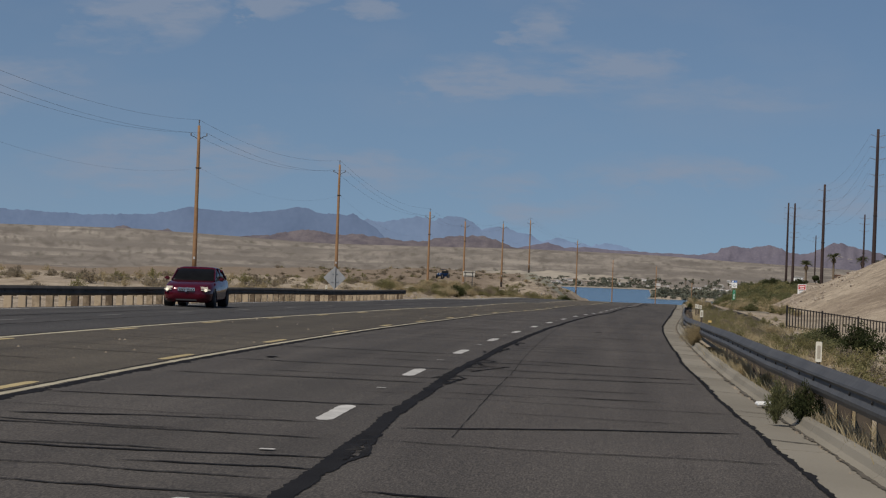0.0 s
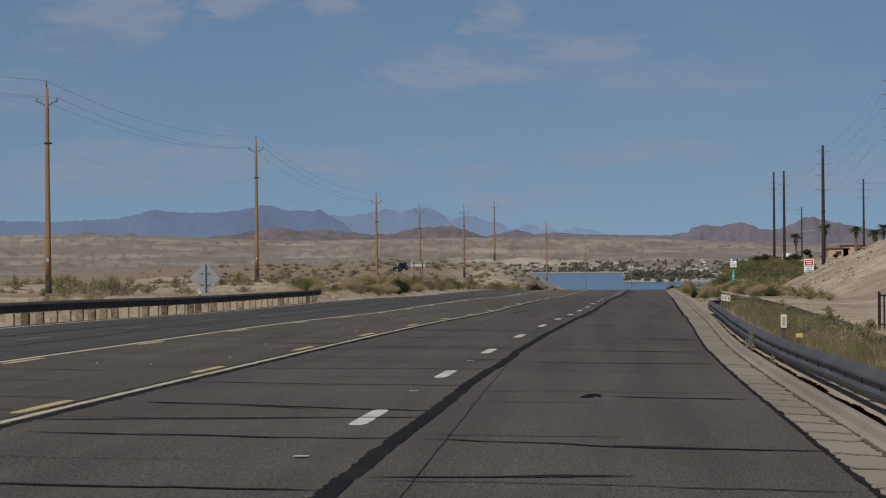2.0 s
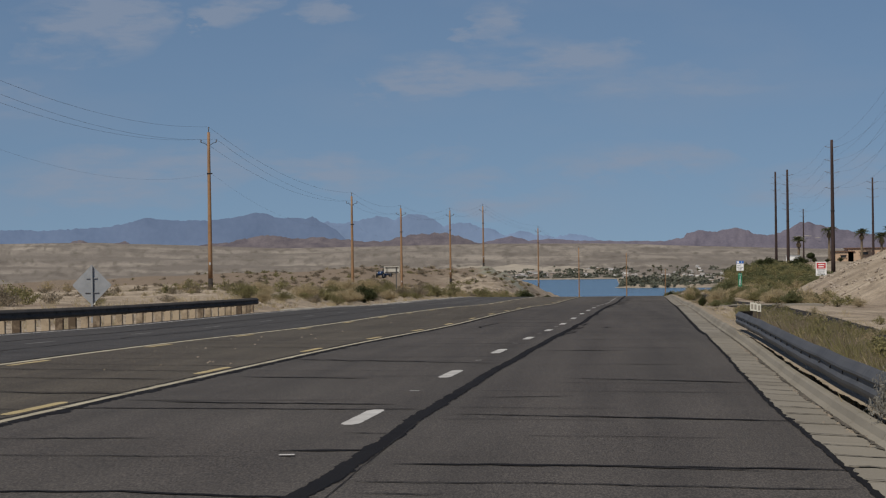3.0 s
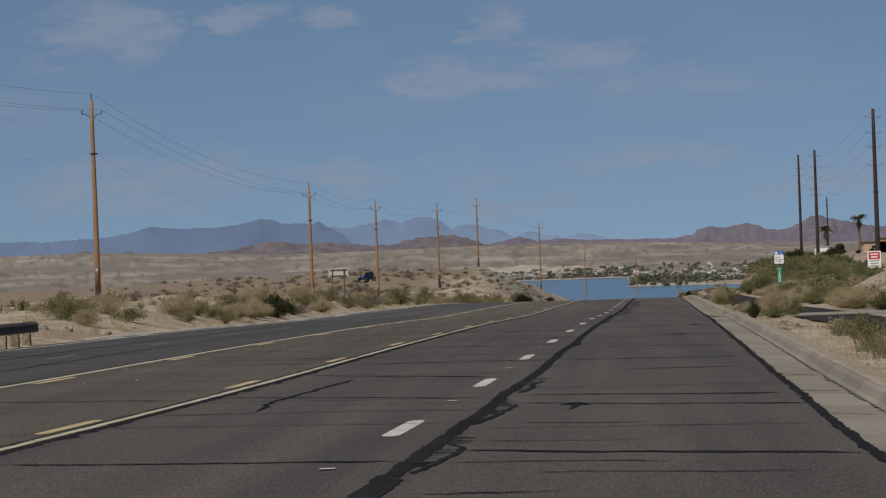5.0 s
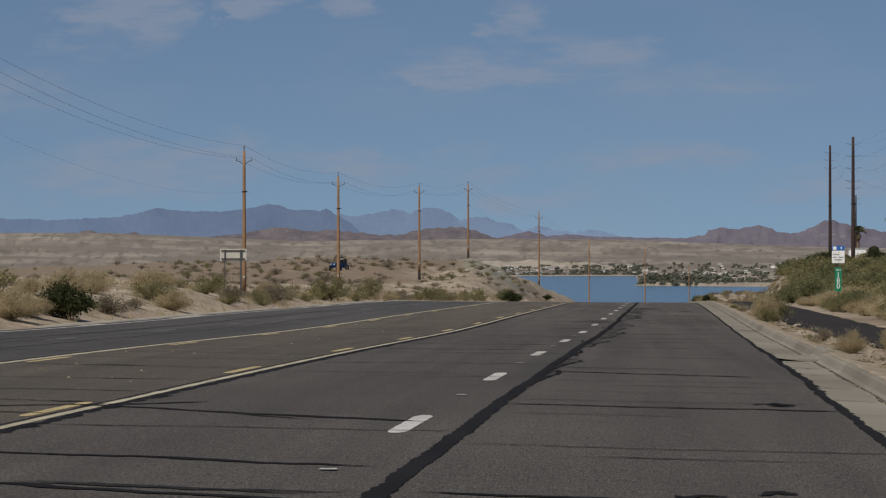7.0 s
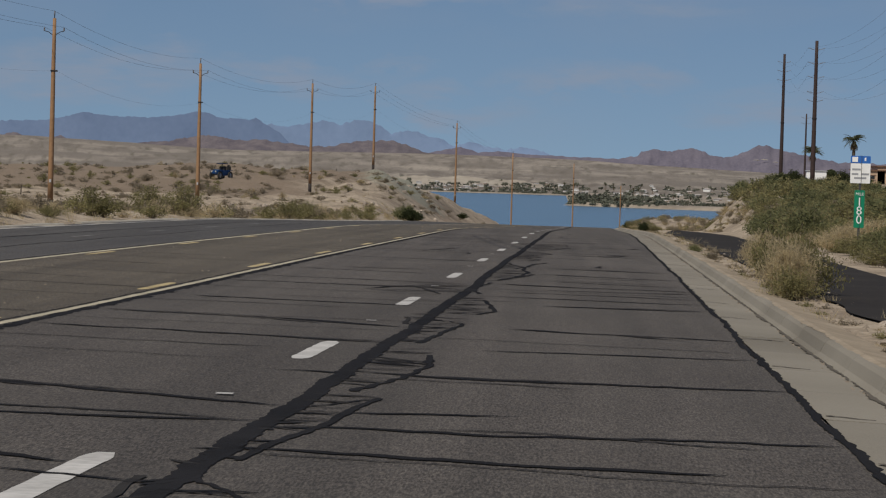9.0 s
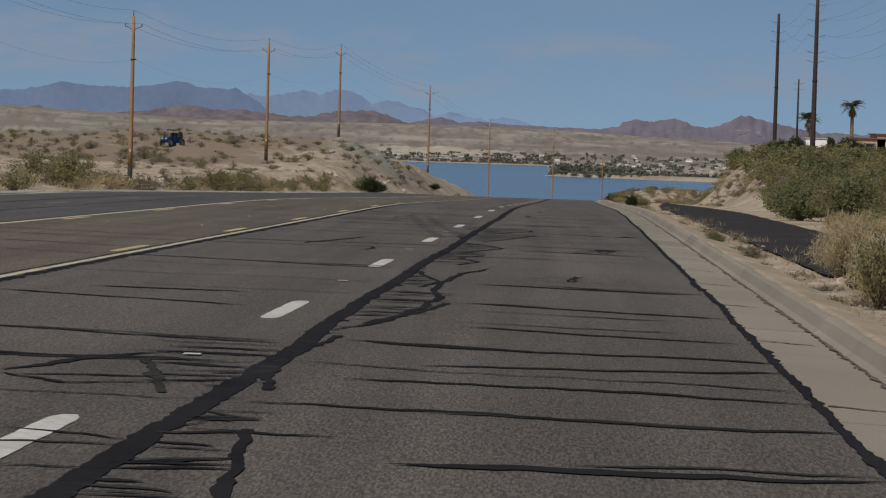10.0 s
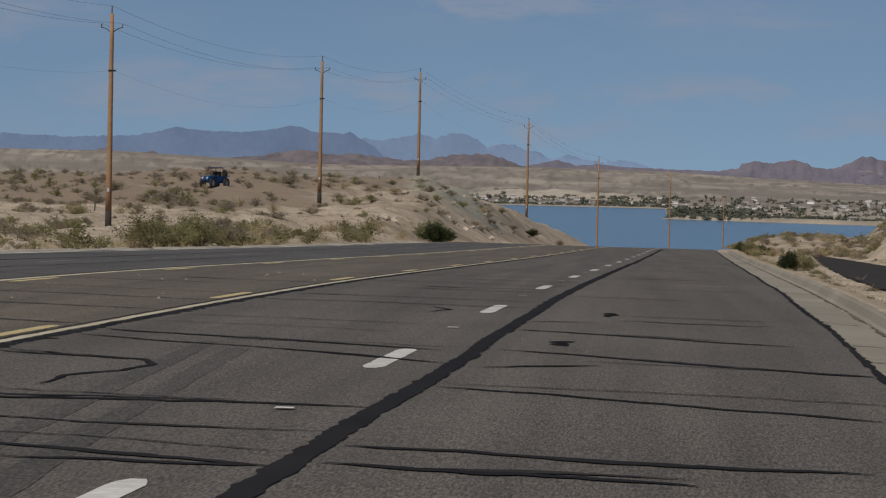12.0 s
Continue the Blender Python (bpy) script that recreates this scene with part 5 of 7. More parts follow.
def plate_bm(w, h, at, thick=0.006, round_=0.05):
    bm = bmesh.new()
    pts = []
    for cx, cz, a0 in ((w / 2 - round_, h / 2 - round_, 0), (-w / 2 + round_, h / 2 - round_, 90), (-w / 2 + round_, -h / 2 + round_, 180), (w / 2 - round_, -h / 2 + round_, 270)):
        for k in range(5):
            a = radians(a0 + 22.5 * k)
            pts.append((at[0] + cx + round_ * math.cos(a), at[2] + cz + round_ * math.sin(a)))
    lo = [bm.verts.new((x, at[1] - thick / 2, z)) for x, z in pts]
    hi = [bm.verts.new((x, at[1] + thick / 2, z)) for x, z in pts]
    bm.faces.new(lo)
    bm.faces.new(hi[::-1])
    for k in range(len(pts)):
        bm.faces.new((lo[k - 1], hi[k - 1], hi[k], lo[k]))
    bmesh.ops.recalc_face_normals(bm, faces=bm.faces)
    return bm


def words(text, size, at, material, parent):
    c = bpy.data.curves.new("lettering", "FONT")
    c.body, c.size, c.align_x, c.align_y, c.extrude = text, size, "CENTER", "CENTER", 0.002
    tmp = bpy.data.objects.new("lettering", c)
    scene.collection.objects.link(tmp)
    me = bpy.data.meshes.new_from_object(tmp.evaluated_get(bpy.context.evaluated_depsgraph_get()))
    bpy.data.objects.remove(tmp)
    me.materials.clear()
    me.materials.append(material)
    ob = new("lettering", me)
    ob.parent = parent
    ob.matrix_basis = pose(*at, 90, 0, 0)
    return ob


def diamond_sign():
    x, y = -15.85, 168.4
    g = height(x, y) - 0.1
    s = thing("road_sign", (x, y, g), "diamond-shaped road sign showing its bare grey aluminium back", "road sign")
    top = -0.06 - g
    part("post", post_bm(top, 0.07), M_GREY_BACK, s)
    bm = plate_bm(1.0, 1.0, (0, 0, 0), 0.006, 0.06)
    bmesh.ops.transform(bm, matrix=Matrix.Translation((0, 0.05, top - 0.70)) @ Matrix.Rotation(radians(45), 4, "Y"), verts=bm.verts)
    part("plate", bm, M_GREY_BACK, s, "bare aluminium back of a diamond plate")
    for z in (top - 0.95, top - 0.45):
        part("brace", box_bm((0.5 if z < top - 0.6 else 0.4, 0.02, 0.04), (0, 0.02, z), 0.004), M_GREY_BACK, s)


def board_sign():
    x, y = -15.98, 309.0
    g = height(x, y) - 0.1
    s = thing("road_sign", (x, y, g), "wide road sign seen from its pale back on two posts", "road sign")
    for dx, w in ((-0.42, 0.04), (0.40, 0.09)):
        part("post", box_bm((w, 0.06, -1.42 - g), (dx, 0, (-1.42 - g) / 2), 0.004), M_STEEL, s)
    part("plate", plate_bm(1.34, 0.60, (0, 0.05, -1.68 - g), 0.006, 0.03), M_SIGN_DULL, s, "pale back of a wide plate")
    for z in (-1.47 - g, -1.88 - g):
        part("brace", box_bm((1.2, 0.03, 0.05), (0, 0.01, z), 0.005), M_BROWN, s)


def mile_sign():
    x, y = 13.87, 304.9
    g = height(x, y) - 0.1
    s = thing("milepost", (x, y, g), "white and blue plate above a green milepost on one post", "road sign")
    part("post", post_bm(-1.25 - g, 0.06), M_STEEL, s)
    part("plate", plate_bm(0.60, 0.22, (0, -0.03, -1.37 - g), 0.006, 0.02), M_SIGN_BLUE, s, "blue header plate")
    part("panel", plate_bm(0.17, 0.15, (-0.17, -0.036, -1.37 - g), 0.006, 0.01), M_SIGN_WHITE, s, "white emblem field")
    part("panel", plate_bm(0.05, 0.10, (0.14, -0.036, -1.36 - g), 0.006, 0.01), M_SIGN_WHITE, s, "white emblem")
    w = part("plate", plate_bm(0.60, 0.60, (0, -0.03, -1.79 - g), 0.006, 0.02), M_SIGN_WHITE, s, "white plate with grey writing")
    for k, (bw, z) in enumerate(((0.26, 0.12), (0.20, -0.02), (0.24, -0.02), (0.36, -0.14))):
        part("writing_bar", box_bm((bw, 0.004, 0.055), ((-0.12, -0.16, 0.14, 0)[k], -0.037, -1.79 - g + z)), M_BAR_GREY, w)
    gp = part("plate", plate_bm(0.31, 1.14, (0, -0.03, -2.87 - g), 0.006, 0.03), M_SIGN_GREEN, s, "green milepost plate")
    words("MILE", 0.12, (0, -0.04, -2.42 - g), M_SIGN_WHITE, gp)
    for k, ch in enumerate("180"):
        words(ch, 0.36, (0, -0.04, -2.66 - g - 0.27 * k), M_SIGN_WHITE, gp)


def warning_sign():
    x, y = 23.45, 339.0
    g = height(x, y) - 0.1
    s = thing("road_sign", (x, y, g), "white sign with a red panel on two timber posts", "road sign")
    for dx in (-0.42, 0.42):
        part("post", box_bm((0.09, 0.09, -1.75 - g), (dx, 0.05, (-1.75 - g) / 2), 0.008), M_POST_WOOD, s)
    w = part("plate", plate_bm(1.04, 1.36, (0, -0.01, -2.40 - g), 0.02, 0.03), M_SIGN_WHITE, s, "white plate")
    r = part("panel", plate_bm(0.88, 0.56, (0, -0.026, -2.09 - g), 0.006, 0.02), M_SIGN_RED, w, "red panel")
    for k, bw in enumerate((0.62, 0.5)):
        part("writing_bar", box_bm((bw, 0.006, 0.10), (0, -0.033, -1.98 - g - 0.22 * k)), M_SIGN_WHITE, r)
    for k, bw in enumerate((0.8, 0.66, 0.74)):
        part("writing_bar", box_bm((bw, 0.006, 0.09), (0, -0.024, -2.50 - g - 0.20 * k)), M_BAR_GREY, w)


diamond_sign()
board_sign()
mile_sign()
warning_sign()


# ---- plants ----
def shrub_meshes(seed, style, leaf_mat, sparse=False):
    """Twigs and leaves of a shrub about 1 m high and 1.1 m in half width."""
    rnd = random.Random(seed)
    tv, tf, lv, lf = [], [], [], []

    def twig(points, r):
        k = len(tv)
        for i, p in enumerate(points):
            w = r * (1 - 0.7 * i / (len(points) - 1))
            for a in (0, 2.1, 4.2):
                tv.append((p[0] + w * math.cos(a), p[1] + w * math.sin(a), p[2] + 0.3 * w * math.sin(a)))
        for i in range(len(points) - 1):
            for a in range(3):
                b = (a + 1) % 3
                tf.append((k + 3 * i + a, k + 3 * i + b, k + 3 * i + 3 + b, k + 3 * i + 3 + a))

    def leaf(p, size, slim, up):
        d = Vector((rnd.gauss(0, 1), rnd.gauss(0, 1), rnd.gauss(up, 0.8))).normalized()
        s = d.cross(Vector((rnd.gauss(0, 1), rnd.gauss(0, 1), rnd.gauss(0, 1)))).normalized() * size * slim
        d = d * size
        k = len(lv)
        lv.extend([p - s * 0.4, p + s * 0.4, p + d * 0.6 + s, p + d])
        lf.append((k, k + 1, k + 2, k + 3))

    stems, per, size, slim, up, flat = {"creosote": (44, 62, 0.054, 0.38, 0.3, 1.0), "dry": (120, 80, 0.105, 0.07, 0.6, 0.9), "round": (60, 62, 0.056, 0.30, 0.3, 0.8), "leafy": (58, 88, 0.064, 0.45, 0.2, 1.0)}[style]
    if sparse:
        stems, per, size, slim = 24, 26, size * (1.55 if style == "dry" else 1.9), slim * (1.7 if style == "dry" else 1.15)
    bends = 3 if sparse else 5
    lobes = [(rnd.uniform(0, 6.28), rnd.uniform(0.75, 1.15)) for _ in range(5)]
    for _ in range(stems):
        turn = rnd.uniform(0, math.tau)
        out_ = rnd.random() ** 0.6
        reach = 1.05 * out_ * max(q * (0.6 + 0.4 * math.cos(turn - a)) for a, q in lobes)
        high = (1 - 0.55 * out_**2) * rnd.uniform(0.62, 1.08) * flat
        pts = []
        for i in range(bends):
            s = i / (bends - 1)
            pts.append(Vector((math.cos(turn) * reach * (s ** 1.1) + rnd.gauss(0, 0.02), math.sin(turn) * reach * (s ** 1.1) + rnd.gauss(0, 0.02), high * s ** 0.85)))
        twig(pts, 0.013 if style != "dry" else 0.008)
        for _ in range(per):
            s = rnd.random() ** (0.55 if style != "dry" else 0.8)
            s = 0.15 + 0.85 * s
            i = min(int(s * (bends - 1)), bends - 2)
            p = pts[i].lerp(pts[i + 1], s * (bends - 1) - i)
            p = p + Vector((rnd.gauss(0, 0.075), rnd.gauss(0, 0.075), rnd.gauss(0, 0.06)))
            p.z = max(p.z, 0.01)
            leaf(p, size * rnd.uniform(0.6, 1.4), slim, up)
    return mesh_of("woody_frame", tv, tf, M_TWIG), mesh_of("foliage", lv, lf, leaf_mat)


SHRUBS = {
    "creosote": ([shrub_meshes(s, "creosote", M_LEAF_OLIVE) for s in (1, 2, 3)], "olive-green creosote shrub with thin stems on sand"),
    "green": ([shrub_meshes(s, "leafy", M_LEAF_GREEN) for s in (4, 5)], "dense green leafy shrub on dry ground"),
    "dark": ([shrub_meshes(s, "leafy", M_DARK_BRUSH) for s in (6, 7)], "dark green bushy shrub by the roadside"),
    "dry": ([shrub_meshes(s, "dry", M_LEAF_DRY) for s in (8, 9)], "dry straw-coloured desert bush"),
    "grey": ([shrub_meshes(s, "round", M_LEAF_GREY) for s in (10, 11, 12)], "greyish-brown low desert shrub on bare ground"),
    "pale": ([shrub_meshes(s, "round", M_LEAF_PALE) for s in (15, 16)], "pale grey flowering shrub growing beside the gutter"),
    "olive": ([shrub_meshes(s, "round", M_LEAF_OLIVE) for s in (13, 14)], "rounded olive-yellow desert shrub"),
}


JOINED = {}
STYLE = {"creosote": "creosote", "green": "leafy", "dark": "leafy", "dry": "dry"}
# the same kinds with fewer, larger leaves, for the scattered scrub
FAR_SHRUBS = {kind: [shrub_meshes(s, STYLE[kind] if kind in STYLE else "round", sets[0][1].materials[0], True) for s in (31, 32, 33, 34)] for kind, (sets, label) in SHRUBS.items()}


def shrub(kind, x, y, wide, tall, rnd, z=None, group="", stuff=False):
    sets, label = SHRUBS[kind]
    twigs, leaves = rnd.choice(FAR_SHRUBS[kind] if stuff else sets)
    base = height(x, y) - 0.03 if z is None else z
    if stuff:
        m = np.array(pose(x, y, base, 0, 0, rnd.uniform(0, 360)) @ Matrix.Diagonal((wide, wide, tall, 1)))
        for me in (twigs, leaves):
            co_ = np.empty(len(me.vertices) * 3, np.float32)
            me.vertices.foreach_get("co", co_)
            idx = np.empty(len(me.loops), np.int32)
            me.loops.foreach_get("vertex_index", idx)
            JOINED.setdefault((kind, me.materials[0].name), []).append((co_.reshape(-1, 3) @ m[:3, :3].T + m[:3, 3], idx.reshape(-1, 4)))
        return
    ob = new("shrub")
    ob.matrix_basis = pose(x, y, base, 0, 0, rnd.uniform(0, 360)) @ Matrix.Diagonal((wide, wide, tall, 1))
    tagged(ob, label, "shrub", group)
    for name, me in (("woody_frame", twigs), ("foliage", leaves)):
        new(name, me).parent = ob


def join_scrub():
    """The many small shrubs that nobody could count, by kind."""
    for (kind, mat), some in JOINED.items():
        start, vs, fs = 0, [], []
        for v, f in some:
            vs.append(v)
            fs.append(f + start)
            start += len(v)
        me = bpy.data.meshes.new("desert_scrub")
        v, f = np.concatenate(vs), np.concatenate(fs)
        me.vertices.add(len(v))
        me.vertices.foreach_set("co", v.ravel().astype(np.float32))
        me.loops.add(f.size)
        me.loops.foreach_set("vertex_index", f.ravel().astype(np.int32))
        me.polygons.add(len(f))
        me.polygons.foreach_set("loop_start", np.arange(0, f.size, 4, dtype=np.int32))
        me.polygons.foreach_set("loop_total", np.full(len(f), 4, np.int32))
        me.update(calc_edges=True)
        me.materials.append(bpy.data.materials[mat])
        tagged(new("desert_scrub", me), "scattered small dry desert shrubs on the open ground", "scrub", kind="stuff")


def plant_left():
    rnd = random.Random(21)
    # the row beside the road, from the rail's end on
    y = 219.0
    while y < 480:
        x = float(road_x(y)[0]) - 16.4 - abs(rnd.gauss(0, 2.0))
        k = rnd.choice(("creosote", "creosote", "olive", "dry", "dry", "grey", "grey")) if y > 330 else rnd.choice(("dry", "olive", "olive", "olive", "creosote", "dry", "grey"))
        s = rnd.uniform(0.45, 1.15)
        shrub(k, x, y, s * 1.05, s * rnd.uniform(0.8, 1.15), rnd, group="roadside shrubs", stuff=y > 320)
        y += rnd.uniform(1.2, 3.2)
    for y, o, k, s in ((258, -16.6, "dark", 1.25), (330, -17.5, "creosote", 1.3), (352, -17.2, "creosote", 1.5), (392, -16.6, "creosote", 1.35), (397, -16.9, "olive", 1.3), (402, -16.6, "creosote", 1.3), (411, -17.5, "grey", 1.6), (488, -15.2, "dark", 1.5), (493, -16.2, "green", 1.7), (362, -20.5, "creosote", 1.7), (408, -18, "creosote", 1.4), (425, -19, "olive", 1.0)):
        shrub(k, float(road_x(y)[0]) + o, y, s, s, rnd, group="roadside shrubs")
    # open desert
    for _ in range(430):
        y = rnd.choice((rnd.uniform(150, 440), rnd.uniform(150, 440), rnd.uniform(420, 640)))
        x = float(road_x(y)[0]) - 20 - abs(rnd.gauss(0, 26)) - 0.02 * y
        s = rnd.uniform(0.35, 1.15)
        shrub(rnd.choice(("grey", "grey", "grey", "dry", "creosote")), x, y, s * 0.85, s * 0.95, rnd, group="desert shrubs", stuff=True)
    for y, x, k, s in ((584, -17.5, "grey", 1.2), (592, -14.5, "creosote", 0.9), (601, -12.0, "grey", 0.8), (612, -13.5, "dry", 0.8), (575, -16.0, "creosote", 0.9), (622, -10.5, "grey", 0.9), (566, -19.5, "dry", 0.8), (590, -22.0, "creosote", 0.8), (634, -12.5, "creosote", 0.9), (640, -9.0, "dark", 1.3), (655, -6, "grey", 1.2), (566, -30, "grey", 1.5), (520, -34, "grey", 1.6), (548, -44, "grey", 1.5)):
        shrub(k, x, y, s, s * 0.8, rnd, group="desert shrubs")
    # low brown brush on the hill's flat
    for _ in range(520):
        y = rnd.uniform(400, 640)
        x = float(road_x(y)[0]) - 19 - rnd.uniform(0, 60)
        s = rnd.uniform(0.3, 1.0)
        shrub(rnd.choice(("grey", "grey", "grey", "creosote")), x, y, s * 1.1, s * 0.75, rnd, stuff=True)
    # behind the far guardrail
    for _ in range(110):
        y = rnd.uniform(90, 330)
        x = float(road_x(y)[0]) - 19 - abs(rnd.gauss(0, 16))
        s = rnd.uniform(0.3, 0.7)
        shrub(rnd.choice(("grey", "dry", "creosote")), x, y, s, s * 0.9, rnd, group="desert shrubs", stuff=True)


def plant_right():
    rnd = random.Random(33)
    at = lambda y, o: float(road_x(y)[0]) + o  # noqa: E731
    # single ones by the kerb
    for y, o, k, w, h in ((29.6, 4.80, "dark", 0.24, 0.42), (67.4, 4.72, "dry", 0.32, 0.62), (67.7, 4.80, "olive", 0.25, 0.55), (87.5, 5.3, "grey", 0.25, 0.4), (93, 5.15, "grey", 0.2, 0.36), (110, 5.4, "dry", 0.3, 0.4), (206, 5.35, "dark", 0.24, 0.58), (207, 6.0, "green", 0.42, 0.36),
                          (208.5, 6.6, "green", 0.30, 0.25), (264, 5.5, "dry", 0.52, 1.1), (265.2, 5.9, "olive", 0.62, 1.3), (264.6, 5.45, "grey", 0.42, 0.8), (266, 5.7, "creosote", 0.60, 1.2), (263.4, 5.55, "olive", 0.5, 0.7), (213, 6.2, "dry", 0.55, 0.95), (215.5, 6.5, "dry", 0.6, 1.0), (212, 6.8, "olive", 0.5, 0.75), (217, 6.1, "dry", 0.5, 0.8), (274.5, 5.75, "creosote", 0.5, 0.85), (275.4, 5.95, "dry", 0.55, 0.9), (282.8, 6.3, "dry", 0.6, 1.0), (284.2, 6.5, "grey", 0.5, 0.8), (300, 5.4, "green", 0.25, 0.22), (303, 5.5, "olive", 0.3, 0.25), (290, 5.5, "grey", 0.3, 0.3), (45, 5.0, "dry", 0.2, 0.36), (48.5, 5.1, "dry", 0.24, 0.34), (52, 5.0, "dry", 0.2, 0.32), (40, 5.05, "olive", 0.2, 0.4), (57, 5.1, "dry", 0.22, 0.3), (97.5, 4.95, "pale", 0.36, 0.66), (91, 4.98, "pale", 0.2, 0.34), (222, 5.6, "dry", 0.35, 0.5), (233, 5.7, "grey", 0.3, 0.4), (440, 5.5, "creosote", 0.7, 0.8), (446, 6.4, "dark", 0.8, 0.6), (377, 5.35, "dark", 0.45, 0.62), (378, 5.6, "creosote", 0.55, 0.68),
                          (378.5, 6.0, "creosote", 0.6, 0.5), (470, 5.7, "dark", 0.5, 0.7), (452, 6.0, "creosote", 0.7, 0.8)):
        shrub(k, at(y, o), y, w, h, rnd, z=float(road_z(y)[0]) - 0.02 if o < 5.0 else None, group="kerbside shrubs")
    for _ in range(230):
        y = rnd.uniform(186, 440)
        w = rnd.uniform(0.10, 0.26)
        shrub(rnd.choice(("grey", "grey", "dry", "olive")), at(y, rnd.uniform(5.25, 6.0)), y, w, w * rnd.uniform(0.35, 0.8), rnd, stuff=True)
    # behind the near guardrail
    for y, o, k, w, h in ((50, 9.5, "green", 0.9, 0.8), (57, 9.0, "dark", 0.7, 0.9), (64, 10.0, "green", 1.1, 0.8), (72, 9.2, "dark", 0.8, 1.0), (80, 8.5, "green", 0.8, 0.7), (82.7, 9.0, "dark", 0.6, 0.9), (86, 9.4, "creosote", 0.7, 0.6), (76, 8.0, "olive", 0.6, 0.6), (94, 8.9, "olive", 0.6, 0.5), (104, 8.2, "dry", 0.6, 0.55), (68, 7.6, "olive", 0.5, 0.5), (88, 8.4, "grey", 0.5, 0.4)):
        shrub(k, at(y, o), y, w, h, rnd, group="kerbside shrubs")
    for _ in range(240):
        y = rnd.uniform(20, 190)
        o = 6.2 + abs(rnd.gauss(0, 1.6))
        s = rnd.uniform(0.22, 0.5)
        shrub(rnd.choice(("dry", "grey", "grey", "olive", "creosote")), at(y, o), y, s, s * rnd.uniform(0.8, 1.1), rnd, stuff=True)
    # dry brush before the hedge
    for _ in range(120):
        y = rnd.uniform(216, 318)
        o = 9.4 + abs(rnd.gauss(0, 2.6))
        s = rnd.uniform(0.5, 1.05)
        shrub(rnd.choice(("dry", "dry", "olive", "olive", "dry", "creosote", "green")), at(y, o), y, s, s * 0.9, rnd, group="dry verge shrubs", stuff=o > 11)
    # the long green hedge on the bench
    for i in range(44):
        y = 322 + i * 2.6 + rnd.uniform(-1, 1)
        for twin in range(2):
            x = 14.0 + (y - 322) * 0.075 + rnd.uniform(0, 9)
            s = rnd.uniform(0.95, 1.35)
            shrub(rnd.choice(("green", "olive", "creosote")), x, y, s * 1.25, s * rnd.uniform(0.8, 1.0), rnd, group="hedge shrubs", stuff=twin == 1 or y > 390)
    for i in range(26):
        y = 298 + i * 2.1
        o = 9.6 + 3.2 * max(0, (322 - y) / 24) + rnd.uniform(0, 1.8)
        s = rnd.uniform(0.9, 1.25)
        shrub(rnd.choice(("creosote", "olive", "green")) if y > 318 else rnd.choice(("creosote", "dry", "olive")), at(y, o), y, s * 1.1, s * (1.25 if y > 318 else 0.9), rnd, group="hedge shrubs")
    for i in range(26):
        y = 352 + i * 3.2
        s = rnd.uniform(0.8, 1.2)
        shrub(rnd.choice(("creosote", "olive", "green")), at(y, rnd.uniform(12.8, 15.2) if y > 372 else rnd.uniform(11, 13)), y, s * 1.1, s, rnd, group="hedge shrubs", stuff=y > 390)
    for i in range(36):  # over the short bank
        y = rnd.uniform(402, 446)
        s = rnd.uniform(0.8, 1.25)
        shrub(rnd.choice(("green", "creosote", "olive", "green")), rnd.uniform(21.2, 29), y, s * 1.2, s * 0.85, rnd, group="hedge shrubs", stuff=i % 2 == 1)
    for i in range(22):
        s = rnd.uniform(0.8, 1.5)
        y = rnd.uniform(440, 575)
        shrub(rnd.choice(("green", "creosote", "dark", "olive")), rnd.uniform(23, 31) + (y - 440) * 0.03, y, s, s * 0.85, rnd, group="hedge shrubs")
    for x, y, s in ((13.3, 330, 1.2), (13.9, 337, 1.4), (15.2, 345, 1.5), (22.0, 470, 1.2), (25.5, 480, 1.3), (21, 455, 1.0), (28, 500, 1.3)):
        shrub("green", x, y, s, s * 0.95, rnd, group="hedge shrubs")
    for _ in range(110):  # dry brush on the short bank
        y = rnd.uniform(396, 475)
        s = rnd.uniform(0.25, 0.6)
        shrub(rnd.choice(("grey", "dry", "grey", "olive")), at(y, rnd.uniform(10.4, 14.5)), y, s, s * 0.8, rnd, stuff=True)
    for _ in range(150):
        y = rnd.uniform(432, 570)
        s = rnd.uniform(0.3, 0.75)
        shrub(rnd.choice(("grey", "dry", "olive", "grey")), at(y, rnd.uniform(5.8, 15)), y, s, s * 0.8, rnd, stuff=True)
    for _ in range(90):
        y = rnd.uniform(340, 560)
        o = rnd.uniform(11.5, 19)
        s = rnd.uniform(0.4, 0.9)
        shrub(rnd.choice(("grey", "dry", "olive", "creosote")), at(y, o), y, s, s * 0.8, rnd, stuff=True)


plant_left()
plant_right()
join_scrub()


def blade_stuff(name, label, places, tall, material, seed, per=26):
    """Tufts of dry grass as one piece of stuff."""
    rnd = random.Random(seed)
    v, f = [], []
    for x, y, z in places:
        for _ in range(per):
            a, r = rnd.uniform(0, math.tau), rnd.random() ** 0.5 * 0.16
            h = tall * rnd.uniform(0.4, 1.2)
            bx, by = x + r * math.cos(a), y + r * math.sin(a)
            lx, ly = rnd.gauss(0, 0.35) * h, rnd.gauss(0, 0.35) * h
            w = 0.0035
            k = len(v)
            v += [(bx - w, by, z - 0.03), (bx + w, by, z - 0.03), (bx + lx * 0.64 + w * 0.5, by + ly * 0.64, z + h * 0.66), (bx + lx, by + ly, z + h)]
            f.append((k, k + 1, k + 2, k + 3))
    ob = sheet(name, v, f, material)
    tagged(ob, label, "grass", kind="stuff")


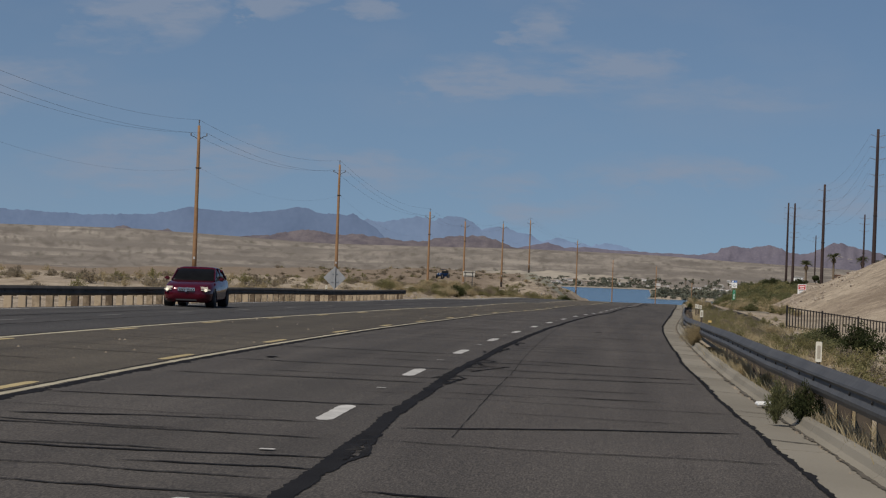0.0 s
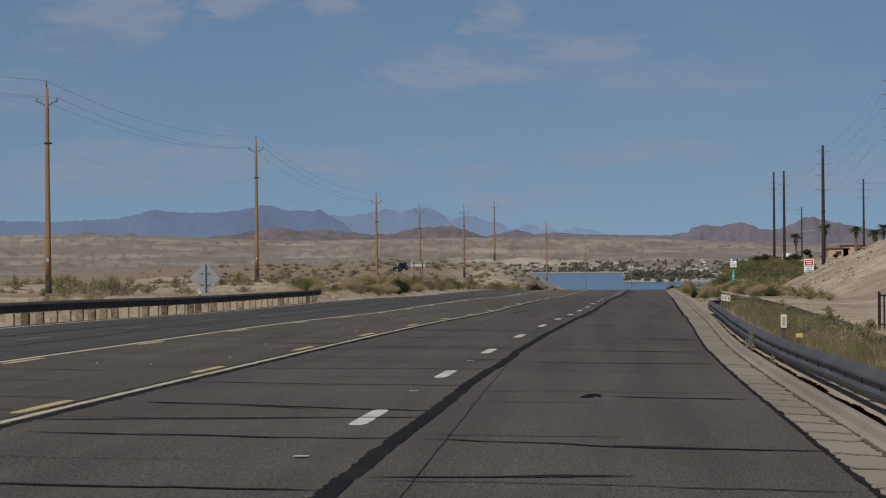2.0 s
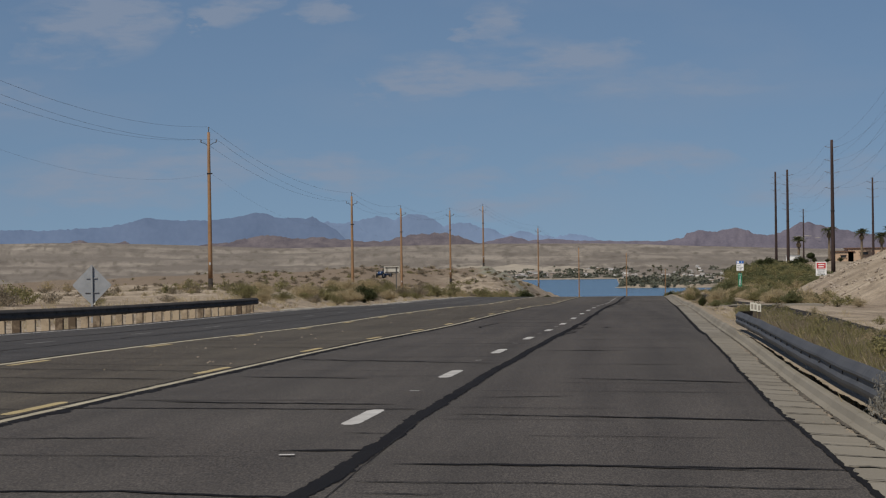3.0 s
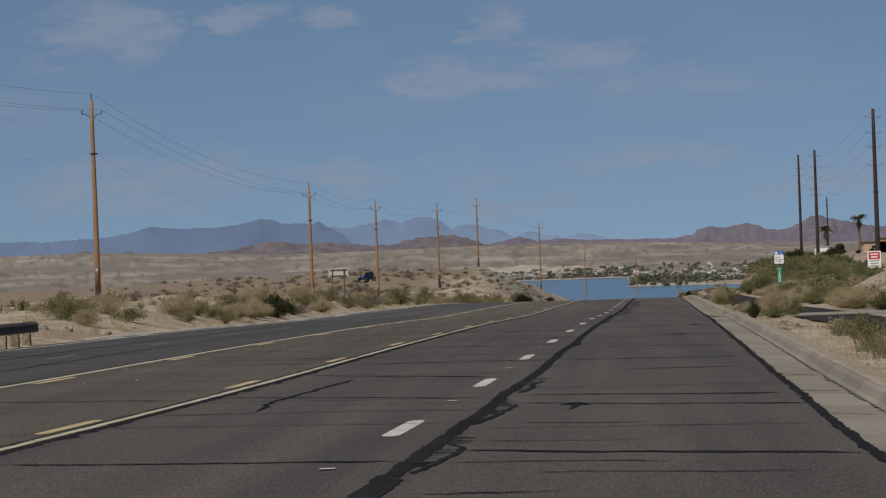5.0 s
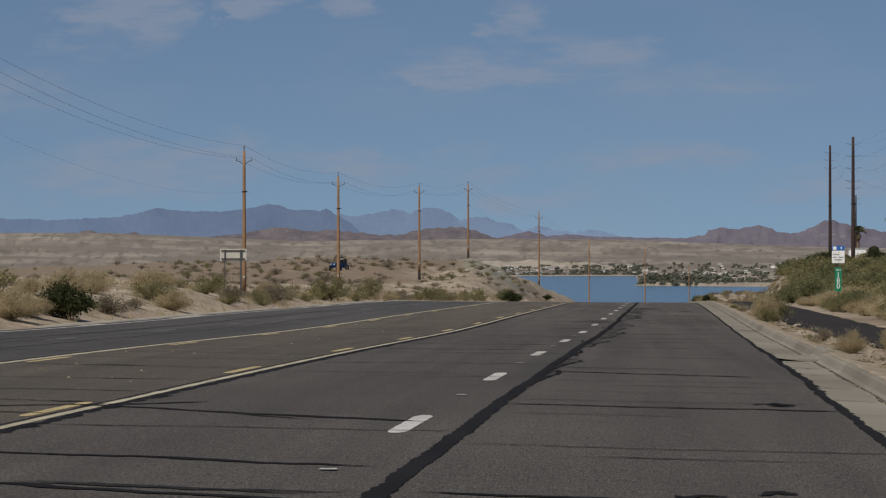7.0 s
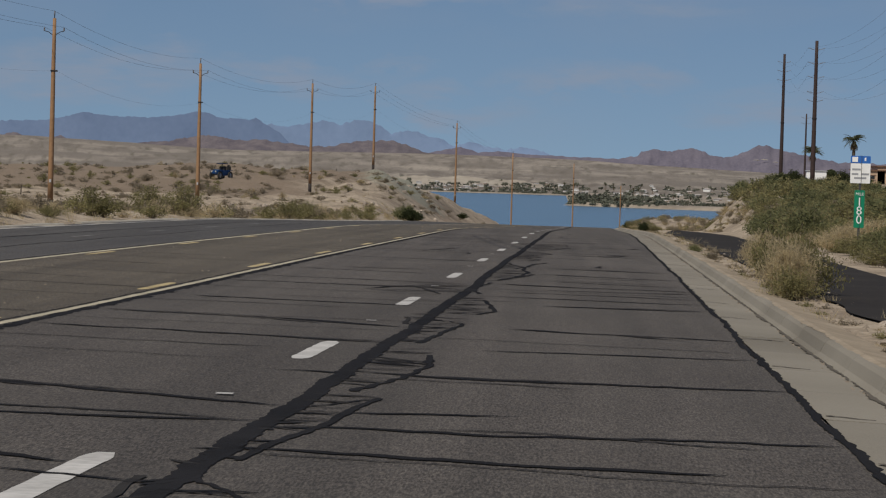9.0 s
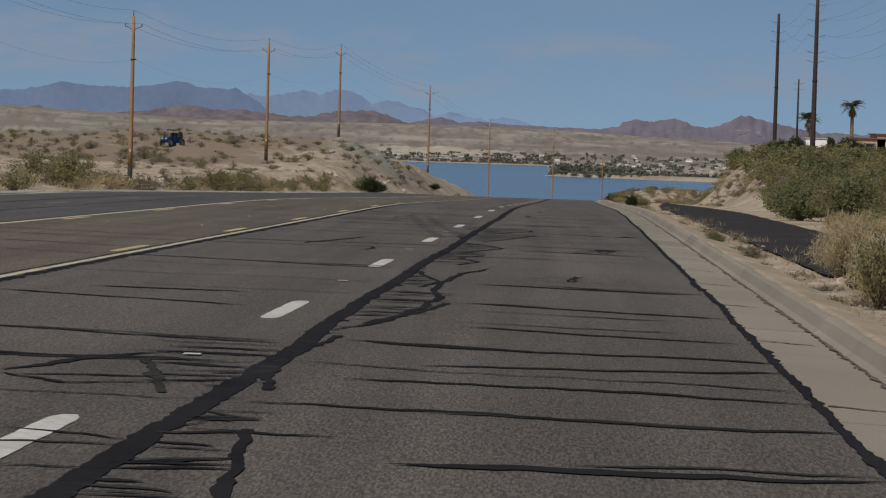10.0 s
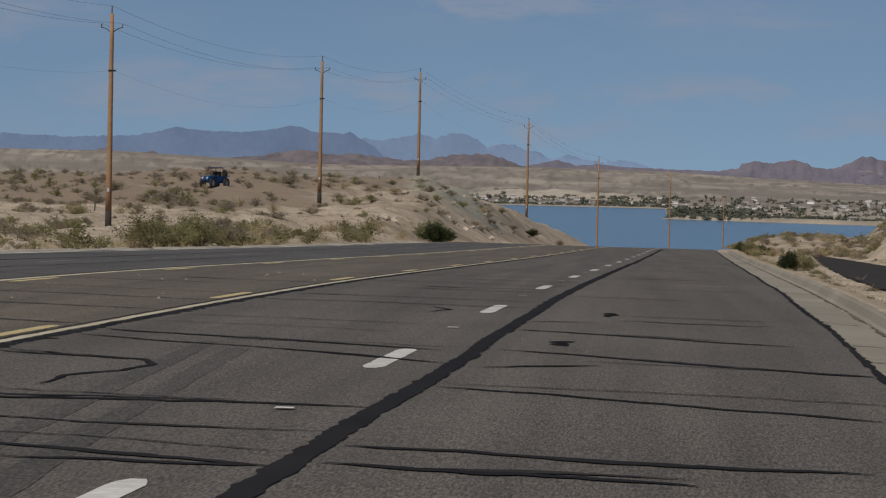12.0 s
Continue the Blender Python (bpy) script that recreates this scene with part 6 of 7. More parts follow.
rg = random.Random(5)
tall_grass = []
for _ in range(430):
    y = rg.uniform(85, 172)
    o = 5.9 + abs(rg.gauss(0, 0.9))
    x = float(road_x(y)[0]) + o
    tall_grass.append((x, y, height(x, y)))
blade_stuff("dry_grass", "tall brownish dry grass behind the guardrail", tall_grass[:250], 0.28, M_LEAF_GREY, 17, 34)
blade_stuff("dry_grass", "olive grass behind the guardrail", tall_grass[250:], 0.34, M_LEAF_OLIVE, 18, 34)
tufts = []
for _ in range(1100):
    y = rg.choice((rg.uniform(15, 185), rg.uniform(15, 185), rg.uniform(185, 470)))
    o = rg.choice((rg.uniform(5.2, 7.2), rg.uniform(5.3, 11)))
    x = float(road_x(y)[0]) + o
    if y > 185 and 6.4 < o < 12:
        continue
    tufts.append((x, y, height(x, y) - (0.09 if y > 150 else 0)))
for _ in range(260):
    y = rg.choice((rg.uniform(20, 66), rg.uniform(20, 135)))
    x = float(road_x(y)[0]) + rg.uniform(4.95, 5.5)
    tufts.append((x, y, height(x, y)))
blade_stuff("dry_grass", "dry straw-coloured grass tufts along the verge", tufts, 0.22, M_LEAF_DRY, 7)
tufts = []
for _ in range(900):
    y = rg.uniform(120, 520)
    x = float(road_x(y)[0]) - 15.4 - abs(rg.gauss(0, 5))
    tufts.append((x, y, height(x, y)))
blade_stuff("dry_grass", "sparse dry grass tufts on the desert edge", tufts, 0.30, M_LEAF_DRY, 8)


# ---- rocks ----
def rock_mesh(seed):
    bm = bmesh.new()
    bmesh.ops.create_icosphere(bm, subdivisions=2, radius=1)
    for v in bm.verts:
        q = v.co * 1.3 + Vector((seed * 7.1, 0, 0))
        v.co *= 0.75 + 0.45 * noise.noise(q) + 0.18 * noise.noise(q * 2.7)
        v.co.z *= 0.65
    me = bpy.data.meshes.new("rock")
    bm.to_mesh(me)
    bm.free()
    me.materials.append(M_ROCK)
    return me


ROCKS = [rock_mesh(i) for i in range(6)]


def rock(x, y, size, rnd):
    ob = new("rock", rnd.choice(ROCKS))
    ob.matrix_basis = pose(x, y, height(x, y) + size * 0.15, rnd.uniform(-20, 20), rnd.uniform(-20, 20), rnd.uniform(0, 360)) @ Matrix.Diagonal((size, size * rnd.uniform(0.7, 1.2), size, 1))
    tagged(ob, "pale angular desert rock lying on sand", "rock", "loose rocks")


rr = random.Random(9)
for _ in range(200):  # tumbled down the end of the mound
    y = rr.uniform(242, 296)
    x = 16.6 + (y - 242) * 0.06 + rr.random() ** 1.3 * 6.5
    rock(x, y, rr.uniform(0.07, 0.27), rr)
for _ in range(50):
    y = rr.uniform(200, 430)
    rock(float(road_x(y)[0]) - 15.8 - abs(rr.gauss(0, 5)), y, rr.uniform(0.06, 0.3), rr)
for _ in range(70):  # in the cut of the hill
    y = rr.uniform(555, 655)
    x = rr.uniform(-24, -4)
    rock(x, y, rr.uniform(0.12, 0.5), rr)
for _ in range(34):  # boulders at the foot of the hill
    y = rr.uniform(425, 505)
    rock(rr.uniform(-31, -13), y, rr.uniform(0.18, 0.55), rr)
for _ in range(26):
    y = rr.uniform(190, 300)
    rock(float(road_x(y)[0]) + rr.uniform(5.4, 6.4), y, rr.uniform(0.05, 0.13), rr)


def pebbles():
    rnd = random.Random(3)
    v, f = [], []
    for _ in range(9500):
        if rnd.random() < 0.5:
            y = rnd.choice((rnd.uniform(120, 620), rnd.uniform(440, 620)))
            x = float(road_x(y)[0]) - 15.2 - abs(rnd.gauss(0, 9 if y < 440 else 26))
            s = rnd.uniform(0.02, 0.10)
        elif rnd.random() < 0.7:
            y = rnd.choice((rnd.uniform(20, 470), rnd.uniform(185, 340)))
            x = float(road_x(y)[0]) + 5.2 + abs(rnd.gauss(0, 0.9))
            s = rnd.uniform(0.012, 0.07)
        else:
            y = rnd.uniform(225, 325)
            x = rnd.uniform(15, 34)
            s = rnd.uniform(0.03, 0.14)
        z = height(x, y)
        k = len(v)
        a = rnd.uniform(0, 3)
        v += [(x + s * math.cos(a + q * 1.571) * rnd.uniform(0.6, 1), y + s * math.sin(a + q * 1.571) * rnd.uniform(0.6, 1), z - 0.01) for q in range(4)] + [(x, y, z + s * rnd.uniform(0.4, 0.8))]
        f += [(k, k + 1, k + 4), (k + 1, k + 2, k + 4), (k + 2, k + 3, k + 4), (k + 3, k, k + 4)]
    ob = sheet("gravel", v, f, M_GRAVEL)
    tagged(ob, "scattered pale gravel and stones on the desert ground", "gravel", kind="stuff")


pebbles()


def road_litter():
    """Small pale stones and bits lying on the turn lane and the gutter."""
    rnd = random.Random(41)
    v, f = [], []
    for i in range(1100):
        y = rnd.uniform(20, 380)
        o = rnd.choice((rnd.uniform(-7.8, -4.0), rnd.uniform(-7.8, -4.0), rnd.uniform(4.3, 4.75)))
        if i > 300:  # a chain of grit at the kerb's foot
            y = rnd.choice((rnd.uniform(20, 130), rnd.uniform(180, 345)))
            o = 4.66 + 0.13 * float(step(100, 170, np.array(y))) - abs(rnd.gauss(0, 0.035))
        p, s = on_road(o, y, 0.0), rnd.uniform(0.012, 0.04)
        p.z += -0.05 if o > 0 else 0
        k, a = len(v), rnd.uniform(0, 3)
        v += [(p.x + s * math.cos(a + q * 1.571), p.y + s * math.sin(a + q * 1.571), p.z) for q in range(4)] + [(p.x, p.y, p.z + s * 0.7)]
        f += [(k, k + 1, k + 4), (k + 1, k + 2, k + 4), (k + 2, k + 3, k + 4), (k + 3, k, k + 4)]
    tagged(sheet("gravel", v, f, M_GRAVEL), "small brown stones lying on the asphalt", "gravel", kind="stuff")


road_litter()


# ---- things beside the road ----
def delineator(x, y, z, tall, label="cream plastic road marker plate on a brown post"):
    d = thing("delineator_post", (x, y, height(x, y) - 0.05), label, "road marker", "delineator posts")
    h = z - (height(x, y) - 0.05)
    part("post", plate_bm(0.075, h - 0.02, (0, 0, h / 2), 0.012, 0.02), M_BROWN, d, "dull brown post")
    head = part("head", plate_bm(0.11, tall, (0, -0.012, h - tall / 2), 0.02, 0.02), M_REFLECTOR, d, "broad pale head plate")
    part("reflector", plate_bm(0.055, tall * 0.62, (0, -0.026, h - tall * 0.5), 0.006, 0.01), M_PALE_KERB, head, "dull tan reflector strip")


for o, y, top, tall in ((5.55, 100.0, 0.69, 0.25), (5.54, 146.5, 0.74, 0.22), (5.66, 147.4, 0.72, 0.22), (5.80, 148.5, 0.69, 0.22)):
    delineator(*on_road(o, y, top)[:], tall)
delineator(float(road_x(49)[0]) + 6.5, 49.0, 0.06, 0.36)
delineator(-17.2, 176.0, -1.35, 0.25)

bx = float(road_x(100.4)[0]) + 5.86
box = thing("reflector_block", (bx, 100.4, height(bx, 100.4)), "small amber reflector on a stub post", "road marker")
part("stub", box_bm((0.06, 0.05, 0.32), (0, 0, 0.16), 0.006), M_STEEL, box)
part("reflector", plate_bm(0.13, 0.08, (0, -0.03, 0.35), 0.012, 0.02), M_AMBER, box, "amber reflector")

slab = part("loose_panel", box_bm((0.36, 0.20, 0.045), (0, 0, 0), 0.012), M_SIGN_WHITE)
slab.matrix_basis = pose(float(road_x(33.7)[0]) + 4.74, 33.7, float(road_z(33.7)[0]), 0, 0, 8)
tagged(slab, "fallen white plastic panel lying in the gutter", "debris")
# a green bush that has taken root in a gap of the kerb
shrub("green", float(road_x(29.4)[0]) + 4.5, 29.4, 0.17, 0.46, random.Random(77), z=float(road_z(29.4)[0]) - 0.03)


def iron_fence():
    a, b = Vector((9.9, 130.0, -1.80)), Vector((14.6, 126.0, -2.30))
    f = thing("fence", a, "black iron picket railing above the sandy slope", "fence")
    d = b - a
    for z in (0.10, 0.96):
        part("rail", tube_bm([Vector((0, 0, z)), d + Vector((0, 0, z))], 0.026, 6), M_IRON, f)
    n = 36
    for i in range(n + 1):
        p = d * (i / n)
        thick = i % 12 == 0
        part("post" if thick else "picket", tube_bm([p + Vector((0, 0, -0.1)), p + Vector((0, 0, 1.06 if thick else 1.0))], 0.045 if thick else 0.026, 6), M_IRON, f)


iron_fence()


def marker_stake(x, y, h):
    s = part("stake", tube_bm([(0, 0, -0.2), (0, 0, h)], [0.06, 0.05], 7), M_BROWN)
    s.matrix_basis = pose(x, y, height(x, y), 2, 3, 0)
    tagged(s, "weathered dark timber stake standing in sand", "stake", "timber stakes")


for x, y, h in ((-33.5, 322, 0.9), (-33.9, 322.4, 0.9), (-44, 470, 0.9), (-36, 500, 0.8), (-28.5, 640, 1.3), (-22.6, 650, 0.9), (-40, 318, 0.7)):
    marker_stake(x, y, h)


# ---- buggy on the hillside ----
M_BLUE_PAINT = surface("blue_paint", (0.006, 0.034, 0.115), (0.010, 0.052, 0.16), 6, 1, 0.35, 0.0, 0.2)
M_TYRE = surface("tyre_rubber", (0.012, 0.012, 0.012), (0.028, 0.027, 0.026), 14, 2, 0.85, 0.4)
M_RIM = surface("alloy_rim", (0.30, 0.30, 0.31), (0.45, 0.45, 0.46), 9, 2, 0.35, 0.0, 0.8)
M_BLACK_TRIM = surface("black_trim", (0.012, 0.012, 0.013), (0.03, 0.03, 0.032), 9, 2, 0.6, 0.1)
M_LIT_LAMP = surface("lit_headlight", (0.75, 0.70, 0.58), (0.9, 0.86, 0.74), 9, 2, 0.15, 0.0)
M_LIT_LAMP.node_tree.nodes["Principled BSDF"].inputs["Emission Color"].default_value = (1.0, 0.86, 0.62, 1)
M_LIT_LAMP.node_tree.nodes["Principled BSDF"].inputs["Emission Strength"].default_value = 0.5
M_LAMP = surface("lamp_glass", (0.50, 0.46, 0.38), (0.64, 0.60, 0.51), 9, 2, 0.4, 0.0)


def wheel_parts(at, r, wide, parent):
    """A tyre with a rim, its axle along x."""
    bm = bmesh.new()
    prof = [(0.60, -0.5), (0.90, -0.5), (1.0, -0.36), (1.0, 0.36), (0.90, 0.5), (0.60, 0.5)]
    rings = []
    for k in range(24):
        a = k * math.tau / 24
        rings.append([bm.verts.new((at[0] + w * wide, at[1] + math.cos(a) * q * r, at[2] + math.sin(a) * q * r)) for q, w in prof])
    for k in range(24):
        x, y = rings[k], rings[(k + 1) % 24]
        for j in range(len(prof)):
            bm.faces.new((x[j], x[(j + 1) % len(prof)], y[(j + 1) % len(prof)], y[j]))
    bmesh.ops.recalc_face_normals(bm, faces=bm.faces)
    tyre = part("wheel", bm, M_TYRE, parent, "black rubber tyre")
    bm = bmesh.new()
    for s in (-0.42, 0.42):
        hub = bm.verts.new((at[0] + s * wide, at[1], at[2]))
        ring = [bm.verts.new((at[0] + s * wide * (0.8 if k % 4 < 2 else 0.5), at[1] + math.cos(k * math.tau / 20) * r * 0.62, at[2] + math.sin(k * math.tau / 20) * r * 0.62)) for k in range(20)]
        for k in range(20):
            bm.faces.new((hub, ring[k], ring[(k + 1) % 20]))
    part("rim", bm, M_RIM, tyre, "metal rim")


def buggy():
    x, y = -36.4, 559.0
    g = height(x, y)
    b = thing("off_road_buggy", (x, y, g - 0.03), "blue off-road buggy with a dark roll cage parked on the hillside", "buggy", turn=-38)
    b.scale = (0.9, 0.85, 1.2)
    for sx in (-0.78, 0.78):
        for sy in (-1.05, 1.05):
            wheel_parts((sx, sy, 0.42), 0.42, 0.30, b)
    bm = bmesh.new()
    secs = [(-1.55, 0.45, 0.60, 0.80), (-1.2, 0.58, 0.50, 0.98), (-0.6, 0.66, 0.42, 1.02), (0.3, 0.68, 0.40, 0.90), (0.9, 0.62, 0.42, 1.0), (1.4, 0.55, 0.55, 0.98), (1.6, 0.40, 0.62, 0.85)]
    rings = [[bm.verts.new((sx * w * (1 if z == lo else 0.82), yy, z)) for sx, z in ((-1, lo), (1, lo), (1, hi), (-1, hi))] for yy, w, lo, hi in secs]
    for p, q in zip(rings, rings[1:]):
        for k in range(4):
            bm.faces.new((p[k], p[(k + 1) % 4], q[(k + 1) % 4], q[k]))
    bm.faces.new(rings[0][::-1])
    bm.faces.new(rings[-1])
    bmesh.ops.recalc_face_normals(bm, faces=bm.faces)
    bmesh.ops.bevel(bm, geom=list(bm.edges), offset=0.04, segments=2, affect="EDGES")
    part("body", bm, M_BLUE_PAINT, b)
    for s in (-1, 1):
        part("cage_bar", tube_bm([(s * 0.62, -0.95, 0.95), (s * 0.60, -0.35, 1.62), (s * 0.58, 0.65, 1.64), (s * 0.62, 1.1, 0.98)], 0.035, 6), M_BLACK_TRIM, b)
        part("door", box_bm((0.03, 0.95, 0.36), (s * 0.67, 0.15, 0.78), 0.01), M_BLUE_PAINT, b)
        part("headlamp", tube_bm([(s * 0.36, -1.56, 0.82), (s * 0.36, -1.44, 0.82)], 0.09, 10), M_LAMP, b)
        part("fender", box_bm((0.34, 0.8, 0.05), (s * 0.76, -1.05, 0.92), 0.02), M_BLUE_PAINT, b)
        part("fender", box_bm((0.34, 0.8, 0.05), (s * 0.76, 1.05, 0.95), 0.02), M_BLUE_PAINT, b)
        part("seat", box_bm((0.46, 0.40, 0.75), (s * 0.32, 0.35, 0.98), 0.06), M_BLACK_TRIM, b)
    part("roof", box_bm((1.22, 1.1, 0.05), (0, 0.15, 1.67), 0.02), M_BLUE_PAINT, b)
    part("cage_bar", tube_bm([(-0.6, -0.35, 1.62), (0.6, -0.35, 1.62)], 0.035, 6), M_BLACK_TRIM, b)
    part("cage_bar", tube_bm([(-0.58, 0.65, 1.64), (0.58, 0.65, 1.64)], 0.035, 6), M_BLACK_TRIM, b)
    part("spare_wheel", tube_bm([(0, 1.45, 1.15), (0, 1.65, 1.2)], 0.34, 14), M_TYRE, b)


buggy()


# ---- red car on the opposite lanes ----
M_RED_PAINT = surface("red_car_paint", (0.058, 0.002, 0.010), (0.085, 0.004, 0.013), 5, 1, 0.13, 0.0, 0.25, gloss=0.6)
M_CAR_GLASS = surface("tinted_car_glass", (0.006, 0.006, 0.007), (0.010, 0.011, 0.012), 5, 1, 0.12, 0.0, gloss=0.05)
M_CHROME = surface("chrome", (0.66, 0.66, 0.66), (0.8, 0.8, 0.8), 5, 1, 0.22, 0.0, 1.0)


def loft(sections, material, name, parent, label="", smooth=True):
    """A skin over cross-sections: each a y and a half outline of (x, z) from the bottom up, mirrored."""
    bm = bmesh.new()
    rings = []
    for yy, half in sections:
        outline = [(-x, z) for x, z in half] + [(x, z) for x, z in reversed(half)]
        rings.append([bm.verts.new((x, yy, z)) for x, z in outline])
    n = len(rings[0])
    for p, q in zip(rings, rings[1:]):
        for k in range(n):
            bm.faces.new((p[k], p[(k + 1) % n], q[(k + 1) % n], q[k]))
    bm.faces.new(rings[0][::-1])
    bm.faces.new(rings[-1])
    bmesh.ops.recalc_face_normals(bm, faces=bm.faces)
    bmesh.ops.bevel(bm, geom=[e for e in bm.edges if e.calc_face_angle(0) > 0.5], offset=0.025, segments=2, affect="EDGES")
    return part(name, bm, material, parent, label, smooth=True)


def turned(bm, at, degrees):
    bmesh.ops.transform(bm, matrix=Matrix.Translation(at) @ Matrix.Rotation(radians(degrees), 4, "Z"), verts=bm.verts)
    return bm


def red_car():
    y = 101.5
    p = on_road(-13.25, y)
    c = thing("car", p, "dark red saloon car with headlamps and a chrome grille", "car")
    # the car's nose points to -y, towards the camera
    shape = []
    for yy, w, lo, mid, hi in ((-2.50, 0.46, 0.32, 0.54, 0.68), (-2.45, 0.62, 0.27, 0.56, 0.73), (-2.34, 0.76, 0.23, 0.58, 0.79), (-2.1, 0.87, 0.20, 0.62, 0.87), (-1.5, 0.92, 0.20, 0.66, 0.95), (-0.95, 0.93, 0.20, 0.68, 1.00), (0.6, 0.93, 0.20, 0.70, 1.02), (1.6, 0.92, 0.22, 0.72, 1.05), (2.2, 0.86, 0.28, 0.70, 1.02), (2.42, 0.74, 0.36, 0.66, 0.92)):
        shape.append((yy, [(w * 0.90, lo), (w, lo + 0.14), (w * 1.0, mid), (w * 0.93, hi - 0.05), (w * 0.78, hi)]))
    loft(shape, M_RED_PAINT, "body", c)
    cabin = []
    for yy, w, hi in ((-1.02, 0.80, 1.01), (-0.30, 0.70, 1.40), (0.05, 0.66, 1.47), (0.9, 0.66, 1.46), (1.35, 0.70, 1.32), (1.75, 0.76, 1.05)):
        cabin.append((yy, [(0.82, 0.98), ((0.82 + w) / 2 + 0.02, (0.98 + hi) / 2), (w, hi - 0.03), (w * 0.8, hi)]))
    loft(cabin, M_CAR_GLASS, "window_glass", c, "dark tinted glass")
    roof = [(yy, [(w + 0.012, hi - 0.045), (w + 0.01, hi - 0.02), (w * 0.8, hi + 0.012), (w * 0.4, hi + 0.02)]) for yy, w, hi in ((-0.22, 0.685, 1.42), (0.05, 0.66, 1.47), (0.9, 0.66, 1.46), (1.3, 0.69, 1.34))]
    loft(roof, M_RED_PAINT, "roof", c)
    for s in (-1, 1):
        part("pillar", tube_bm([(s * 0.80, -1.0, 1.0), (s * 0.70, -0.28, 1.41)], 0.028, 6), M_RED_PAINT, c)
        part("pillar", tube_bm([(s * 0.82, 0.42, 1.0), (s * 0.67, 0.36, 1.45)], 0.03, 6), M_RED_PAINT, c)
        part("pillar", tube_bm([(s * 0.80, 1.70, 1.04), (s * 0.69, 1.28, 1.35)], 0.05, 6), M_RED_PAINT, c)
        lamp_ = part("headlight", turned(box_bm((0.46, 0.22, 0.23), (0, 0, 0), 0.095), (s * 0.64, -2.37, 0.67), s * 24), M_LAMP, c, "clear swept headlight")
        part("bulb", turned(tube_bm([(0, -0.125, 0), (0, -0.08, 0)], 0.055, 12), (s * 0.67, -2.37, 0.66), s * 24), M_LIT_LAMP, lamp_)
        m = part("mirror", box_bm((0.20, 0.12, 0.14), (s * 1.02, -0.72, 1.05), 0.04), M_RED_PAINT, c)
        part("door_handle", box_bm((0.02, 0.16, 0.025), (s * 0.945, 0.25, 0.82), 0.006), M_CHROME, c)
        for yy in (-1.5, 1.45):
            wheel_parts((s * 0.83, yy, 0.345), 0.345, 0.22, c)
            part("wheel_arch", tube_bm([(s * 0.60, yy, 0.36), (s * 0.922, yy, 0.36)], 0.375, 20), M_BLACK_TRIM, c)
    g = part("grille", box_bm((0.80, 0.12, 0.21), (0, -2.47, 0.64), 0.085), M_CHROME, c, "chrome grille frame")
    for k in range(9):
        part("grille_bar", box_bm((0.022, 0.03, 0.12), (-0.26 + 0.065 * k, -2.535, 0.64), 0.006), M_BLACK_TRIM, g)
    part("crest", turned(tube_bm([(0, -0.02, 0), (0, 0.02, 0)], 0.05, 12), (0, -2.55, 0.64), 0), M_CHROME, g)
    part("intake", box_bm((0.80, 0.06, 0.09), (0, -2.455, 0.30), 0.02), M_BLACK_TRIM, c)


red_car()


# ---- right bench: palms, house, cabinet ----
M_PALM_TRUNK = surface("palm_trunk", (0.10, 0.075, 0.05), (0.21, 0.16, 0.11), 8, 2, 0.95, 0.5)
M_PALM_LEAF = surface("palm_frond", (0.075, 0.085, 0.042), (0.165, 0.170, 0.085), 5, 1, 0.7, 0.0, vary=0.2)
let_light_through(M_PALM_LEAF)
M_PALM_DRY = surface("dry_palm_skirt", (0.14, 0.10, 0.055), (0.27, 0.20, 0.12), 5, 1, 0.9, 0.0)
M_STUCCO = surface("tan_stucco", (0.44, 0.31, 0.215), (0.52, 0.375, 0.265), 12, 0.8, 0.9, 0.2)
M_ROOF_TILE = surface("brown_roof", (0.13, 0.075, 0.05), (0.21, 0.12, 0.08), 9, 1, 0.9, 0.3)
M_DARK_GLASS = surface("dark_window", (0.015, 0.017, 0.02), (0.03, 0.034, 0.04), 5, 1, 0.1, 0.0)


def frond_mesh(seed, material, n=22):
    rnd = random.Random(seed)
    v, f = [], []
    spine = [Vector((0.0, s * 1.9 - 0.25 * s * s, 0.55 * s - 1.25 * s * s)) for s in [i / 12 for i in range(13)]]
    for i in range(n):
        s = 0.12 + 0.88 * i / (n - 1)
        k = min(int(s * 12), 11)
        p = spine[k].lerp(spine[k + 1], s * 12 - k)
        length = 0.62 * math.sin(math.pi * (0.15 + 0.8 * s)) + 0.08
        for side in (-1, 1):
            q = p + Vector((side * length, 0.28 * length, -0.25 * length + rnd.uniform(-0.05, 0.05)))
            j = len(v)
            v += [p + Vector((0, -0.035, 0)), p + Vector((0, 0.035, 0)), q]
            f.append((j, j + 1, j + 2))
    for a, b in zip(spine, spine[1:]):
        j = len(v)
        v += [a + Vector((-0.025, 0, 0)), a + Vector((0.025, 0, 0)), b + Vector((0.02, 0, 0)), b + Vector((-0.02, 0, 0))]
        f.append((j, j + 1, j + 2, j + 3))
    return mesh_of("frond", v, f, material)


FRONDS = [frond_mesh(s, M_PALM_LEAF) for s in (1, 2)]
DRY_FROND = frond_mesh(3, M_PALM_DRY)


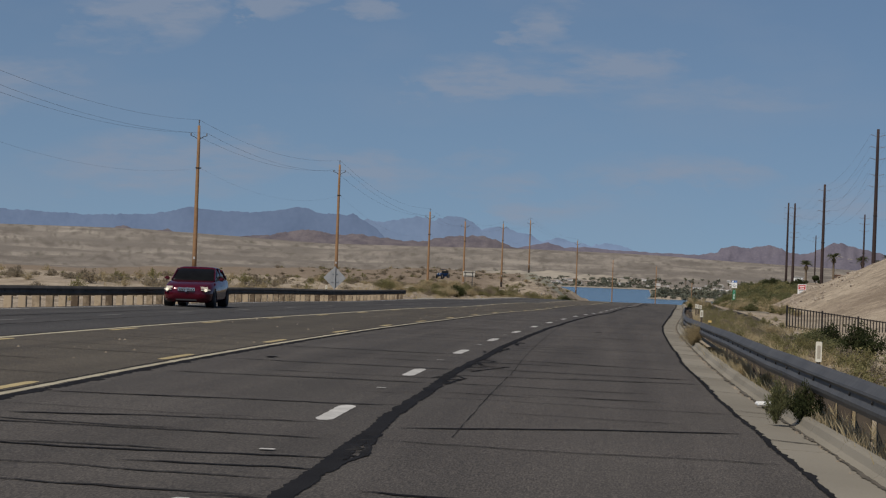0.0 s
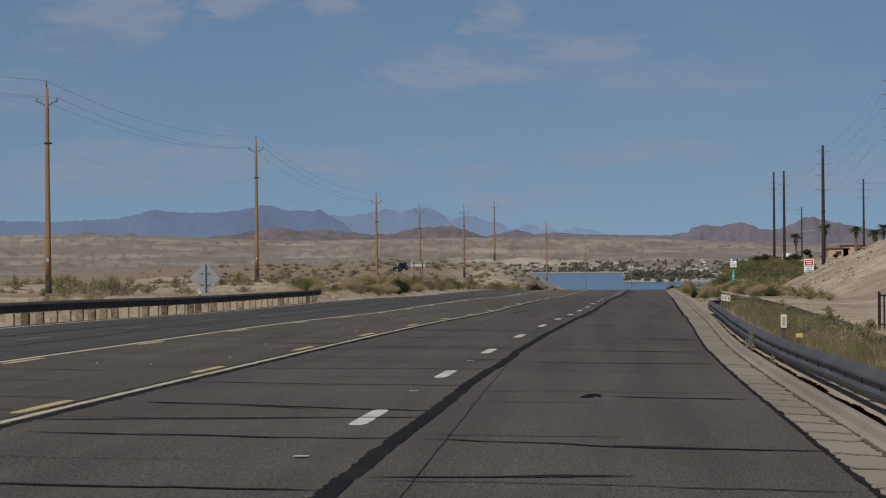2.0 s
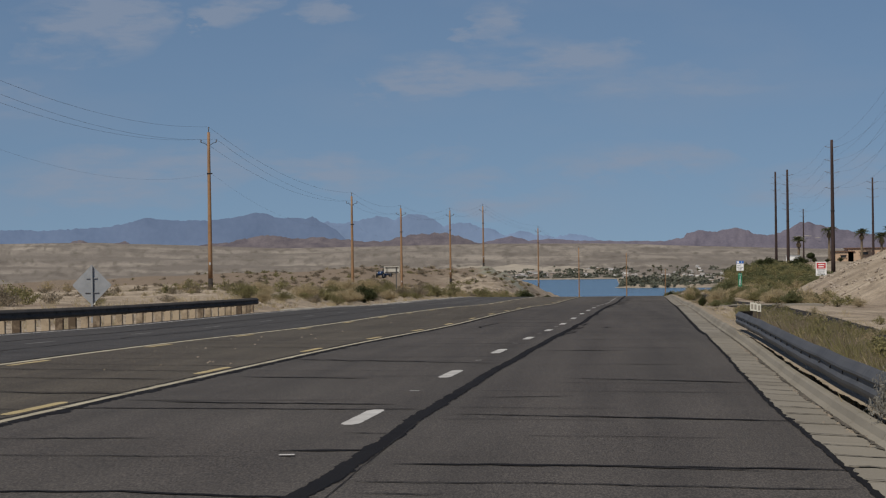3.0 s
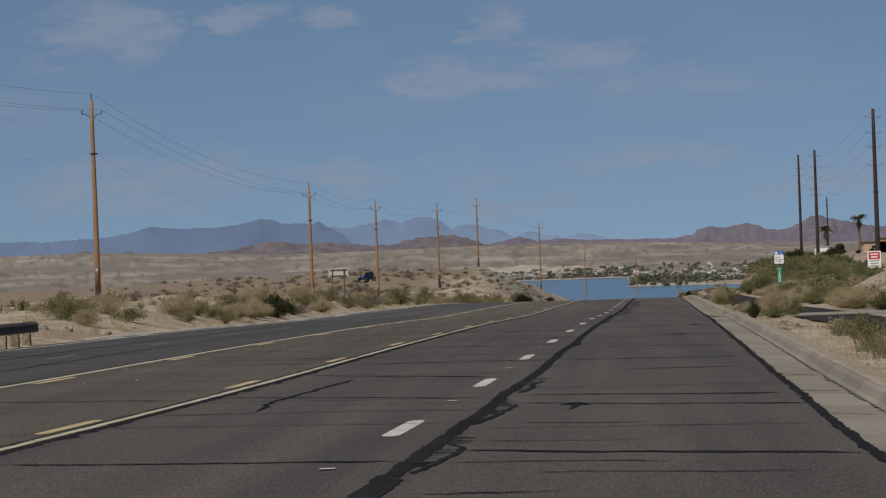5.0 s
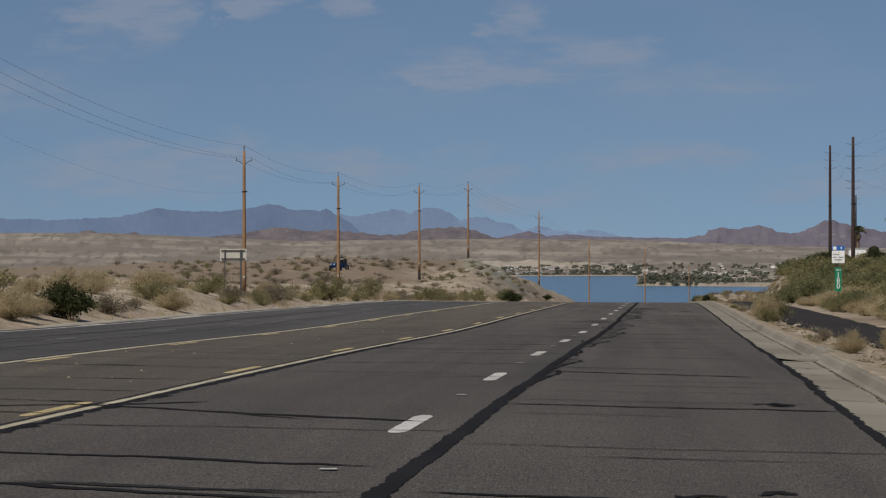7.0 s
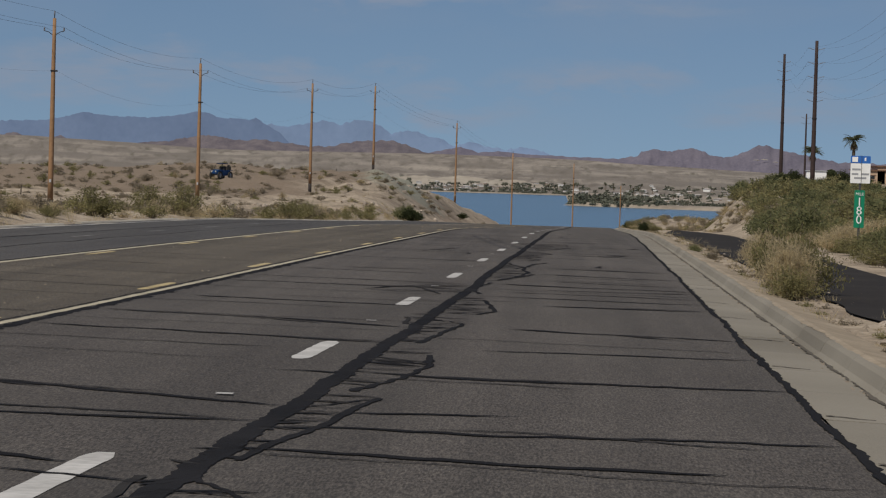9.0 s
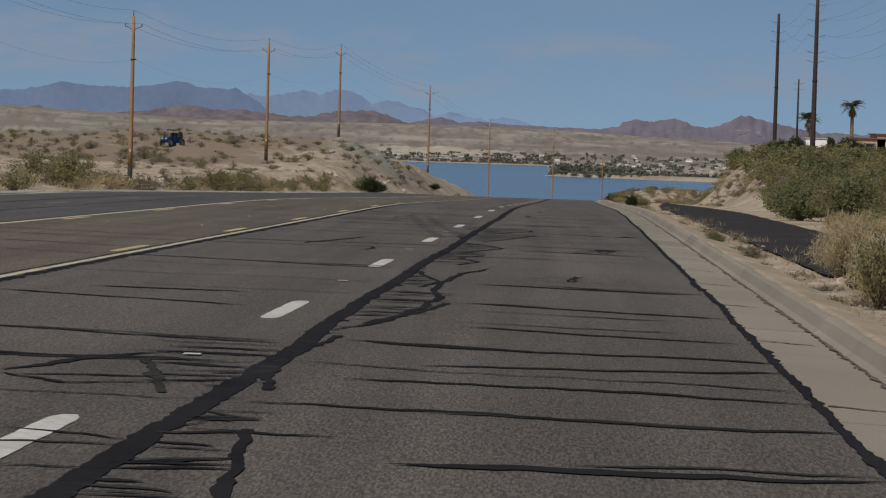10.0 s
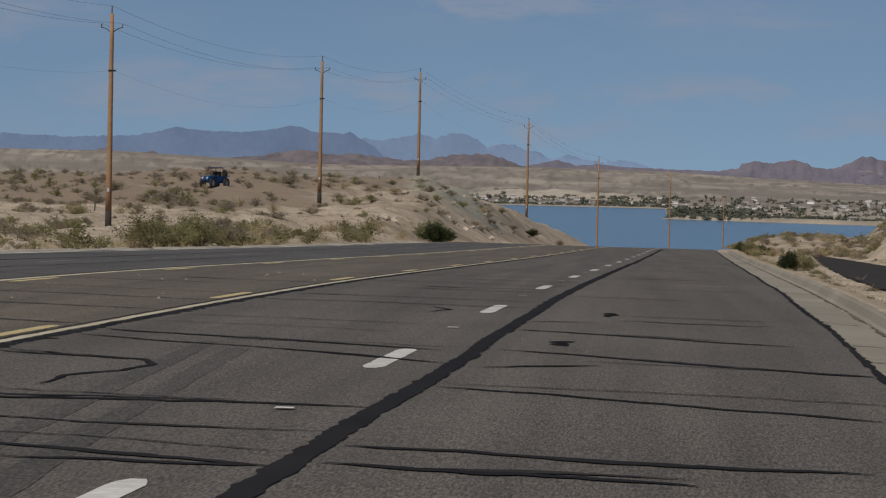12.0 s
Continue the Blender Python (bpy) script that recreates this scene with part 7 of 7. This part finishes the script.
def palm(x, y, top, crown, seed, z0=None):
    rnd = random.Random(seed)
    g = height(x, y) if z0 is None else z0
    p = thing("palm_tree", (x, y, g - 0.2), "slender palm tree with a ragged grey-green crown", "palm tree", "palm trees")
    h = top - g + 0.2 - crown * 0.35
    pts = [(0.12 * noise.noise((seed, k, 0)), 0.1 * noise.noise((seed, k, 5)), h * k / 10) for k in range(11)]
    part("trunk", tube_bm(pts, [0.27 - 0.08 * k / 10 + (0.05 if k >= 9 else 0) + 0.02 * (k % 2) for k in range(11)], 10), M_PALM_TRUNK, p)
    for i in range(30):
        ob = new("frond", rnd.choice(FRONDS))
        ob.parent = p
        ob.matrix_basis = pose(pts[-1][0], pts[-1][1], h, rnd.uniform(-15, 58), 0, i * 137.5) @ Matrix.Diagonal((crown * 0.62, crown * 0.62, crown * 0.62, 1))
    for i in range(14):
        ob = new("dry_frond", DRY_FROND)
        ob.parent = p
        ob.matrix_basis = pose(pts[-1][0], pts[-1][1], h - 0.15, rnd.uniform(-62, -35), 0, i * 137.5) @ Matrix.Diagonal((crown * 0.45, crown * 0.45, crown * 0.45, 1))


for i, (x, y, top, crown) in enumerate(((46.3, 601, 2.5, 1.55), (39.8, 592, 0.6, 1.4), (52.8, 604, 2.0, 1.5), (56.2, 600, 1.4, 1.7), (60, 620, 2.4, 1.6))):
    palm(x, y, top, crown, i + 1)


def bench_house():
    x, y = 55.0, 612.0
    g = height(x, y) - 0.1
    h = thing("house", (x, y, g), "low tan stucco house with flat roof and dark windows", "house")
    t = -1.5 - g
    for dx, w, hh in ((0, 9.0, t), (-5.4, 4.0, t - 0.6), (6.5, 5.0, t + 0.4)):
        part("wall", box_bm((w, 8, hh), (dx, 0, hh / 2), 0.03), M_STUCCO, h)
        part("roof", box_bm((w + 0.5, 8.5, 0.16), (dx, 0, hh + 0.08), 0.03), M_ROOF_TILE, h)
    for dx, w, z in ((-1.4, 1.9, t - 0.95), (2.4, 1.4, t - 0.95), (-5.4, 1.3, t - 1.5), (6.2, 1.6, t - 0.8)):
        wn_ = part("window", box_bm((w * 0.8, 0.08, 0.5), (dx, -4.02, z), 0.01), M_DARK_GLASS, h)
        part("window_frame", box_bm((w + 0.16, 0.05, 0.08), (dx, -4.05, z + 0.29), 0.01), M_ROOF_TILE, wn_)
        part("sill", box_bm((w + 0.16, 0.10, 0.07), (dx, -4.05, z - 0.29), 0.01), M_STUCCO, wn_)


bench_house()


def white_cabinet():
    x, y = 34.0, 526.4
    g = height(x, y) - 0.05
    w = thing("utility_cabinet", (x, y, g), "white metal utility cabinet with a sloped cap on the bench", "cabinet")
    t = -2.26 - g
    part("body", box_bm((2.2, 1.1, t), (0, 0, t / 2), 0.03), M_SIGN_WHITE, w)
    part("cap", box_bm((2.4, 1.3, 0.14), (0, 0, t + 0.06), 0.05), M_SIGN_BACK, w, "grey sheet cap")
    for s in (-1, 1):
        d = part("door", box_bm((0.98, 0.03, t - 0.25), (s * 0.52, -0.56, t / 2), 0.01), M_SIGN_WHITE, w)
        part("handle", box_bm((0.04, 0.04, 0.2), (s * 0.10, -0.59, t / 2), 0.01), M_STEEL, d)


white_cabinet()
rk = random.Random(77)
for x, y, s in ((43.0, 596, 0.75), (39.5, 585, 0.6), (45, 590, 0.6), (48, 596, 0.7)):
    shrub("dark", x, y, s, s * 1.3, rk, group="garden shrubs")


def clipped_tree(x, y, ball, radius):
    """A small tree clipped to a ball on a thin stem."""
    g = height(x, y)
    t = thing("garden_tree", (x, y, g - 0.1), "small dark tree clipped to a round ball on a stem", "tree")
    part("trunk", tube_bm([(0, 0, 0), (0.03, 0, (ball - g) * 0.5), (0, 0, ball - g)], [0.09, 0.07, 0.05], 8), M_PALM_TRUNK, t)
    rnd = random.Random(8)
    v, f = [], []
    for _ in range(900):
        d = Vector((rnd.gauss(0, 1), rnd.gauss(0, 1), rnd.gauss(0, 1))).normalized()
        c = d * radius * rnd.uniform(0.72, 1.0) + Vector((0, 0, ball - g + 0.1))
        a = d.orthogonal().normalized() * 0.11
        b = d.cross(a.normalized()) * 0.11
        tip = d * rnd.uniform(-0.05, 0.1)
        k = len(v)
        v += [Vector((p.x, p.y, (p.z - ball + g - 0.1) * 0.75 + ball - g + 0.1)) for p in (c - a, c - b, c + a + tip, c + b)]
        f.append((k, k + 1, k + 2, k + 3))
    sheet("crown", v, f, M_DARK_BRUSH, t)


clipped_tree(41.1, 580.0, -2.6, 0.8)


# ---- far shore ----
M_TOWN_WHITE = surface("white_house_wall", (0.46, 0.45, 0.43), (0.76, 0.75, 0.72), 0.5, 0.1, 0.9, 0.0, vary=0.5)
M_TOWN_TAN = surface("tan_house_wall", (0.28, 0.22, 0.17), (0.44, 0.36, 0.29), 0.5, 0.1, 0.9, 0.0, vary=0.4)
M_TOWN_ROOF = surface("far_roof", (0.19, 0.16, 0.142), (0.46, 0.43, 0.40), 0.4, 0.1, 0.9, 0.0, vary=0.6)
M_FAR_LEAF = surface("far_foliage", (0.135, 0.145, 0.108), (0.270, 0.268, 0.205), 0.9, 0.1, 0.9, 0.0, vary=0.4, place="Object")
M_PALE_BLUFF = surface("pale_bluff", (0.20, 0.172, 0.137), (0.37, 0.328, 0.268), 0.12, 0.02, 0.95, 0.0, place="Position")
M_PALE_BANK = surface("pale_bank", (0.17, 0.142, 0.110), (0.32, 0.270, 0.212), 0.3, 0.03, 0.95, 0.0, place="Position")


let_light_through(M_FAR_LEAF, 0.35)


def shore_z(y):
    return -33.4 + (y - 2605) * 0.010


def town_z(x, y):
    """The ground under the town: the shore, and the flat peninsula."""
    return max(shore_z(y), -31.9 if x > 24 and y < 2660 else -33.4)


def town_house(seed):
    rnd = random.Random(seed)
    w, d, t = rnd.uniform(7, 15), rnd.uniform(7, 11), rnd.uniform(2.6, 4.2)
    h = thing("house", (0, 0, 0), "small pale lakeside house with a low roof", "house", "lakeside houses")
    wall = part("wall", box_bm((w, d, t), (0, 0, t / 2), 0.05), rnd.choice((M_TOWN_WHITE, M_TOWN_WHITE, M_TOWN_TAN)), h)
    bm = bmesh.new()
    e = 0.6
    v = [bm.verts.new(q) for q in ((-w / 2 - e, -d / 2 - e, t), (w / 2 + e, -d / 2 - e, t), (w / 2 + e, d / 2 + e, t), (-w / 2 - e, d / 2 + e, t), (-w / 2 + 1.5, 0, t + 1.3), (w / 2 - 1.5, 0, t + 1.3))]
    for q in ((0, 1, 5, 4), (1, 2, 5), (2, 3, 4, 5), (3, 0, 4), (3, 2, 1, 0)):
        bm.faces.new([v[i] for i in q])
    part("roof", bm, M_TOWN_ROOF, h)
    for i in range(3):
        part("window", box_bm((1.6, 0.1, 1.3), (-w / 2 + w * (i + 0.5) / 3, -d / 2 - 0.03, t * 0.5)), M_DARK_GLASS, h)
    return h


def town_tree_mesh(seed):
    """A crown of many small clumps."""
    rnd = random.Random(seed)
    v, f = [], []
    for _ in range(46):
        a, e = rnd.uniform(0, math.tau), rnd.uniform(-0.3, 1.0)
        r = rnd.uniform(0.35, 1.0) * (1 - 0.35 * max(e, 0))
        c = Vector((math.cos(a) * r, math.sin(a) * r, 0.75 + 0.6 * e))
        s = rnd.uniform(0.16, 0.34)
        k = len(v)
        v += [c + Vector((rnd.gauss(0, 1), rnd.gauss(0, 1), rnd.gauss(0, 1))).normalized() * s for _ in range(6)]
        f += [(k, k + 1, k + 2), (k + 2, k + 3, k + 4), (k + 4, k + 5, k), (k + 1, k + 3, k + 5), (k, k + 2, k + 4), (k + 1, k + 4, k + 5)]
    return mesh_of("crown", v, f, M_FAR_LEAF)


def far_shore():
    rnd = random.Random(12)
    models = [town_house(s) for s in range(8)]
    crowns = [town_tree_mesh(s) for s in range(5)]
    bm = tube_bm([(0, 0, 0), (0, 0, 0.9)], [0.10, 0.06], 6)
    stem = bpy.data.meshes.new("trunk")
    bm.to_mesh(stem)
    bm.free()
    stem.materials.append(M_PALM_TRUNK)
    def spot():
        """A place in the town: thickest along the water, and on the peninsula to its right."""
        x = rnd.uniform(-170, 440)
        front = 2618 if x < 24 else 2168 - 0.5 * (x - 14)
        return x, front + rnd.random() ** 1.4 * (3080 - front)

    for i in range(300):
        x, y = spot()
        m = pose(x, y, town_z(x, y) - 0.3, 0, 0, rnd.choice((0, 90, 180)) + rnd.uniform(-12, 12)) @ Matrix.Scale(rnd.uniform(0.42, 0.8), 4)
        if i < len(models):
            models[i].matrix_basis = m
        else:
            copy_thing(rnd.choice(models), m)
    def lake_tree(x, y, s, t):
        tree = thing("tree", (x, y, town_z(x, y) - 0.2), "round dusty green tree on the lake shore", "tree", "lakeside trees")
        for name, me in (("trunk", stem), ("crown", rnd.choice(crowns))):
            ob = new(name, me)
            ob.parent = tree
            ob.matrix_basis = Matrix.Diagonal((s, s, t, 1))

    for i in range(300):
        x, y = spot()
        if i < 70:  # a thicket on the peninsula's tip
            x, y = 20 + rnd.random() ** 1.2 * 62, 2148 + rnd.uniform(0, 26)
            lake_tree(x, y, rnd.uniform(2.2, 4.0), rnd.uniform(2.4, 4.2))
        else:
            lake_tree(x, y, rnd.uniform(1.8, 4.6), rnd.uniform(1.6, 3.4))
    # the many smaller trees and bushes between the houses
    v, f = [], []
    for _ in range(900):
        x, y = spot()
        if rnd.random() < 0.4:
            y = (2606 if x < 24 else 2158 - 0.5 * (x - 14)) + rnd.uniform(0, 12)
        me, s, t, k = rnd.choice(crowns), rnd.uniform(1.0, 3.4), rnd.uniform(1.0, 3.0), len(v)
        z = town_z(x, y) - 0.6 * t
        if _ < 170:
            x = 18 + rnd.random() ** 1.2 * 66
            y, z = 2107 - 0.5 * (x - 14) + rnd.uniform(0, 26), -34.2
        v += [(x + q.co.x * s, y + q.co.y * s, z + q.co.z * t) for q in me.vertices]
        f += [tuple(i + k for i in p.vertices) for p in me.polygons]
    tagged(sheet("far_trees", v, f, M_FAR_LEAF), "dusty green trees and bushes between the lakeside houses", "trees", kind="stuff")
    for i in range(20):
        x, y = rnd.uniform(-40, 300), rnd.uniform(2640, 2900)
        palm(x, y, shore_z(y) + rnd.uniform(4.5, 7), 1.6, 60 + i % 6, shore_z(y))
    # the low spit and the bank before the town
    def bank(name, x0, x1, y0, y1, top, label, slant=0.0):
        n = 60
        v, f = [], []
        for i in range(n + 1):
            s = i / n
            x = x0 + (x1 - x0) * s
            w = 0.35 + 0.65 * min(1, 5 * s)
            hgt = (top + 0.8 * noise.noise((x * 0.06, top, 0))) * min(1, 30 * s)
            for k, (d, q) in enumerate(((0, 0), (0.12, 0.8), (0.3, 1), (1, 1))):
                v.append((x, y0 + slant * (x - x0) + (y1 - y0) * d * w + 6 * noise.noise((x * 0.03, 2, 0)), -34.4 + (hgt + 0.4) * q))
        for i in range(n):
            for k in range(3):
                f.append((i * 4 + k, (i + 1) * 4 + k, (i + 1) * 4 + k + 1, i * 4 + k + 1))
        tagged(sheet(name, v, f, M_PALE_BANK), label, "shore", kind="structure")
    bank("shore", -400, 700, 2596, 2640, 1.0, "pale sandy lake shore before the houses")
    bank("shore", 14, 520, 2105, 2150, 2.2, "low tan bank at the edge of the peninsula", -0.5)
    # the flat of the peninsula, which joins the bank to the shore
    xs, v = np.linspace(16, 520, 90), []
    for x in xs:
        y0 = 2150 - 0.5 * (x - 14) + 6 * noise.noise((x * 0.03, 2, 0))
        for k in range(7):
            rise = min(1, (x - 16) / 10) * min(1, k)
            v.append((x, y0 - 26 + (2676 - y0) * k / 6, -34.7 + (3.0 + 0.5 * noise.noise((x * 0.04, k, 5))) * rise))
    f = [(i * 7 + k, (i + 1) * 7 + k, (i + 1) * 7 + k + 1, i * 7 + k + 1) for i in range(len(xs) - 1) for k in range(6)]
    tagged(sheet("shore", v, f, M_PALE_BANK), "flat sandy peninsula with houses and trees", "shore", kind="structure")
    ridge("bluff", 2990, -190, 20, ((-190, 0), (-160, 5), (-130, 8), (-110, 6), (-90, 8), (-60, 6), (-30, 6), (-5, 2), (20, 0)), -31, M_PALE_BLUFF, "pale sandy bluffs behind the lakeside houses", 1.4, 31, 60, 14)


far_shore()
